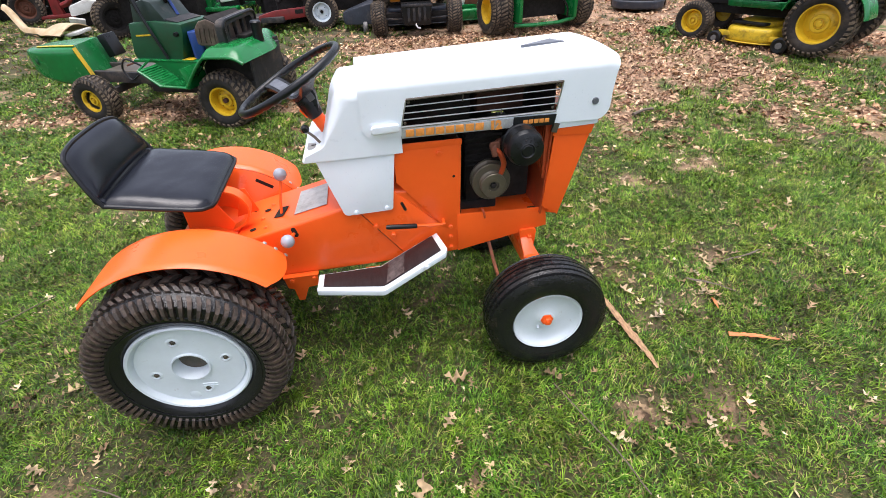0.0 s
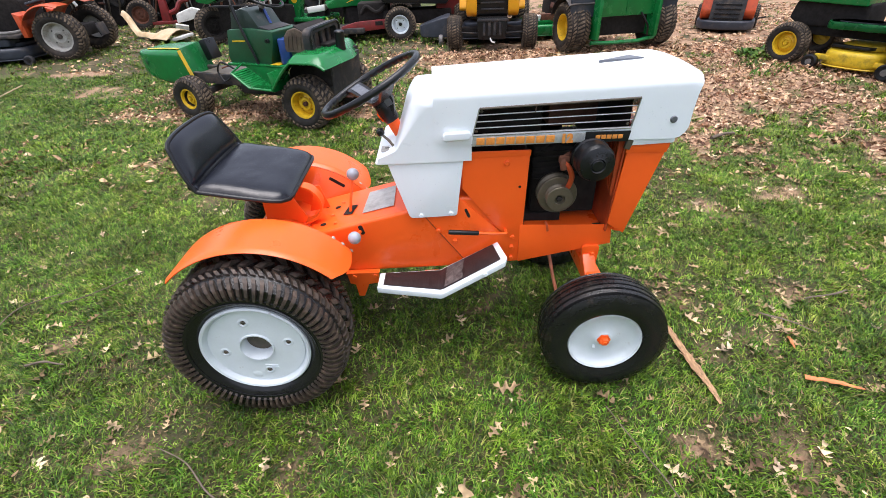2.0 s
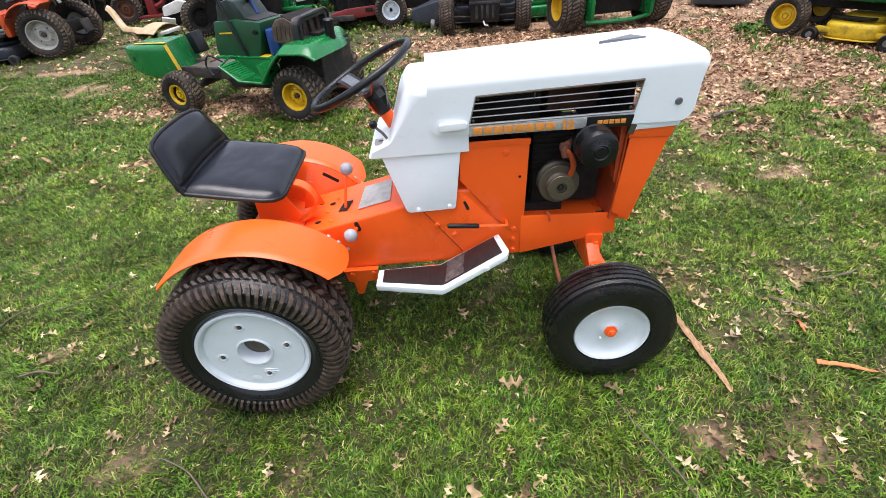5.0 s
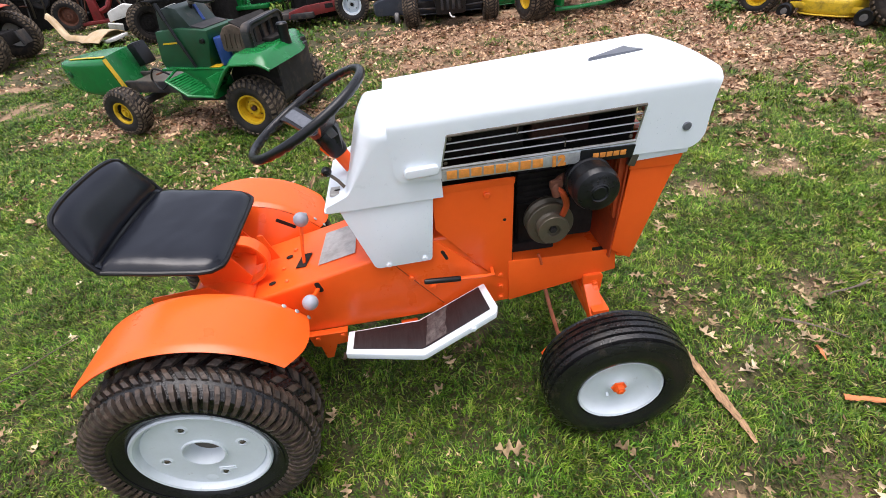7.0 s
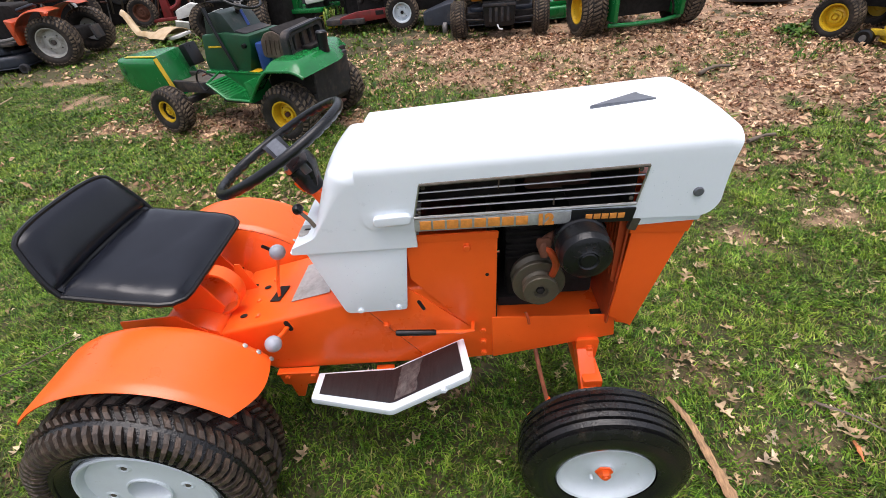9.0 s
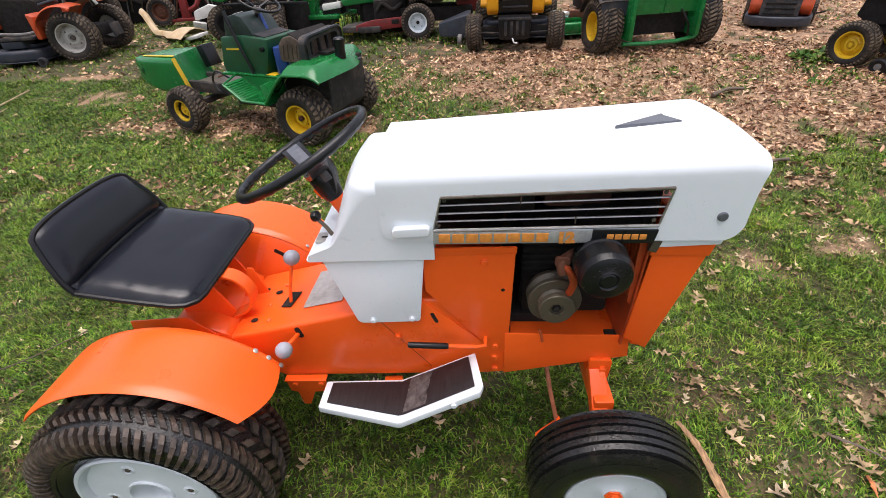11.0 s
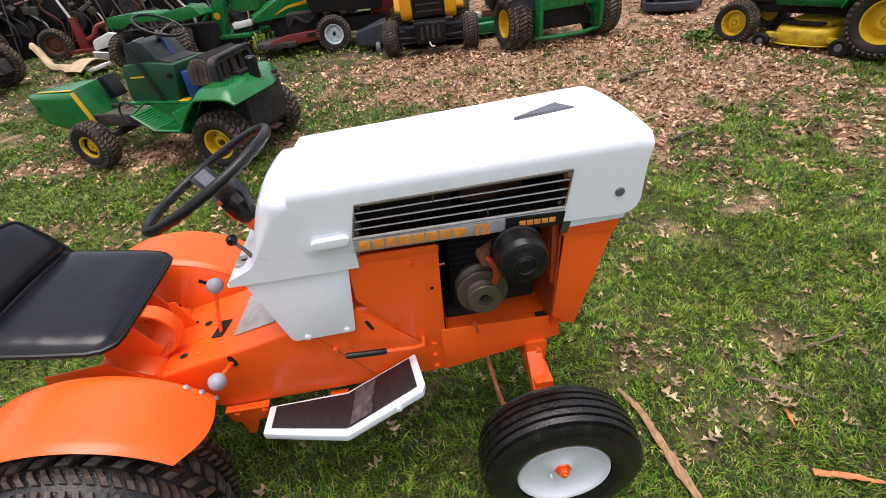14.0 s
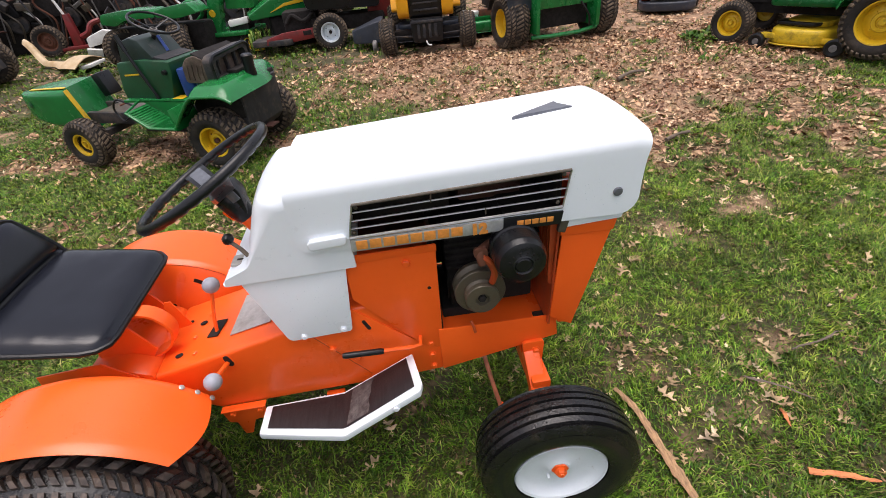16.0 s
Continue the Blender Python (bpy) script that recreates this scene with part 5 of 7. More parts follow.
# ---- the row of old machines behind ----
def mower_deck(parent, x, y, z, ln, wd, ht, mat, label, yaw=0.0, skirt=0.03):
    """A stamped mower deck: rounded shell with a raised middle and a rolled lower edge."""
    e = part("mower_deck", at(prism(rounded([(-ln / 2, -wd / 2), (ln / 2, -wd / 2), (ln / 2, wd / 2), (-ln / 2, wd / 2)], min(ln, wd) * 0.4, 7), 0, ht, "xy", ht * 0.28, 3), pose(x, y, z, 0, 0, yaw)), mat, parent, label)
    part("deck_top", at(prism(rounded([(-ln * 0.36, -wd * 0.33), (ln * 0.36, -wd * 0.33), (ln * 0.36, wd * 0.33), (-ln * 0.36, wd * 0.33)], min(ln, wd) * 0.3, 6), ht, ht * 1.35, "xy", ht * 0.12), pose(x, y, z, 0, 0, yaw)), mat, e)
    rim = rounded([(-ln / 2 - 0.006, -wd / 2 - 0.006), (ln / 2 + 0.006, -wd / 2 - 0.006), (ln / 2 + 0.006, wd / 2 + 0.006), (-ln / 2 - 0.006, wd / 2 + 0.006)], min(ln, wd) * 0.4, 7)
    part("deck_edge", at(tube([(u, v, 0.004) for u, v in rim], 0.008, 6, True), pose(x, y, z, 0, 0, yaw)), mat, e)
    return e


def roller(parent, x, y, R=0.07, w=0.03, yaw=0.0, mat=None, axle_mat=None):
    """A small gauge wheel."""
    r = part("gauge_wheel", lathe([(R * 0.35, -w * 0.8), (R * 0.8, -w), (R, -w * 0.7), (R, w * 0.7), (R * 0.8, w), (R * 0.35, w * 0.8)], 24, pose(x, y, R, 0, 0, yaw)), mat or WORN_GREY, parent)
    part("axle", lathe([(0, -w * 1.1), (R * 0.4, -w * 1.05), (R * 0.4, w * 1.05), (0, w * 1.1)], 16, pose(x, y, R, 0, 0, yaw)), axle_mat or INSIDE, r)
    return r


def arched_fender(parent, x, y0, y1, z, R, mat, name="fender", a0=-80, a1=75, flat=0.0):
    def fn(u, v):
        th = radians(a0 + (a1 - a0) * u)
        r = R - (0.02 * ((v - 0.85) / 0.15) ** 2 if v > 0.85 else 0)
        return (x + r * math.sin(th), y0 + (y1 - y0) * v, z + r * math.cos(th))
    return part(name, thicken(grid(fn, 22, 8), 0.008), mat, parent, "", 60)


def steering(parent, x, y, z, R, tilt, mat):
    e = new("steering_wheel")
    e.empty_display_size = 0.05
    e.parent = parent
    e.matrix_local = pose(x, y, z, 0, tilt, 0)
    part("rim", tube([(R * math.cos(a), R * math.sin(a), 0) for a in np.linspace(0, 2 * math.pi, 44, endpoint=False)], 0.013, 8, True), mat, e)
    for a in (30, 150, 270):
        part("spoke", tube([(0, 0, -0.02), (R * math.cos(radians(a)), R * math.sin(radians(a)), 0)], 0.011, 8), mat, e)
    part("hub", lathe([(0, -0.02), (0.03, -0.018), (0.035, 0.03), (0.02, 0.3)], 16, pose(0, 0, 0, -90)), mat, e)
    return e


def bucket_seat(parent, x, z, mat, tilt=0.0, w=0.23):
    e = new("seat")
    e.empty_display_size = 0.05
    e.parent = parent
    e.matrix_local = pose(x, 0, z, 0, tilt, 0)
    part("seat_cushion", box((0, 0, 0.05), (0.42, 2 * w, 0.1), 0.04), mat, e)
    part("backrest", box((-0.22, 0, 0.22), (0.1, 2 * w, 0.36), 0.04, (0, -12, 0)), mat, e)
    return e


# green lawn tractor with its hood tipped forward
gm = thing("lawn_tractor", -0.623, 2.714, -0.008, 164.9, "dismantled green lawn tractor, hood tipped forward, muddy tyres", "lawn tractor")
gm.matrix_world = gm.matrix_world @ pose(0, 0, 0, 0, -1.5, 0)
small_wheel(gm, 0, 0.36, 0.222, 0.214, 0.105, 0.105, YELLOW, 1, n=22, hub_mat=DULL_RUST)
small_wheel(gm, 0, -0.36, 0.222, 0.214, 0.105, 0.105, YELLOW, -1, n=22, hub_mat=DULL_RUST)
small_wheel(gm, 1.17, 0.40, 0.186, 0.183, 0.075, 0.082, YELLOW, 1, steer=-4, n=24)
small_wheel(gm, 1.17, -0.40, 0.186, 0.183, 0.075, 0.082, YELLOW, -1, steer=-4, n=24)


def gm_fender(u, v):
    """The rear pan: nearly flat on top, rolled down along its sides and rear, falling to the foot well in front."""
    y = -0.46 + 0.945 * v
    rear = -0.275 if y > 0 else -0.275 + 0.2 * (abs(y) / 0.46) ** 1.4
    x = 0.24 + (rear - 0.24) * u
    d = min(0.485 - y, 0.46 + y, (1 - u) * 0.5)
    z = 0.605 + 0.016 * u - 0.055 * (1 - min(1.0, d / 0.12)) ** 2
    z -= 0.045 * max(0.0, (u - 0.75) / 0.25) ** 2
    fall = max(0.0, (x - 0.03) / 0.21)
    side = min(1.0, max(0.0, (abs(y) - 0.2) / 0.12))
    return (x, y, z - (0.13 + 0.085 * side) * fall ** 1.25)


gf = part("fender_pan", thicken(grid(gm_fender, 26, 30), 0.012), GREEN, gm, "glossy green fender pan", 60)
part("foot_deck", box((0.53, 0, 0.462), (0.6, 0.5, 0.02), 0.005), GREEN, gm)
for sy in (-1, 1):
    lip = [gm_fender(u, 0.5 + 0.5 * sy) for u in np.linspace(0, 1, 16)]
    part("fender_lip", tube(lip, 0.012, 8), GREEN, gf)
    part("running_board", prism([(0.26, 0.465), (0.222, 0.318), (0.475, 0.322), (0.628, 0.432), (0.632, 0.448), (0.468, 0.338), (0.24, 0.336), (0.275, 0.465)], sy * 0.22, sy * 0.475, bevel=0.005), GREEN, gm, "ribbed green running board")
    for k in range(8):
        f = k / 7
        part("board_rib", box((0.488 + 0.122 * f, sy * 0.36, 0.35 + 0.086 * f), (0.008, 0.19, 0.010), 0.002, (0, -35, 0)), GREEN, gm)
    for k in range(9):
        part("board_rib", box((0.272 + 0.022 * k, sy * 0.36, 0.341), (0.009, 0.19, 0.010), 0.002), GREEN, gm)
    part("board_side", prism([(0.26, 0.472), (0.68, 0.472), (0.63, 0.44), (0.47, 0.322), (0.225, 0.322)], sy * 0.25, sy * 0.242, bevel=0.002), GREEN, gm)
    part("board_lip", tube([(0.225, sy * 0.477, 0.328), (0.472, sy * 0.477, 0.334), (0.63, sy * 0.47, 0.442), (0.68, sy * 0.26, 0.472)], 0.009, 8), GREEN, gm)
tw = part("dash_tower", prism([(0.42, 0.45), (0.35, 0.66), (0.345, 0.73), (0.58, 0.748), (0.80, 0.73), (0.845, 0.52), (0.83, 0.45)], -0.2, 0.2, bevel=0.015), DARK_GREEN, gm, "dark green dash tower")
part("dash_top", prism([(0.40, 0.725), (0.50, 0.745), (0.495, 0.760), (0.395, 0.739)], -0.16, 0.16, bevel=0.004), GREY_BLACK, tw)
part("dash_panel", prism([(0.48, 0.73), (0.575, 0.875), (0.64, 0.892), (0.75, 0.865), (0.785, 0.72)], -0.17, 0.165, bevel=0.012), SMOKE, tw)
part("tool", tube([(0.5, -0.02, 0.765), (0.53, -0.03, 0.82), (0.56, -0.04, 0.87)], 0.014, 8, squash=0.5), BLUE, tw)
part("tower_stripe", box((0.70, 0.2015, 0.645), (0.13, 0.003, 0.012), 0.001, (0, 3, 0)), YELLOW, tw, "yellow stripe mark")
part("dash_decal", box((0.70, 0.05, 0.884), (0.07, 0.05, 0.004), 0.001, (0, 14, 0)), PALE, tw, "pale dash lettering shown as a bar")
part("tower_knob", lathe([(0, 0.028), (0.016, 0.026), (0.018, 0.0)], 14, pose(0.40, 0.202, 0.66)), BLACK, tw)
part("lift_lever", tube([(0.535, 0.215, 0.47), (0.60, 0.22, 0.66), (0.66, 0.215, 0.82)], 0.012, 8), BLACK, gm)
part("lever_grip", tube([(0.655, 0.215, 0.81), (0.69, 0.21, 0.92)], 0.017, 10), BLACK, gm)
sw = new("steering_wheel")
sw.empty_display_size = 0.05
sw.parent = gm
sw.matrix_local = pose(0.515, 0, 0.965, 0, -26, 0)
part("rim", tube([(0.163 * math.cos(a), 0.163 * math.sin(a), 0) for a in np.linspace(0, 2 * math.pi, 48, endpoint=False)], 0.0095, 8, True), BLACK, sw)
for a in (35, 145, 270):
    part("spoke", tube([(0, 0, -0.055), (0.09 * math.cos(radians(a)), 0.09 * math.sin(radians(a)), -0.022), (0.161 * math.cos(radians(a)), 0.161 * math.sin(radians(a)), 0)], 0.009, 8, squash=0.6), BLACK, sw)
part("hub", at(lathe([(0, 0.015), (0.024, 0.013), (0.03, 0.0), (0.026, -0.03)], 20), pose(0, 0, -0.055, 90)), WORN_GREY, sw, "grey wheel hub")
part("column", tube([(0, 0, -0.04), (0, 0, -0.26)], 0.015, 10), INSIDE, sw)
part("frame_rail", box((1.05, 0.14, 0.30), (0.8, 0.05, 0.09), 0.006), GREY_BLACK, gm)
part("frame_rail", box((1.05, -0.14, 0.30), (0.8, 0.05, 0.09), 0.006), GREY_BLACK, gm)
part("engine_plate", box((1.02, 0, 0.345), (0.46, 0.3, 0.012), 0.004), STEEL, gm)
part("cable", tube(smooth_path([(0.84, 0.17, 0.40), (0.95, 0.20, 0.46), (1.0, 0.21, 0.38), (0.94, 0.22, 0.30), (0.86, 0.22, 0.34)], 6), 0.008, 6), BLACK, gm)
part("cable", tube(smooth_path([(0.84, 0.05, 0.42), (0.92, 0.07, 0.47), (0.98, 0.03, 0.41), (1.06, 0.09, 0.38)], 6), 0.007, 6), RUST, gm)
part("front_axle", box((1.17, 0, 0.2), (0.06, 0.7, 0.05), 0.006), GREY_BLACK, gm)
part("underside", box((0.35, 0, 0.25), (0.9, 0.4, 0.1), 0.02), INSIDE, gm)
part("rear_plate", prism([(-0.2, 0.24), (-0.215, 0.545), (-0.19, 0.55), (-0.15, 0.18)], -0.24, 0.26, bevel=0.006), GREY_BLACK, gm, "scuffed grey rear frame plate")
# dark box added under the pan to paint its underside shade
part("pan_shade_box", prism([(0.2, 0.34), (0.2, 0.45), (0.08, 0.57), (-0.19, 0.575), (-0.2, 0.34)], -0.27, 0.27, bevel=0.01), INSIDE, gm, "dark box in place of the shade under the pan")
part("hitch", box((-0.2, 0, 0.2), (0.1, 0.12, 0.012), 0.003), DULL_RUST, gm)
hd = new("tipped_hood")
hd.empty_display_size = 0.05
hd.parent = gm
hd.matrix_local = pose(0, 0, 0)
hd["label"] = "green hood tipped forward onto its nose"


def hood_mouth(y, z):
    return 1.385 + 0.3 * (0.24 - y) - 0.34 * (0.55 - z)


def hood_point(u, q):
    """Tipped hood: u from its slanted, skewed open end to the round nose, q round its section."""
    w = 0.24 * (1 - u ** 3.2) ** 0.42 + 0.004
    lo, hi = 0.215 + 0.10 * u ** 2, 0.55 - 0.05 * u ** 1.5
    lo += 0.14 * max(0.0, (u - 0.8) / 0.2) ** 2
    hi -= 0.05 * max(0.0, (u - 0.85) / 0.15) ** 2
    a = 2 * math.pi * q
    c, s1 = math.cos(a), math.sin(a)
    k = 0.28
    y = w * math.copysign(abs(c) ** k, c)
    z = (lo + hi) / 2 + (hi - lo) / 2 * math.copysign(abs(s1) ** k, s1)
    x0 = hood_mouth(y, z)
    return (x0 + (2.0 - x0) * u, y, z)


bm = grid(hood_point, 22, 64)
bmesh.ops.remove_doubles(bm, verts=bm.verts, dist=0.0005)
bmesh.ops.holes_fill(bm, edges=[e for e in bm.edges if len(e.link_faces) == 1], sides=0)
part("hood_shell", bm, GREEN, hd, "", 42)


def stripe_rear(u, v):
    y, z = 0.232 - 0.05 * v, 0.54 - 0.27 * u
    return (hood_mouth(y, z) - 0.004, y, z)


part("hood_stripe", thicken(grid(stripe_rear, 10, 2), 0.004), YELLOW, hd, "yellow hood stripe")


def stripe_front(u, v):
    y = 0.205 - 0.05 * u ** 2 - 0.035 * v
    x = hood_mouth(y, 0.55) + 0.4 * u
    return (x, y, 0.554 - 0.05 * (0.66 * u) ** 1.5)


part("stripe_top", thicken(grid(stripe_front, 12, 2), 0.004), YELLOW, hd)
part("hood_emblem", lathe([(0, -0.003), (0.022, -0.003), (0.026, 0.0)], 20, pose(1.80, 0.214, 0.42, 0, 0, 160)), DARK_GREEN, hd, "round dark emblem")
part("engine_shroud", box((1.40, -0.2, 0.485), (0.08, 0.14, 0.19), 0.015, (0, 16, 0)), BLACK, hd, "black engine shroud end")
st = new("seat")
st.empty_display_size = 0.05
st.parent = gm
st.matrix_local = pose(0, 0, 0)
st["label"] = "dirty dark seat folded forward with worn edges"
part("seat_cushion", prism(rounded([(0.225, 0.60), (0.205, 0.585), (0.02, 0.585), (0.03, 0.742), (0.10, 0.775), (0.175, 0.755), (0.222, 0.70)], 0.022), -0.23, 0.23, bevel=0.016, segments=3), BROWN_SEAT, st, "mud-brown vinyl cushion")
for k in range(4):
    part("seat_pleat", tube([(0.19 - 0.042 * k, 0.232, 0.61), (0.185 - 0.04 * k, 0.2335, 0.65), (0.175 - 0.04 * k, 0.232, 0.71)], 0.0045, 6), BROWN_SEAT, st)
ring_out = rounded([(0.235, 0.585), (0.24, 0.735), (0.2, 0.765), (-0.2, 0.785), (-0.245, 0.755), (-0.24, 0.6), (-0.2, 0.585)], 0.03, 3)
ring_in = rounded([(0.185, 0.62), (0.19, 0.715), (0.17, 0.73), (-0.17, 0.748), (-0.195, 0.73), (-0.19, 0.635), (-0.17, 0.62)], 0.025, 3)
part("seat_frame", holed(ring_out, [ring_in], -0.035, 0.035, "yz"), GREY_BLACK, st, "black plastic seat frame")
part("frame_bead", tube([(-0.036, y, z) for y, z in ring_out], 0.012, 6, True), BLACK, st)
part("seat_shell", prism(rounded([(0.03, 0.59), (0.035, 0.75), (0.12, 0.79), (0.12, 0.783), (0.045, 0.742), (0.042, 0.59)], 0.003), -0.225, 0.225, bevel=0.002), INSIDE, st, "scuffed dark seat shell")
for k in range(3):
    part("shell_rib", box((0.015, -0.11 + 0.11 * k, 0.67), (0.03, 0.02, 0.12), 0.004), GREY_BLACK, st)
part("seat_spring_box", box((-0.06, -0.02, 0.625), (0.09, 0.2, 0.03), 0.012), INSIDE, st)
part("fender_label", prism([(0.31, 0.14), (0.40, 0.14), (0.40, 0.235), (0.31, 0.235)], 0.0, 0.003, "xy", 0.001), YELLOW, gm, "yellow paper label")
for o in gm.children:
    if o.name.startswith("fender_label"):
        for v in o.data.vertices:
            v.co.z += 0.475
part("cup", lathe([(0, 0.0), (0.035, 0.0), (0.032, 0.06), (0.034, 0.08), (0.036, 0.13), (0.028, 0.14), (0, 0.135)], 18, pose(-0.185, 0.03, 0.592, 90) @ Matrix.Diagonal((1.2, 1.05, 1.2, 1))), BLACK, gm, "black filler neck and cap")
jug = thing("plastic_jug", -0.943, 2.70, 0.468, 20, "blue plastic jug standing on the green tractor's foot well", "jug")
part("jug_body", prism(rounded([(-0.05, -0.08), (0.05, -0.08), (0.05, 0.08), (-0.05, 0.08)], 0.03), 0, 0.2, "xy", 0.012), BLUE, jug)
part("jug_cap", lathe([(0, 0.24), (0.022, 0.24), (0.024, 0.2), (0.03, 0.195)], 16, pose(0.0, 0.0, 0, 90) @ pose(0, 0, 0, 180)), PALE, jug)

# green and yellow tractor with a bright mower deck
yd = thing("lawn_tractor", 4.99, 3.12, 0, 122, "green tractor with yellow wheels and a chipped yellow mower deck", "lawn tractor", size=0.95)
for sy in (-1, 1):
    small_wheel(yd, 0, sy * 0.40, 0.315, 0.30, 0.12, 0.175, YELLOW, sy, n=26)
    small_wheel(yd, 1.285, sy * 0.36, 0.215, 0.207, 0.085, 0.118, YELLOW, sy, n=28)
    arched_fender(yd, 0, sy * 0.22, sy * 0.52, 0.315, 0.38, GREEN)
    part("foot_board", prism(rounded([(0.30, 0.10), (0.92, 0.10), (1.0, 0.28), (0.92, 0.44), (0.42, 0.44), (0.3, 0.3)], 0.08), 0.40, 0.47, "xy", 0.02), GREEN, yd, "green foot board")
    if sy > 0:
        break
for o in list(yd.children):
    if o.name.startswith("foot_board"):
        part("foot_rubber", prism(rounded([(0.45, 0.2), (0.86, 0.2), (0.9, 0.3), (0.84, 0.4), (0.5, 0.4)], 0.05), 0.465, 0.478, "xy", 0.004), NAVY, o)
dk = mower_deck(yd, 0.62, 0.03, 0.06, 0.56, 0.86, 0.15, CHIPPED_YELLOW, "chipped yellow mower deck")
part("chute_shield", prism(rounded([(0.46, 0.16), (0.88, 0.14), (0.88, 0.34), (0.5, 0.37)], 0.06), 0.225, 0.255, "xy", 0.008), BLACK, dk)
part("deck_arm", box((0.88, 0.40, 0.13), (0.14, 0.06, 0.05), 0.01), CHIPPED_YELLOW, dk)
part("deck_arm", box((0.33, 0.42, 0.12), (0.14, 0.05, 0.05), 0.01), YELLOW, dk)
roller(yd, 0.965, 0.44, 0.075, 0.032, mat=BLACK, axle_mat=WORN_GREY)
roller(yd, 0.27, 0.47, 0.08, 0.032, mat=BLACK, axle_mat=WORN_GREY)
part("chassis", box((0.6, 0, 0.36), (1.6, 0.34, 0.14), 0.02), INSIDE, yd)
part("engine", prism(rounded([(0.7, 0.4), (0.7, 0.62), (1.4, 0.62), (1.44, 0.44), (1.3, 0.38)], 0.03), -0.2, 0.2, bevel=0.02), INSIDE, yd, "dark open engine bay")
part("spindle_cover", lathe([(0.0, 0.1), (0.14, 0.1), (0.18, 0.04), (0.2, 0.0)], 24, pose(0.65, 0.12, 0.215, 90) @ pose(0, 0, 0, 180)), BLACK, yd)
part("hood", prism(rounded([(0.72, 0.6), (0.72, 0.96), (0.9, 1.02), (1.42, 0.94), (1.48, 0.62)], [0, 0.05, 0.05, 0.1, 0.04]), -0.26, 0.26, bevel=0.05, segments=3), GREEN, yd)
bucket_seat(yd, 0.1, 0.62, YELLOW)
steering(yd, 0.6, 0, 1.05, 0.18, -25, BLACK)

# yellow rider facing the lawn
yr = thing("riding_mower", 0.985, 6.15, 0, -92, "yellow and black riding mower facing the lawn", "riding mower", size=0.97)
for sy in (-1, 1):
    small_wheel(yr, 1.06, sy * 0.50, 0.215, 0.205, 0.095, 0.10, INSIDE, sy, n=26)
    small_wheel(yr, -0.2, sy * 0.45, 0.27, 0.26, 0.12, 0.14, INSIDE, sy, n=26)
    part("head_panel", prism(rounded([(0.80, 0.42), (0.80, 0.95), (1.12, 0.95), (1.27, 0.80), (1.24, 0.47), (1.1, 0.40)], 0.06), sy * 0.20, sy * 0.34, bevel=0.035, segments=3), YELLOW_BODY, yr, "yellow head panel")
    part("axle_arm", box((1.06, sy * 0.32, 0.24), (0.09, 0.3, 0.08), 0.012), INSIDE, yr)
    part("tie_rod", tube([(1.14, sy * 0.05, 0.2), (1.15, sy * 0.42, 0.22)], 0.012, 6), GREY_BLACK, yr)
gr = part("grille", prism(rounded([(0.80, 0.40), (0.80, 0.93), (1.16, 0.93), (1.2, 0.7), (1.17, 0.42)], 0.04), -0.21, 0.21, bevel=0.02), BLACK, yr, "black front grille")
for k in range(5):
    part("grille_slat", box((1.19 - 0.006 * k, 0, 0.50 + 0.075 * k), (0.02, 0.3, 0.018), 0.004), GREY_BLACK, gr)
bp_ = part("bumper", prism(rounded([(-0.18, 0.14), (0.18, 0.14), (0.2, 0.4), (-0.2, 0.4)], 0.03), 1.16, 1.23, "yz", 0.012), BLACK, yr, "black slotted bumper")
for k in range(4):
    part("bumper_slot", box((1.234, -0.105 + 0.07 * k, 0.27), (0.012, 0.035, 0.16), 0.006), GREY_BLACK, bp_)
part("bumper_rail", box((1.235, 0, 0.375), (0.03, 0.40, 0.03), 0.008), GREY_BLACK, bp_)
part("hook", tube(smooth_path([(1.24, -0.02, 0.16), (1.27, 0.0, 0.12), (1.26, 0.04, 0.11)], 4), 0.01, 6), PALE, bp_)
part("chassis", box((0.45, 0, 0.33), (1.5, 0.4, 0.16), 0.02), INSIDE, yr)
part("rear_body", prism(rounded([(-0.55, 0.45), (-0.55, 0.75), (0.5, 0.7), (0.62, 0.42)], 0.08), -0.46, 0.46, bevel=0.05), YELLOW_BODY, yr)
bucket_seat(yr, -0.1, 0.75, BLACK)
dkn = mower_deck(yr, 0.42, 0.02, 0.08, 0.66, 1.3, 0.14, NAVY, "dark blue-grey mower deck")
bm = prism(rounded([(0.16, -0.62), (0.72, -0.60), (0.64, -1.02), (0.3, -1.08)], 0.08), 0.1, 0.36, "xy", 0.07, 3)
for v in bm.verts:
    if v.co.z > 0.2:
        v.co.z -= 0.14 * max(0.0, (-v.co.y - 0.62) / 0.46) ** 1.6 * (v.co.z - 0.2) / 0.16
ch = part("discharge_chute", bm, NAVY, yr, "dark discharge chute")
part("warning_label", box((0.6, -0.8, 0.285), (0.09, 0.08, 0.006), 0.001, (28, 12, 0)), YELLOW, ch)
roller(yr, 0.78, -0.72, 0.075, 0.03)

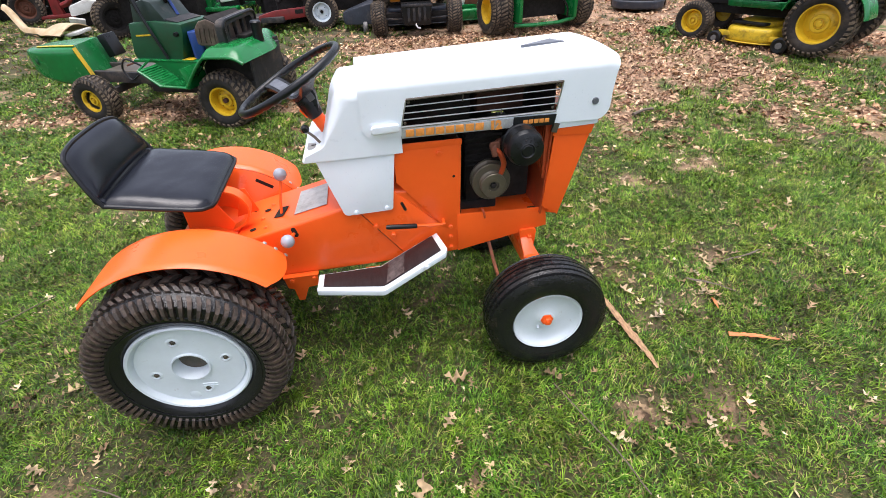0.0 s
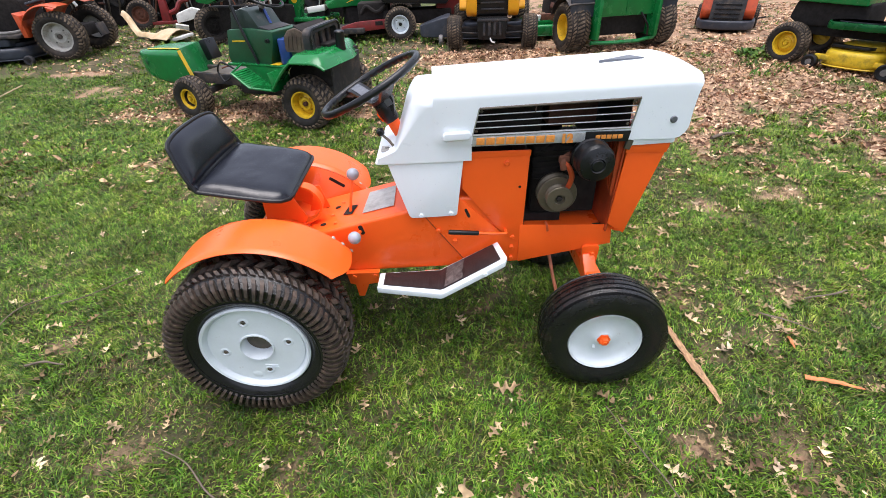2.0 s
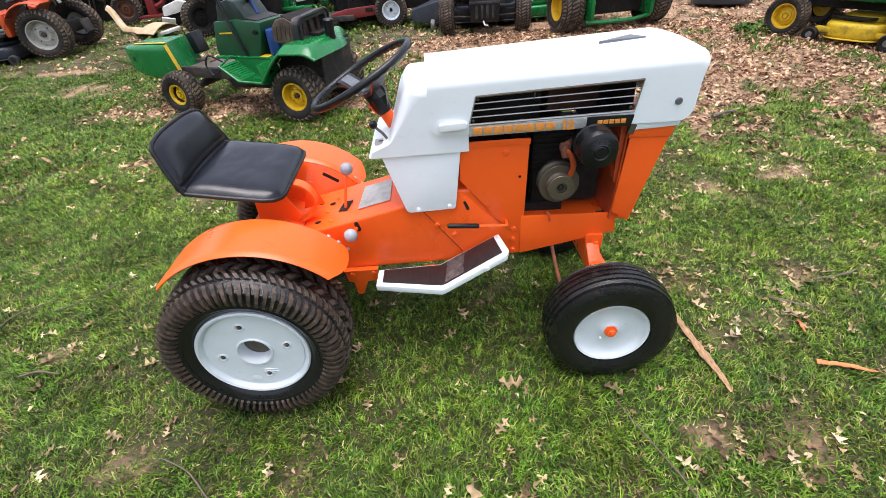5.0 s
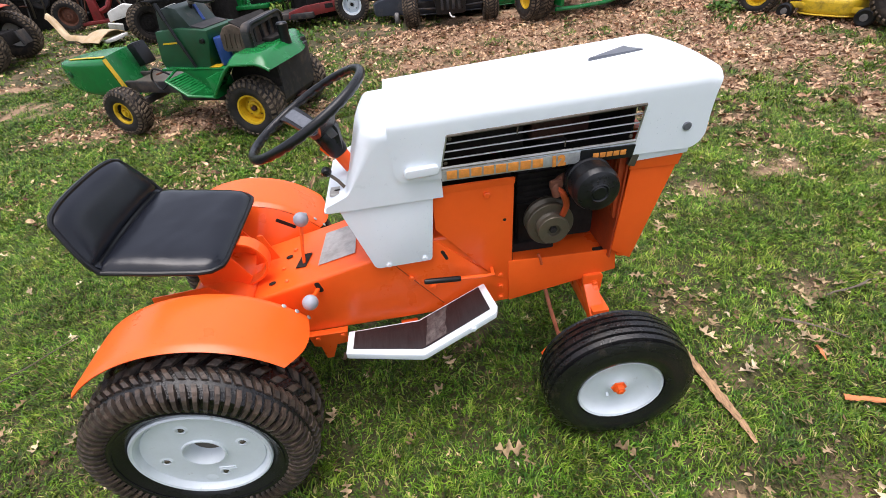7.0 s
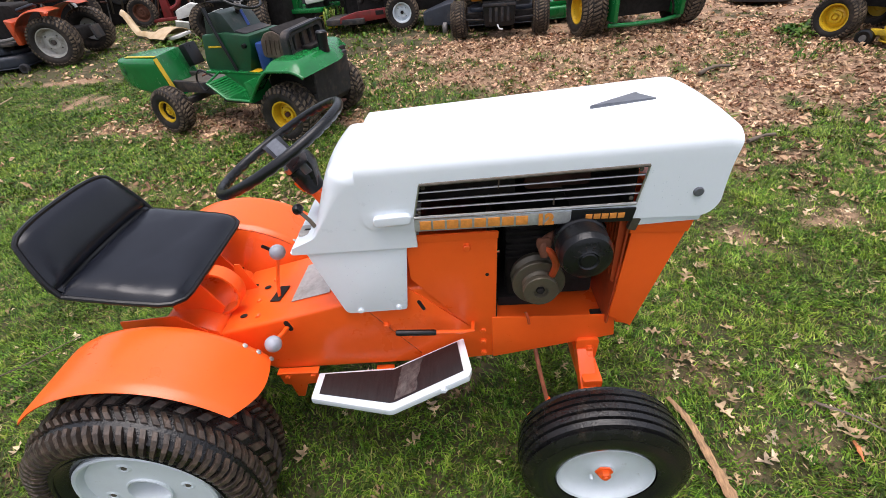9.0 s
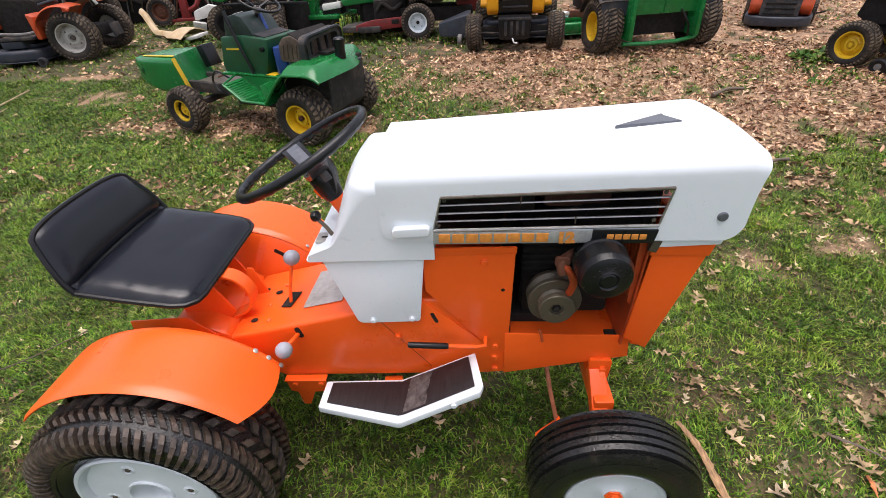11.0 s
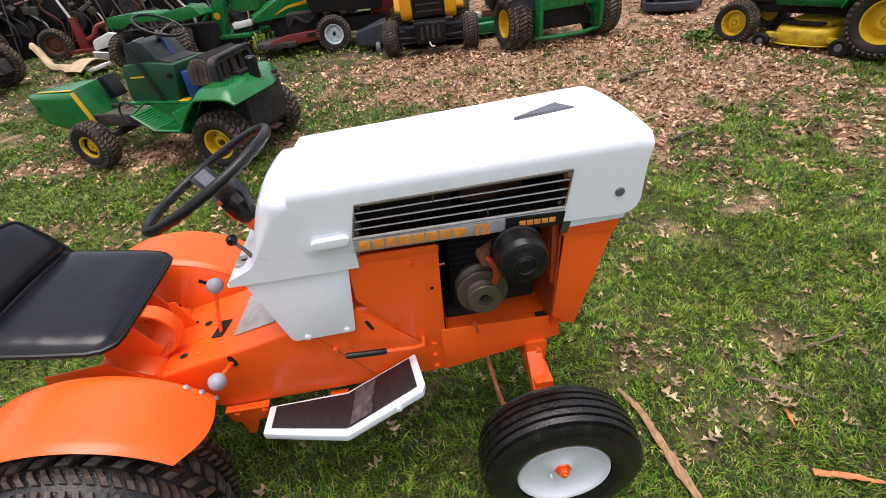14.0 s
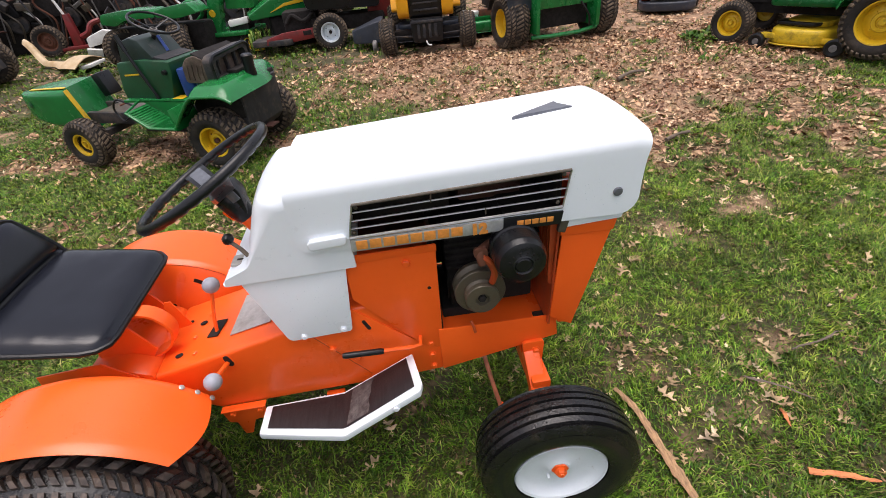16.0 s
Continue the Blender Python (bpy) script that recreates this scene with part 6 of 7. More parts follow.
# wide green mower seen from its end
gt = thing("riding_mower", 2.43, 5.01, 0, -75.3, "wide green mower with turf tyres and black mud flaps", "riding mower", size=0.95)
for sy in (-1, 1):
    small_wheel(gt, 0.1, sy * 0.60, 0.30, 0.29, 0.145, 0.15, YELLOW, sy, n=30)
    part("mud_flap", prism(rounded([(sy * 0.42, 0.42), (sy * 0.72, 0.42), (sy * 0.74, 0.80), (sy * 0.42, 0.80)], 0.03), 0.28, 0.315, "yz", 0.006), NAVY, gt, "black mud flap")
    arched_fender(gt, 0.1, sy * 0.42, sy * 0.76, 0.30, 0.36, GREY_BLACK, a0=-70, a1=40)
    part("side_frame", box((0.1, sy * 0.40, 0.42), (0.7, 0.05, 0.5), 0.015), GREEN, gt)
part("end_panel", prism(rounded([(-0.38, 0.42), (0.38, 0.42), (0.38, 0.95), (-0.38, 0.95)], 0.03), 0.30, 0.36, "yz", 0.012), GREEN, gt, "green end panel")
part("panel_rib", box((0.365, 0.0, 0.68), (0.012, 0.02, 0.5), 0.004), GREEN, gt)
part("guard_bar", tube([(0.36, -0.44, 0.13), (0.38, -0.2, 0.12), (0.38, 0.2, 0.12), (0.36, 0.44, 0.15)], 0.024, 8), GREEN, gt, "green guard bar")
# dark box stands in for the shade under the mower
part("under_shade_box", box((0.0, 0, 0.30), (0.5, 0.74, 0.22), 0.02), INSIDE, gt)
part("chassis", box((-0.5, 0, 0.45), (1.0, 0.6, 0.4), 0.05), GREEN, gt)
part("hose", tube(smooth_path([(0.37, 0.2, 0.45), (0.4, 0.3, 0.3), (0.38, 0.33, 0.18)], 5), 0.012, 6), BLACK, gt)
bucket_seat(gt, -0.5, 0.85, BLACK)
gd = thing("mower_deck", 1.62, 5.86, 0, -80, "loose green mower deck beside the wide mower", "mower deck", size=0.9)
mower_deck(gd, 0, 0, 0.08, 0.7, 0.8, 0.15, GREEN, "green stamped deck shell")
roller(gd, 0.42, -0.2, 0.08, 0.035)
part("deck_bracket", box((0.2, 0.1, 0.32), (0.06, 0.2, 0.1), 0.01), RUST, gd)
part("chute_part", box((0.1, -0.1, 0.33), (0.3, 0.1, 0.05), 0.01, (0, 0, 30)), PALE, gd)

# orange and black mower nose
om = thing("riding_mower", 4.4, 6.12, 0, -117, "orange and dark grey riding mower, front end towards the lawn", "riding mower", size=0.8)
part("bumper", prism(rounded([(0.30, -0.46), (0.52, -0.34), (0.58, 0.0), (0.52, 0.34), (0.30, 0.46), (-0.2, 0.46), (-0.2, -0.46)], 0.08), 0.06, 0.20, "xy", 0.03, 3), NAVY, om, "dark grey front bumper")
part("nose_grille", prism(rounded([(0.10, 0.18), (0.50, 0.18), (0.44, 0.55), (0.1, 0.6)], 0.04), -0.26, 0.26, bevel=0.03), GREY_BLACK, om)
for k in range(4):
    part("grille_slat", box((0.5 - 0.014 * k, 0, 0.24 + 0.07 * k), (0.02, 0.4, 0.02), 0.004), BLACK, om)
for sy in (-1, 1):
    part("head_panel", prism(rounded([(-0.3, 0.22), (0.34, 0.2), (0.46, 0.32), (0.36, 0.64), (-0.3, 0.7)], 0.06), sy * 0.24, sy * 0.42, bevel=0.04, segments=3), MOWER_ORANGE, om, "orange head panel")
    small_wheel(om, -0.25, sy * 0.42, 0.2, 0.195, 0.08, 0.1, GREY_BLACK, sy, n=22)
part("body", box((-0.9, 0, 0.5), (1.3, 0.7, 0.4), 0.08), MOWER_ORANGE, om)
part("side_rod", tube([(-0.1, 0.42, 0.16), (-0.2, 0.62, 0.2)], 0.014, 6), INSIDE, om)

# red and black mower with a pale wheel
rm = thing("riding_mower", -0.13, 6.23, 0, 186, "red and black mower with a white wheel beside dark bodywork", "riding mower", size=0.93)
small_wheel(rm, 0.28, 0.30, 0.252, 0.242, 0.1, 0.13, WHITE_WHEEL, 1, n=24, hub_mat=INSIDE)
small_wheel(rm, 0.28, -0.6, 0.252, 0.242, 0.1, 0.13, WHITE_WHEEL, -1, n=24, hub_mat=INSIDE)
part("frame_beam", prism([(0.40, 0.20), (0.44, 0.33), (0.98, 0.30), (1.22, 0.24), (1.24, 0.16), (0.9, 0.16)], 0.20, 0.26, bevel=0.01), RED, rm, "red frame beam")
part("footplate", prism(rounded([(0.78, -0.3), (1.42, -0.3), (1.46, 0.2), (0.86, 0.34)], 0.06), 0.14, 0.22, "xy", 0.02), GREY_BLACK, rm)
part("beam_slot", box((0.62, 0.262, 0.27), (0.12, 0.006, 0.06), 0.004), INSIDE, rm)
part("engine", box((0.7, -0.1, 0.4), (0.5, 0.4, 0.3), 0.04), INSIDE, rm)
part("air_hose", tube(smooth_path([(0.5, 0.1, 0.5), (0.65, 0.16, 0.42), (0.8, 0.12, 0.5), (0.9, 0.1, 0.4)], 5), 0.03, 8), INSIDE, rm)
part("black_hopper", prism(rounded([(-0.5, 0.5), (-0.5, 1.05), (0.62, 1.05), (0.56, 0.55)], 0.08), -0.5, 0.28, bevel=0.05), BLACK, rm, "black plastic hopper")
part("hopper_label", box((0.34, 0.284, 0.83), (0.17, 0.006, 0.13), 0.002), RED, rm, "small red label")
part("label_bar", box((0.34, 0.288, 0.83), (0.12, 0.004, 0.04), 0.001), PALE, rm)
part("red_body", prism(rounded([(-1.0, 0.3), (-1.0, 0.75), (-0.35, 0.8), (-0.3, 0.35)], 0.06), -0.3, 0.1, bevel=0.03), RED, rm)
part("dark_chassis", box((0.0, -0.1, 0.33), (1.1, 0.5, 0.2), 0.04), INSIDE, rm)
gh = thing("mower_hood", -1.08, 6.71, 0, 200, "green pointed mower hood with a yellow flash", "mower hood", size=0.9)
part("hood_shell", prism(rounded([(-0.5, 0.5), (-0.5, 0.92), (0.0, 0.86), (0.62, 0.56), (0.6, 0.48), (0.2, 0.5)], 0.05), -0.26, 0.26, bevel=0.05, segments=3), GREEN, gh)
part("flash", prism([(-0.4, 0.72), (0.05, 0.66), (0.3, 0.55), (0.05, 0.62), (-0.4, 0.66)], 0.262, 0.268, bevel=0.001), YELLOW, gh)
part("stand_frame", box((-0.1, 0, 0.26), (0.8, 0.4, 0.48), 0.04), INSIDE, gh)

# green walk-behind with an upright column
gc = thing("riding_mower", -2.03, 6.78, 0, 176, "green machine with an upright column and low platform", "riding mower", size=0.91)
part("platform", prism(rounded([(-0.55, -0.35), (0.52, -0.35), (0.57, 0.3), (-0.45, 0.38)], 0.08), 0.295, 0.36, "xy", 0.015), GREEN, gc, "green platform")
# dark block painted as the shade beneath the platform
part("platform_shade_box", prism(rounded([(-0.5, -0.3), (0.46, -0.3), (0.48, 0.25), (-0.4, 0.3)], 0.05), 0.12, 0.295, "xy", 0.02), INSIDE, gc)
part("column", prism([(0.01, 0.355), (-0.2, 1.15), (-0.05, 1.15), (0.26, 0.355)], 0.05, 0.25, bevel=0.012), GREEN, gc, "green upright column")
part("round_mark", lathe([(0, 0.006), (0.05, 0.005), (0.053, 0)], 24, pose(0.06, 0.25, 0.63)), YELLOW, gc)
part("square_mark", box((0.12, 0.252, 0.5), (0.07, 0.004, 0.08), 0.001), PALE, gc)
part("engine_cover", box((-0.29, 0.14, 0.47), (0.32, 0.24, 0.1), 0.03, (4, 6, 10)), PALE, gc, "white engine cover")
part("engine", box((-0.28, 0.08, 0.4), (0.34, 0.28, 0.12), 0.03), INSIDE, gc)
part("green_box", prism(rounded([(-0.58, 0.64), (-0.62, 0.92), (-0.16, 0.95), (-0.12, 0.66)], 0.04), -0.3, 0.1, bevel=0.02), GREEN, gc)
part("yellow_shoe", box((-0.58, 0.34, 0.10), (0.18, 0.1, 0.1), 0.02), YELLOW, gc)
part("rail_loop", tube(smooth_path([(0.42, 0.2, 0.37), (0.38, 0.2, 0.52), (0.25, 0.2, 0.64), (0.28, 0.2, 0.78), (0.42, 0.2, 0.82), (0.52, 0.2, 0.78)], 6), 0.03, 8), GREEN, gc)
small_wheel(gc, -0.4, 0.25, 0.16, 0.155, 0.06, 0.08, YELLOW, 1, n=20)
small_wheel(gc, 0.98, 0.15, 0.30, 0.29, 0.14, 0.15, YELLOW, 1, n=24)

# stripped green tractor
gs = thing("lawn_tractor", -2.94, 6.67, 0, 172, "faded green tractor stripped down to fenders and frame", "lawn tractor", size=0.917)
small_wheel(gs, 0.50, 0.36, 0.30, 0.29, 0.1, 0.16, INSIDE, 1, steer=58, n=24)
small_wheel(gs, -0.52, 0.42, 0.30, 0.285, 0.15, 0.13, YELLOW, 1, steer=-64, n=24)
part("fender", prism(rounded([(-0.3, 0.71), (-0.25, 0.82), (0.15, 0.84), (0.56, 0.815), (0.61, 0.68), (0.38, 0.64), (0.2, 0.71)], 0.04), 0.1, 0.5, bevel=0.025), GREEN, gs, "faded green fender")
part("rear_fender", prism(rounded([(-0.98, 0.72), (-0.86, 0.86), (-0.5, 0.83), (-0.3, 0.79), (-0.3, 0.71), (-0.64, 0.67)], 0.04), 0.1, 0.5, bevel=0.025), GREEN, gs)
part("dark_frame", box((-0.1, 0.1, 0.38), (1.6, 0.4, 0.4), 0.05), INSIDE, gs)

# orange tractor with pale wheels
ot = thing("lawn_tractor", -5.32, 5.86, 0, 192.5, "orange lawn tractor with grey wheels and a dark mower deck", "lawn tractor")
for sy in (-1, 1):
    small_wheel(ot, 0.0, 0.42 if sy > 0 else -0.6, 0.325, 0.31, 0.13, 0.185, RIM_GREY, sy, n=28, hub_mat=GREY_BLACK)
    small_wheel(ot, 1.48, sy * 0.42, 0.22, 0.21, 0.09, 0.12, RIM_GREY, sy, n=26, hub_mat=GREY_BLACK)
    arched_fender(ot, 0.0, sy * 0.24, sy * 0.58, 0.325, 0.42, MOWER_ORANGE, a0=-24, a1=72)
    part("step", prism(rounded([(0.44, sy * 0.2), (0.98, sy * 0.2), (0.96, sy * 0.54), (0.46, sy * 0.56)], 0.06), 0.34, 0.38, "xy", 0.012), GREY_BLACK, ot)
    part("fender_front", prism([(0.34, 0.34), (0.40, 0.34), (0.42, 0.66), (0.34, 0.62)], sy * 0.26, sy * 0.57, bevel=0.015), MOWER_ORANGE, ot)
part("hood", prism(rounded([(1.02, 0.46), (0.98, 0.92), (1.7, 0.86), (1.8, 0.46)], [0.02, 0.06, 0.12, 0.05]), -0.3, 0.3, bevel=0.05, segments=3), MOWER_ORANGE, ot)
# dark box for the black parts and shade between hood and fender
part("engine_side", prism(rounded([(0.42, 0.4), (0.44, 0.8), (0.98, 0.84), (1.02, 0.4)], 0.04), -0.24, 0.24, bevel=0.02), INSIDE, ot, "dark box filling the open engine side")
part("step_rail", tube(smooth_path([(0.42, 0.46, 0.43), (0.6, 0.5, 0.41), (0.9, 0.5, 0.43), (0.98, 0.44, 0.48)], 5), 0.022, 8), WORN_GREY, ot)
part("chassis", box((0.7, 0, 0.36), (1.9, 0.4, 0.16), 0.03), INSIDE, ot)
part("rear_hitch_plate", prism([(-0.37, 0.26), (-0.34, 0.43), (-0.325, 0.43), (-0.355, 0.26)], -0.22, 0.06, bevel=0.004), GREY_BLACK, ot, "thin bent rear plate")
dd = mower_deck(ot, 0.80, 0.08, 0.07, 0.72, 1.08, 0.15, NAVY, "dark blue-grey mower deck")
part("belt_cover", prism(rounded([(0.62, 0.28), (1.0, 0.28), (0.96, 0.52), (0.66, 0.52)], 0.05), 0.24, 0.33, "xy", 0.03), NAVY, dd)
roller(ot, 0.42, 0.66, 0.065, 0.03, mat=GREY_BLACK)
roller(ot, 1.22, 0.66, 0.065, 0.03, mat=GREY_BLACK)
part("yellow_light", lathe([(0, 0.02), (0.04, 0.015), (0.045, 0)], 16, pose(1.3, 0.305, 0.5)), YELLOW, ot)
bucket_seat(ot, 0.0, 0.78, BLACK)
part("rag", box((0.14, 0.42, 0.765), (0.22, 0.18, 0.03), 0.012, (10, 12, 20)), NAVY, ot)

# scrap heap: rusty implement, loose tyre and broken plastic bodywork
im = thing("tiller", -5.79, 8.73, 0, 10, "red rusty implement with a tilted handle and a worn tyre", "tiller", size=0.93)
small_wheel(im, -0.22, -0.15, 0.295, 0.285, 0.09, 0.165, RUST, -1, n=20, hub_mat=RUST)
part("red_post", prism([(0.14, 0.1), (0.20, 0.72), (0.30, 0.72), (0.34, 0.1)], -0.12, 0.0, bevel=0.012), RED, im, "red painted post")
part("red_foot", box((0.25, -0.1, 0.12), (0.6, 0.2, 0.06), 0.012, (0, 0, 8)), RED, im)
part("red_arm", tube(smooth_path([(0.36, -0.1, 0.3), (0.52, -0.14, 0.36), (0.62, -0.1, 0.5), (0.8, -0.05, 0.55)], 5), 0.05, 8), RED, im)
part("handle", tube([(0.22, -0.06, 0.7), (0.12, -0.02, 1.05), (0.05, 0, 1.35)], 0.025, 8), PALE, im)
part("handle", tube([(-0.25, 0.0, 0.5), (-0.4, 0.0, 0.95), (-0.48, 0, 1.25)], 0.018, 8), GREY_BLACK, im)
cr = thing("plastic_fender", -4.69, 6.99, 0, -30.6, "yellowed cream plastic fender lying on the grass", "body panel", size=0.92)


def cream_fn(u, v):
    x = -1.2 + 1.95 * u
    wd = 0.06 + 0.24 * step(0.35, 0.8, u)
    y = (v - 0.5) * 2 * wd - 0.05 * u
    z = 0.05 + 0.36 * step(0.24, 0.0, u) ** 1.5 + 0.07 * math.cos((v - 0.5) * math.pi) * (1 + 0.9 * step(0.5, 0.8, u)) + 0.05 * step(0.5, 0.85, u)
    return (x, y, z)


part("panel", thicken(grid(cream_fn, 26, 8), 0.012), CREAM, cr, "", 60)
part("broken_edge", box((0.76, -0.06, 0.12), (0.28, 0.3, 0.05), 0.015, (6, -8, 12)), PALE, cr)
wp = thing("plastic_cover", -4.71, 8.02, 0.0, 24, "broken white plastic cover leaning on the scrap", "body panel", size=0.92)
part("shell", prism(rounded([(-0.22, 0.2), (-0.2, 0.36), (0.1, 0.46), (0.3, 0.4), (0.22, 0.3), (0.05, 0.24)], 0.03), -0.16, 0.06, bevel=0.025), PALE, wp)
part("flap", box((-0.16, -0.16, 0.1), (0.24, 0.05, 0.16), 0.012, (24, 14, 8)), PALE, wp)
part("prop", box((0.0, 0.05, 0.12), (0.34, 0.12, 0.24), 0.02), INSIDE, wp)
# filler engines in near-black, added to keep the heap dark
for k, (x, y, yaw, s) in enumerate(((-6.84, 9.72, 20, 1.1), (-3.52, 8.57, -10, 1.05), (-2.09, 8.39, 8, 1.0), (-7.33, 7.74, 40, 1.1), (-0.78, 8.39, 0, 0.95), (0.96, 8.23, -6, 0.85), (-4.71, 9.76, 15, 1.3), (-7.44, 9.5, 10, 1.2), (-7.95, 8.63, -20, 1.4), (-2.76, 9.11, 5, 1.3), (-5.78, 9.97, -10, 1.1), (2.54, 8.36, 4, 0.95), (-9.03, 7.47, 30, 1.3))):
    eng = thing("scrap_engine", x, y, 0, yaw, "near-black scrap engine and frame filling the heap", "scrap", "scrap heap")
    part("block", box((0, 0, 0.42 * s), (0.9 * s, 0.6, 0.84 * s), 0.06, (0, 5, 0)), INSIDE, eng)
    part("shroud", prism(rounded([(-0.5 * s, 0.5 * s), (-0.3 * s, 1.0 * s), (0.4 * s, 0.95 * s), (0.55 * s, 0.55 * s)], 0.08), -0.38, 0.2, bevel=0.04), BLACK if k % 2 else INSIDE, eng)
    for j in range(4):
        a = random.uniform(-0.5, 0.5)
        part("pipe", tube(smooth_path([(a, -0.36, 0.2 * s), (a + 0.1, -0.46, 0.5 * s), (a - 0.12, -0.42, 0.8 * s), (a + random.uniform(-0.3, 0.3), -0.38, 1.1 * s)], 5), random.uniform(0.012, 0.03), 7), (RUST, STEEL, INSIDE, PALE)[j], eng)
    for j in range(7):
        cx, cz = random.uniform(-0.55, 0.55), random.uniform(0.15, 1.0) * s
        part("bracket", box((cx, -0.42 - 0.1 * random.random(), cz), (random.uniform(0.06, 0.3), random.uniform(0.04, 0.14), random.uniform(0.02, 0.14)), 0.008, (random.uniform(-30, 30), random.uniform(-50, 50), random.uniform(-30, 30))), (GREY_BLACK, OILY, DULL_RUST, WORN_GREY, INSIDE, STEEL, BLACK)[j], eng)
    for j in range(3):
        a, c_ = random.uniform(-0.6, 0.6), random.uniform(-0.5, 0.5)
        part("rod", tube([(a, -0.5, 0.1), (a + c_, -0.55, 1.15 * s)], 0.013, 6), (WORN_GREY, RUST, GREY_BLACK)[j], eng)
    part("flywheel", lathe([(0, -0.05), (0.05, -0.05), (0.06, -0.02), (0.16, -0.02), (0.18, 0.0), (0.18, 0.05)], 24, pose(-0.2, -0.4, 0.5 * s)), GREY_BLACK, eng)
bt = thing("leaning_tyre", -7.18, 8.4, 0, 35, "large worn tractor tyre leaning on the scrap heap", "tyre", size=0.92)
tyre_ob = turf_tyre(bt, 0.42, 0.13, 0.22, OLD_TREAD, 30)
tyre_ob.matrix_local = pose(0, 0, 0.43, -12, 0, 0)


# ---- grass, leaves and twigs ----
def mesh_of(name, verts, tris, mat):
    verts = np.array(verts, dtype=float)
    verts[:, 2] += lift_of(verts[:, 0], verts[:, 1])
    me = bpy.data.meshes.new(name)
    me.vertices.add(len(verts))
    me.vertices.foreach_set("co", verts.astype(np.float32).ravel())
    me.loops.add(len(tris) * 3)
    me.loops.foreach_set("vertex_index", tris.astype(np.int32).ravel())
    me.polygons.add(len(tris))
    me.polygons.foreach_set("loop_start", np.arange(0, len(tris) * 3, 3, dtype=np.int32))
    me.polygons.foreach_set("use_smooth", np.ones(len(tris), dtype=bool))
    me.materials.append(mat)
    me.update()
    me.validate()
    return me


rng = np.random.default_rng(7)


def under_machine(xs, ys):
    """1 where tyres stand, so that no blade pierces them."""
    bad = np.zeros(len(xs), bool)
    for px, py, rx, ry in ((-0.02, -0.44, 0.13, 0.10), (0.0, 0.26, 0.13, 0.11), (1.07, -0.34, 0.09, 0.07), (1.02, 0.33, 0.09, 0.07)):
        bad |= ((xs - px) / rx) ** 2 + ((ys - py) / ry) ** 2 < 1
    return bad


def blades(name, x0, x1, y0, y1, per_m2, length, width, mat, skip=None, power=1.0, lean=(0.5, 1.25), floor=0.0):
    """Tapered bent blades, in tufts, as thick as the turf grows."""
    n = int((x1 - x0) * (y1 - y0) * per_m2)
    tufts = max(1, n // 7)
    tx, ty = rng.uniform(x0, x1, tufts), rng.uniform(y0, y1, tufts)
    keep = rng.random(tufts) < np.maximum(turf_of(tx, ty) ** power, floor)
    if skip is not None:
        keep &= ~((tx > skip[0]) & (tx < skip[1]) & (ty > skip[2]) & (ty < skip[3]))
    tx, ty = tx[keep], ty[keep]
    k = 7
    bx = np.repeat(tx, k) + rng.normal(0, 0.016, len(tx) * k)
    by = np.repeat(ty, k) + rng.normal(0, 0.016, len(tx) * k)
    ok = ~under_machine(bx, by)
    bx, by = bx[ok], by[ok]
    m = len(bx)
    size = np.repeat(rng.uniform(0.65, 1.25, len(tx)), k)[ok]
    ln = rng.uniform(*length, m) * size * (0.75 + 0.35 * turf_of(bx, by))
    wd = rng.uniform(*width, m)
    comb = np.repeat(np.array([2.6 * math.pi * noise.noise((x * 2.3, y * 2.3, 12.5)) for x, y in zip(tx, ty)]) + rng.normal(0, 0.9, len(tx)), k)[ok]
    az = comb + rng.normal(0, 1.1, m)
    le = rng.uniform(*lean, m)
    dx, dy = np.cos(az), np.sin(az)
    sx, sy = -dy, dx
    v = np.zeros((m, 5, 3))
    z0 = -0.004
    for row, (f, w) in enumerate(((0.0, 1.0), (0.55, 0.85))):
        h = ln * f * np.cos(le * 0.6)
        o = ln * f * np.sin(le * 0.6)
        for s in (0, 1):
            sg = -0.5 if s == 0 else 0.5
            v[:, row * 2 + s, 0] = bx + dx * o + sx * wd * w * sg
            v[:, row * 2 + s, 1] = by + dy * o + sy * wd * w * sg
            v[:, row * 2 + s, 2] = z0 + h
    h = ln * 0.55 * np.cos(le * 0.6) + ln * 0.45 * np.cos(le * 1.35)
    o = ln * 0.55 * np.sin(le * 0.6) + ln * 0.45 * np.sin(le * 1.35)
    v[:, 4, 0], v[:, 4, 1], v[:, 4, 2] = bx + dx * o, by + dy * o, np.maximum(z0 + h, 0.004)
    base = (np.arange(m) * 5)[:, None, None]
    t = np.array([[0, 1, 3], [0, 3, 2], [2, 3, 4]])[None] + base
    return mesh_of(name, v.reshape(-1, 3), t.reshape(-1, 3), mat)


NEAR = (-2.2, 3.3, -1.02, 1.7)
MID = (-6.6, 5.2, -1.02, 4.4)
tagged(new("grass", blades("grass", *NEAR, 26500, (0.018, 0.046), (0.0025, 0.0045), GRASS, floor=0.03, lean=(0.6, 1.6))), "short wet lawn grass growing in uneven tufts", "grass", kind="stuff")
tagged(new("grass", blades("grass", *MID, 4700, (0.026, 0.055), (0.005, 0.0085), GRASS, skip=NEAR, floor=0.02, lean=(0.55, 1.4))), "short lawn grass thinning towards bare soil", "grass", kind="stuff")
tagged(new("grass", blades("grass", -11, 7, 4.4, 10.5, 900, (0.03, 0.065), (0.006, 0.011), GRASS, floor=0.03)), "rough grass round the old machines", "grass", kind="stuff")
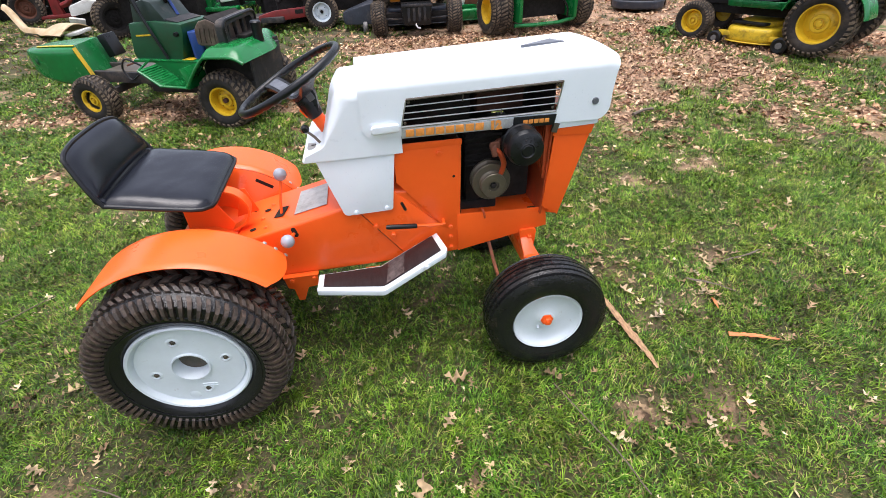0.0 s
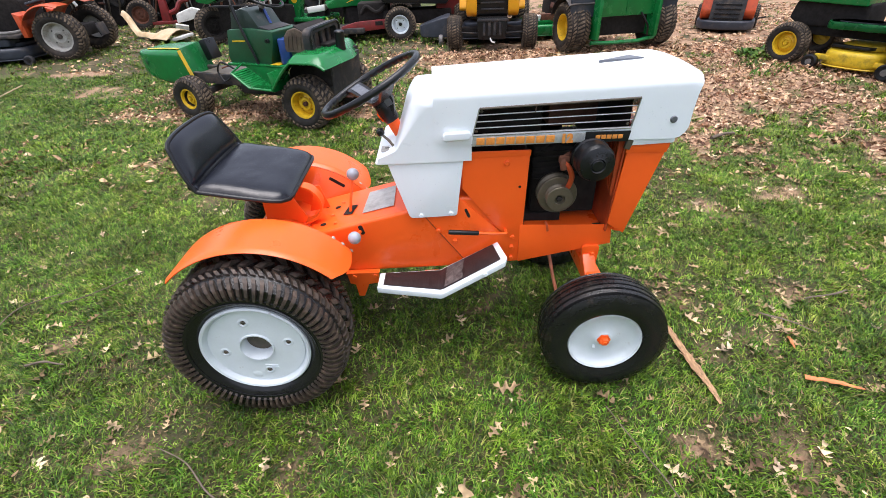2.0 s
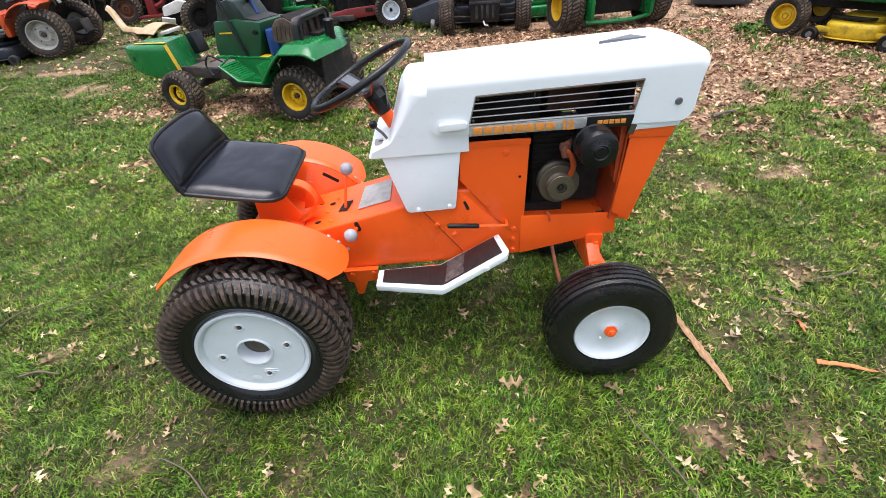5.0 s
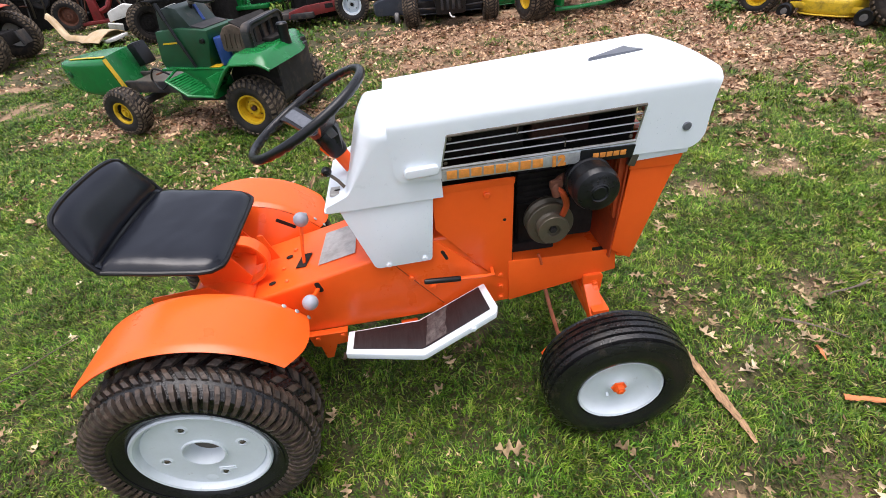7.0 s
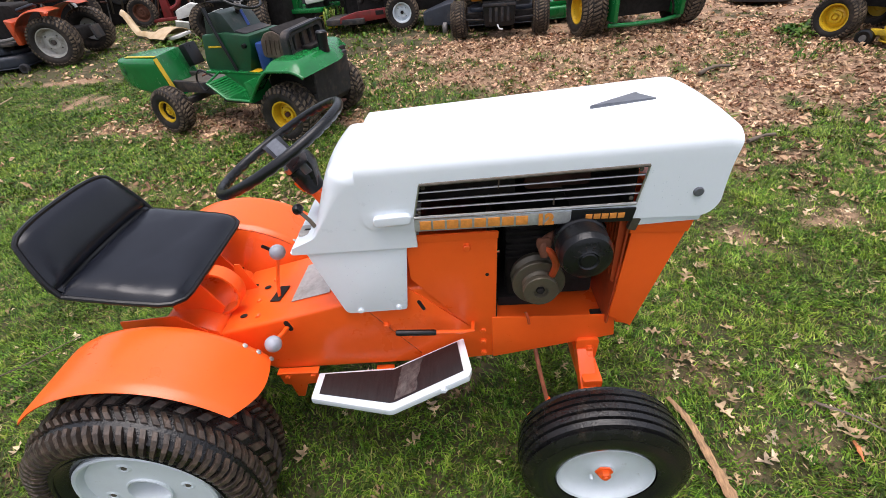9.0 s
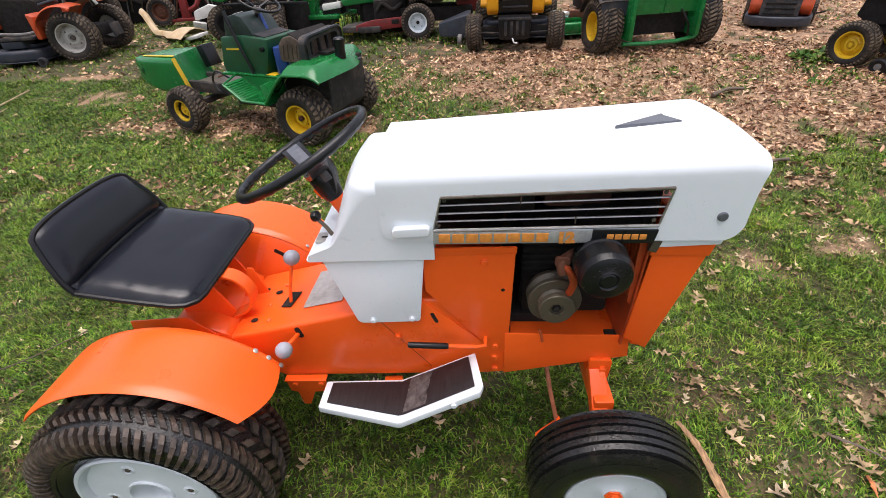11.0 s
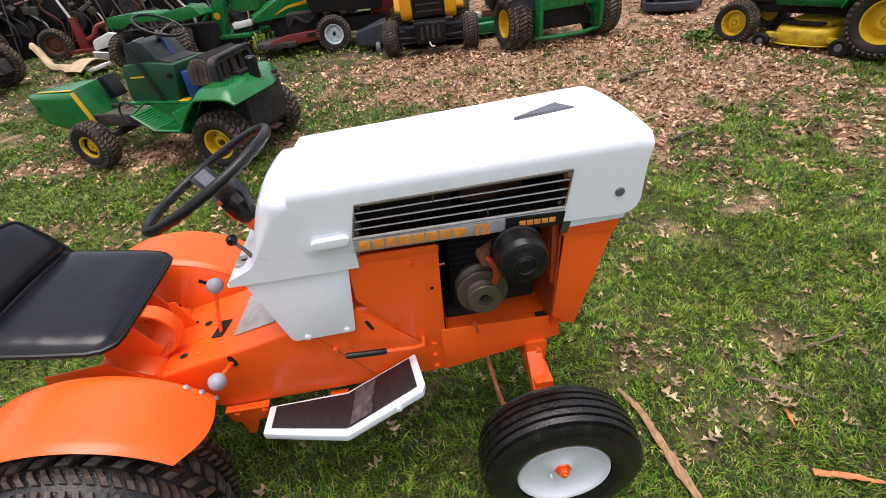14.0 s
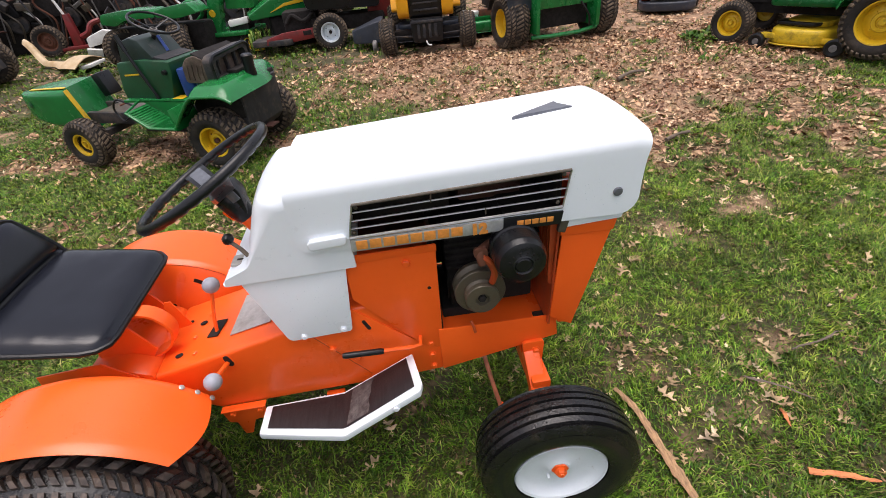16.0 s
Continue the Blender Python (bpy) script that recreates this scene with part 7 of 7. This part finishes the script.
tagged(new("grass", blades("grass", -6.6, 5.2, -2.1, -1.02, 3600, (0.026, 0.055), (0.006, 0.009), GRASS, floor=0.05, lean=(0.55, 1.4))), "short open lawn grass", "grass", kind="stuff")
tagged(new("grass", blades("grass", -7, 6, -5.0, -2.1, 620, (0.04, 0.08), (0.01, 0.018), GRASS, floor=0.1, lean=(0.6, 1.5))), "open lawn grass", "grass", kind="stuff")
tagged(new("grass", blades("grass", 1.15, 4.4, -0.1, 2.6, 5200, (0.022, 0.05), (0.003, 0.0058), LIME, power=1.6, lean=(0.6, 1.5))), "fresh lime-green grass between fallen leaves", "grass", kind="stuff")
tagged(new("grass", blades("grass", -4.6, -0.2, 0.7, 2.6, 3600, (0.022, 0.05), (0.0035, 0.0065), LIME, power=1.6, lean=(0.6, 1.5))), "fresh lime-green grass on the open lawn", "grass", kind="stuff")
# pale straw left out under the tractor to deepen its shade
tagged(new("straw", blades("straw", -2.5, 3.6, -1.2, 2.6, 1300, (0.015, 0.05), (0.0018, 0.0036), STRAW, skip=(-0.2, 1.3, -0.62, 0.5), power=0.2, lean=(1.1, 1.5), floor=0.4)), "dead straw lying in the lawn", "straw", kind="stuff")


def low_leaves(name, x0, x1, y0, y1, per_m2, size, mat):
    """Tiny clover and weed leaves that fill the lawn between the blades."""
    n = int((x1 - x0) * (y1 - y0) * per_m2)
    xs, ys = rng.uniform(x0, x1, n), rng.uniform(y0, y1, n)
    keep = (rng.random(n) < np.maximum(turf_of(xs, ys), 0.05) ** 0.8) & ~under_machine(xs, ys)
    xs, ys = xs[keep], ys[keep]
    m = len(xs)
    az, ln, tilt = rng.uniform(0, 2 * np.pi, m), rng.uniform(*size, m), rng.normal(0, 0.5, m)
    z = rng.uniform(0.003, 0.02, m)
    dx, dy = np.cos(az), np.sin(az)
    v = np.zeros((m, 4, 3))
    for k, (f, w) in enumerate(((-0.5, 0), (0.05, -0.36), (0.5, 0), (0.05, 0.36))):
        v[:, k, 0] = xs + dx * ln * f - dy * ln * w
        v[:, k, 1] = ys + dy * ln * f + dx * ln * w
        v[:, k, 2] = np.maximum(z + ln * f * tilt + ln * abs(w) * 0.3, 0.002)
    t = np.array([[0, 1, 2], [0, 2, 3]])[None] + (np.arange(m) * 4)[:, None, None]
    return mesh_of(name, v.reshape(-1, 3), t.reshape(-1, 3), mat)


tagged(new("clover", low_leaves("clover", -2.0, 3.0, -1.2, 1.6, 3000, (0.006, 0.012), CLOVER)), "tiny clover and weed leaves in the lawn", "clover", kind="stuff")
tagged(new("clover", low_leaves("clover", -5.0, -0.4, 1.6, 4.2, 3600, (0.012, 0.026), CLOVER)), "small clover and weed leaves in the rough grass", "clover", kind="stuff")


def leaf_template(rows):
    """A lobed oak leaf one unit long: (x along, y across) rows of left, rib, right."""
    out = []
    for i in range(rows + 1):
        t = i / rows
        env = 0.34 * math.sin(math.pi * min(1, t * 0.92 + 0.06)) ** 0.8
        wl_ = max(0.03, env * (0.46 + 0.54 * math.cos(2 * math.pi * 3.1 * t + 2.4)))
        wr_ = max(0.03, env * (0.47 + 0.53 * math.cos(2 * math.pi * 2.8 * t + 1.3)))
        out.append((t, wl_, wr_))
    return out


def leaves(name, xs, ys, size, rows, mat, flat=0.5, fold_most=1.0):
    """Curled dry leaves lying where given."""
    m = len(xs)
    tm = leaf_template(rows)
    az = rng.uniform(0, 2 * np.pi, m)
    ca, sa = np.cos(az), np.sin(az)
    ln = rng.uniform(*size, m)
    curl = rng.normal(0.25, 0.7, m)
    fold = rng.uniform(-0.2, fold_most, m)
    twist = rng.normal(0, 0.7, m)
    tilt = rng.normal(0, 0.22, m) * flat * 2
    lift = rng.uniform(0.002, 0.016, m)
    v = np.zeros((m, (rows + 1) * 3, 3))
    bend = rng.normal(0, 0.35, m)
    for i, (t, wa, wb) in enumerate(tm):
        for s, sg in enumerate((-1, 0, 1)):
            w = wa if sg < 0 else wb
            jag = 1 + 0.27 * rng.normal(0, 0.5, m)
            lx = ln * (t - 0.5)
            ly = ln * (w * sg * jag + bend * (t - 0.5) ** 2)
            lz = lift + ln * (curl * (t - 0.5) ** 2 + fold * abs(sg) * w + twist * (t - 0.5) * w * sg + tilt * (t - 0.5))
            k = i * 3 + s
            v[:, k, 0] = xs + ca * lx - sa * ly
            v[:, k, 1] = ys + sa * lx + ca * ly
            v[:, k, 2] = np.maximum(lz, 0.003)
    f = []
    for i in range(rows):
        for s in (0, 1):
            a = i * 3 + s
            f += [[a, a + 3, a + 4], [a, a + 4, a + 1]]
    t = np.array(f)[None] + (np.arange(m) * (rows + 1) * 3)[:, None, None]
    return mesh_of(name, v.reshape(-1, 3), t.reshape(-1, 3), mat)


def litter_points(x0, x1, y0, y1, per_m2, power, floor):
    n = int((x1 - x0) * (y1 - y0) * per_m2)
    xs, ys = rng.uniform(x0, x1, n), rng.uniform(y0, y1, n)
    p = np.maximum((1 - turf_of(xs, ys)) ** power, floor)
    keep = (rng.random(n) < p) & ~under_machine(xs, ys)
    return xs[keep], ys[keep]


tagged(new("leaf_litter", leaves("leaf_litter", *litter_points(-2.2, 3.6, -1.2, 1.9, 210, 0.9, 0.17), (0.02, 0.07), 12, LITTER)), "dry tan oak leaves scattered over the lawn", "leaves", kind="stuff")
tagged(new("leaf_litter", leaves("leaf_litter", *litter_points(-3.2, 6.0, 1.2, 5.0, 1200, 1.3, 0.05), (0.02, 0.062), 3, LITTER_DARK, 0.8, 1.5)), "thick litter of dry brown oak leaves", "leaves", kind="stuff")
tagged(new("leaf_litter", leaves("leaf_litter", *litter_points(-9.0, 7.0, 4.5, 9.0, 220, 1.2, 0.1), (0.04, 0.09), 3, LITTER_DARK)), "brown leaf litter under the machines", "leaves", kind="stuff")
tagged(new("leaf_litter", leaves("leaf_litter", *litter_points(-5.5, -2.0, -0.5, 5.0, 60, 1.2, 0.06), (0.03, 0.085), 7, LITTER)), "scattered dry leaves in rough grass", "leaves", kind="stuff")

tagged(new("leaf_litter", leaves("leaf_litter", *litter_points(1.25, 4.3, 0.0, 2.3, 190, 0.6, 0.6), (0.018, 0.05), 8, LITTER)), "brown oak leaves strewn over patchy grass", "leaves", kind="stuff")
tagged(new("leaf_crumbs", leaves("leaf_crumbs", *litter_points(-2.4, 3.6, -1.2, 2.2, 520, 0.9, 0.22), (0.008, 0.026), 3, LITTER)), "brown crumbs of dead leaves between the blades", "leaves", kind="stuff")

LEAF_SPOTS = [(0.764, -0.442, 0.086, 95), (0.737, -0.684, 0.036, 20), (0.814, -0.582, 0.032, -20), (1.75, 0.746, 0.072, 60), (1.392, 0.239, 0.061, 110), (0.615, -0.284, 0.032, 10), (0.293, -0.512, 0.050, 80),
              (1.704, 0.623, 0.065, 30), (1.831, -0.166, 0.079, 75), (1.62, 0.56, 0.086, 15), (1.48, 0.12, 0.058, -10), (1.9, 0.82, 0.065, 140), (0.72, -0.6, 0.065, 100), (1.55, -0.05, 0.065, 50), (0.62, -0.83, 0.086, 40), (-1.45, 0.25, 0.043, 20)]
for x, y, s, a in LEAF_SPOTS:
    me = leaves("oak_leaf", np.zeros(1), np.zeros(1), (s, s * 1.01), 26, LITTER, 0.45, 0.6)
    ob = new("oak_leaf", me)
    ob.matrix_world = pose(x, y, 0.012 + lift(x, y), 0, 0, a)
    tagged(ob, "dry lobed oak leaf lying on the grass", "leaf", "fallen oak leaves")


def stick(name, pts, rs, mat, label, seg=7, rough=0.004, squash=1.0, ragged=0.0):
    path = smooth_path([(x, y, z + lift(x, y)) for x, y, z in pts], 14 if ragged else 6)
    n = len(path)
    path = [p + Vector((noise.noise(p * 21) * rough, noise.noise(p * 17 + Vector((3, 3, 3))) * rough, abs(noise.noise(p * 13)) * rough * 0.5)) for p in path]
    radii = [rs[0] + (rs[1] - rs[0]) * i / (n - 1) * 1.0 + 0.0 for i in range(n)]
    radii = [r * (1 + 0.3 * noise.noise(path[i] * 30)) for i, r in enumerate(radii)]
    if ragged:
        radii = [r * (1 - 0.75 * max(0.0, (i / (n - 1) - 0.7) / 0.3)) * (1 + 0.08 * math.sin(i * 1.7)) for i, r in enumerate(radii)]
    bm = tube(path, radii, seg, squash=squash)
    for v in bm.verts:
        v.co += Vector((noise.noise(v.co * 90), noise.noise(v.co * 70 + Vector((5, 1, 2))), 0.6 * noise.noise(v.co * 110))) * ragged
    ob = new(name, finish(name, bm, mat, 25 if ragged else 60))
    return tagged(ob, label, "stick")


stick("wood_strip", [(1.362, -0.045, 0.02), (1.392, -0.14, 0.03), (1.412, -0.27, 0.028), (1.43, -0.38, 0.026), (1.45, -0.49, 0.014)], (0.007, 0.019), BARK_WOOD, "long strip of split tan wood lying in the grass", 9, 0.003, 0.3, 0.003)
stick("wood_splinter", [(1.77, -0.378, 0.02), (1.83, -0.398, 0.026), (1.93, -0.425, 0.018)], (0.011, 0.009), RED_WOOD, "short reddish splinter of split wood", 8, 0.004, 0.45, 0.003)
stick("twig", [(-0.30, -0.70, 0.03), (-0.2, -0.74, 0.035), (-0.1, -0.82, 0.03), (0.0, -0.87, 0.02)], (0.0016, 0.0034), TWIG, "bent grey twig in the grass")
stick("twig", [(1.07, -0.53, 0.045), (1.12, -0.64, 0.04), (1.18, -0.77, 0.035), (1.22, -0.9, 0.03)], (0.0016, 0.0022), TWIG, "thin grey stalk lying in the grass")
stick("twig", [(-1.31, -0.40, 0.03), (-1.28, -0.25, 0.035), (-1.31, -0.06, 0.03), (-1.2, 0.06, 0.02)], (0.004, 0.002), TWIG, "crooked dark twig in the lawn")
stick("branch", [(-4.0, 2.2, 0.04), (-4.25, 2.7, 0.05), (-4.5, 3.3, 0.045), (-4.68, 3.9, 0.04)], (0.011, 0.007), PALE_STICK, "pale bare branch lying on the grass")
stick("branch", [(-4.1, 2.5, 0.03), (-4.25, 2.9, 0.03), (-4.4, 3.3, 0.03)], (0.008, 0.005), PALE_STICK, "pale bare branch lying on the grass")
stick("twig", [(2.436, 1.879, 0.025), (2.54, 1.93, 0.035), (2.637, 1.962, 0.03)], (0.014, 0.009), TWIG, "short dark stick at the edge of the leaves")
stick("twig", [(2.2, 2.12, 0.03), (2.322, 2.182, 0.04), (2.45, 2.27, 0.04), (2.564, 2.32, 0.035)], (0.008, 0.006), PALE_STICK, "pale twig beside the tractor")
stick("twig", [(2.6, 3.2, 0.03), (2.75, 3.3, 0.04), (2.9, 3.33, 0.03)], (0.018, 0.012), TWIG, "short dark stick in the leaf litter")

stick("twig", [(1.79, -0.055, 0.02), (1.87, -0.11, 0.026), (1.953, -0.168, 0.02)], (0.0045, 0.003), TWIG, "flat dark stick on bare soil", 7, 0.006, 0.5, 0.003)
stick("twig", [(2.01, 0.024, 0.025), (2.12, 0.05, 0.03), (2.237, 0.087, 0.02)], (0.003, 0.005), TWIG, "dark twig on bare soil", 7, 0.008, 0.8, 0.003)
stick("wood_splinter", [(1.826, -0.187, 0.02), (1.822, -0.21, 0.022), (1.817, -0.246, 0.018)], (0.004, 0.006), RED_WOOD, "small reddish chip of split wood", 7, 0.004, 0.5, 0.003)
stick("twig", [(-1.016, -0.374, 0.025), (-0.95, -0.36, 0.03), (-0.867, -0.366, 0.025)], (0.005, 0.003), TWIG, "short dark twig in the lawn")
stick("twig", [(-1.15, -0.02, 0.025), (-1.053, 0.035, 0.03), (-0.918, 0.218, 0.025)], (0.003, 0.002), TWIG, "thin bent twig in the lawn")
heap_x, heap_y = [], []
for hx, hy, hs, hn in ((1.376, -0.652, 0.035, 6), (0.746, -0.776, 0.04, 7), (1.519, -0.795, 0.04, 6), (1.86, -0.1, 0.06, 14), (1.92, 0.02, 0.06, 8), (-1.05, -0.15, 0.08, 9)):
    heap_x += list(rng.normal(hx, hs, hn))
    heap_y += list(rng.normal(hy, hs, hn))
tagged(new("leaf_litter", leaves("leaf_litter", np.array(heap_x), np.array(heap_y), (0.03, 0.06), 10, LITTER)), "dead brown leaves caught in hollows of the lawn", "leaves", kind="stuff")


def weed(x, y, n, spread, size, label, tall=1.0):
    """A low rosette of broad leaves."""
    vs, ts = [], []
    for i in range(n):
        a, r = rng.uniform(0, 2 * math.pi), spread * math.sqrt(rng.random())
        px, py = r * math.cos(a), r * math.sin(a)
        az, ln = rng.uniform(0, 2 * math.pi), rng.uniform(0.6, 1.2) * size
        w = ln * rng.uniform(0.16, 0.26)
        h = rng.uniform(0.02, 0.09) * tall
        d = Vector((math.cos(az), math.sin(az), 0))
        s = Vector((-d.y, d.x, 0))
        b = Vector((px, py, h * 0.4))
        k = len(vs)
        for f, ww, up in ((0, 0.3, 0), (0.35, 1, 0.5), (0.7, 0.8, 0.6), (1, 0.05, 0.35)):
            for sg in (-1, 1):
                vs.append(b + d * ln * f + s * w * ww * sg + Vector((0, 0, h * up)))
        for q in range(3):
            ts += [(k + 2 * q, k + 2 * q + 1, k + 2 * q + 3), (k + 2 * q, k + 2 * q + 3, k + 2 * q + 2)]
    ob = new("weed_clump", mesh_of("weed_clump", np.array(vs), np.array(ts), CLOVER))
    ob.matrix_world = pose(x, y, lift(x, y))
    tagged(ob, label, "weeds", kind="stuff")


for x, y, n, sp, sz in ((3.9, 4.2, 170, 0.22, 0.08), (3.55, 3.4, 30, 0.12, 0.05), (3.86, 3.55, 36, 0.14, 0.05), (3.6, 3.75, 22, 0.1, 0.05), (-0.1, 5.75, 40, 0.3, 0.07), (-0.75, 5.6, 50, 0.35, 0.07), (-2.7, 5.8, 120, 0.5, 0.09), (-4.0, 6.5, 120, 0.5, 0.09), (-0.4, 3.4, 90, 0.3, 0.06), (0.2, 2.9, 80, 0.3, 0.06)):
    weed(x, y, n, sp, sz, "low clump of dark green broad-leaved weeds")

weed(-1.45, 6.3, 80, 0.16, 0.08, "straggling weed growing through the old machine", 4.0)

# unseen dark tree ring closing the yard, kept low to let side light in
backdrop_v, backdrop_t = [], []
for i in range(5200):
    a = rng.uniform(0, 2 * math.pi)
    r = rng.uniform(26, 34)
    c = np.array((r * math.cos(a), 4 + r * math.sin(a), rng.uniform(0.2, 1) ** 0.8 * 3.4))
    q = rng.normal(0, 0.75, (3, 3))
    backdrop_t.append((len(backdrop_v), len(backdrop_v) + 1, len(backdrop_v) + 2))
    backdrop_v += [c + q[0], c + q[1], c + q[2]]
tagged(new("backdrop", mesh_of("backdrop", np.array(backdrop_v), np.array(backdrop_t), CLOVER)), "unseen dark tree ring round the yard, kept low for side light", "trees", kind="structure")
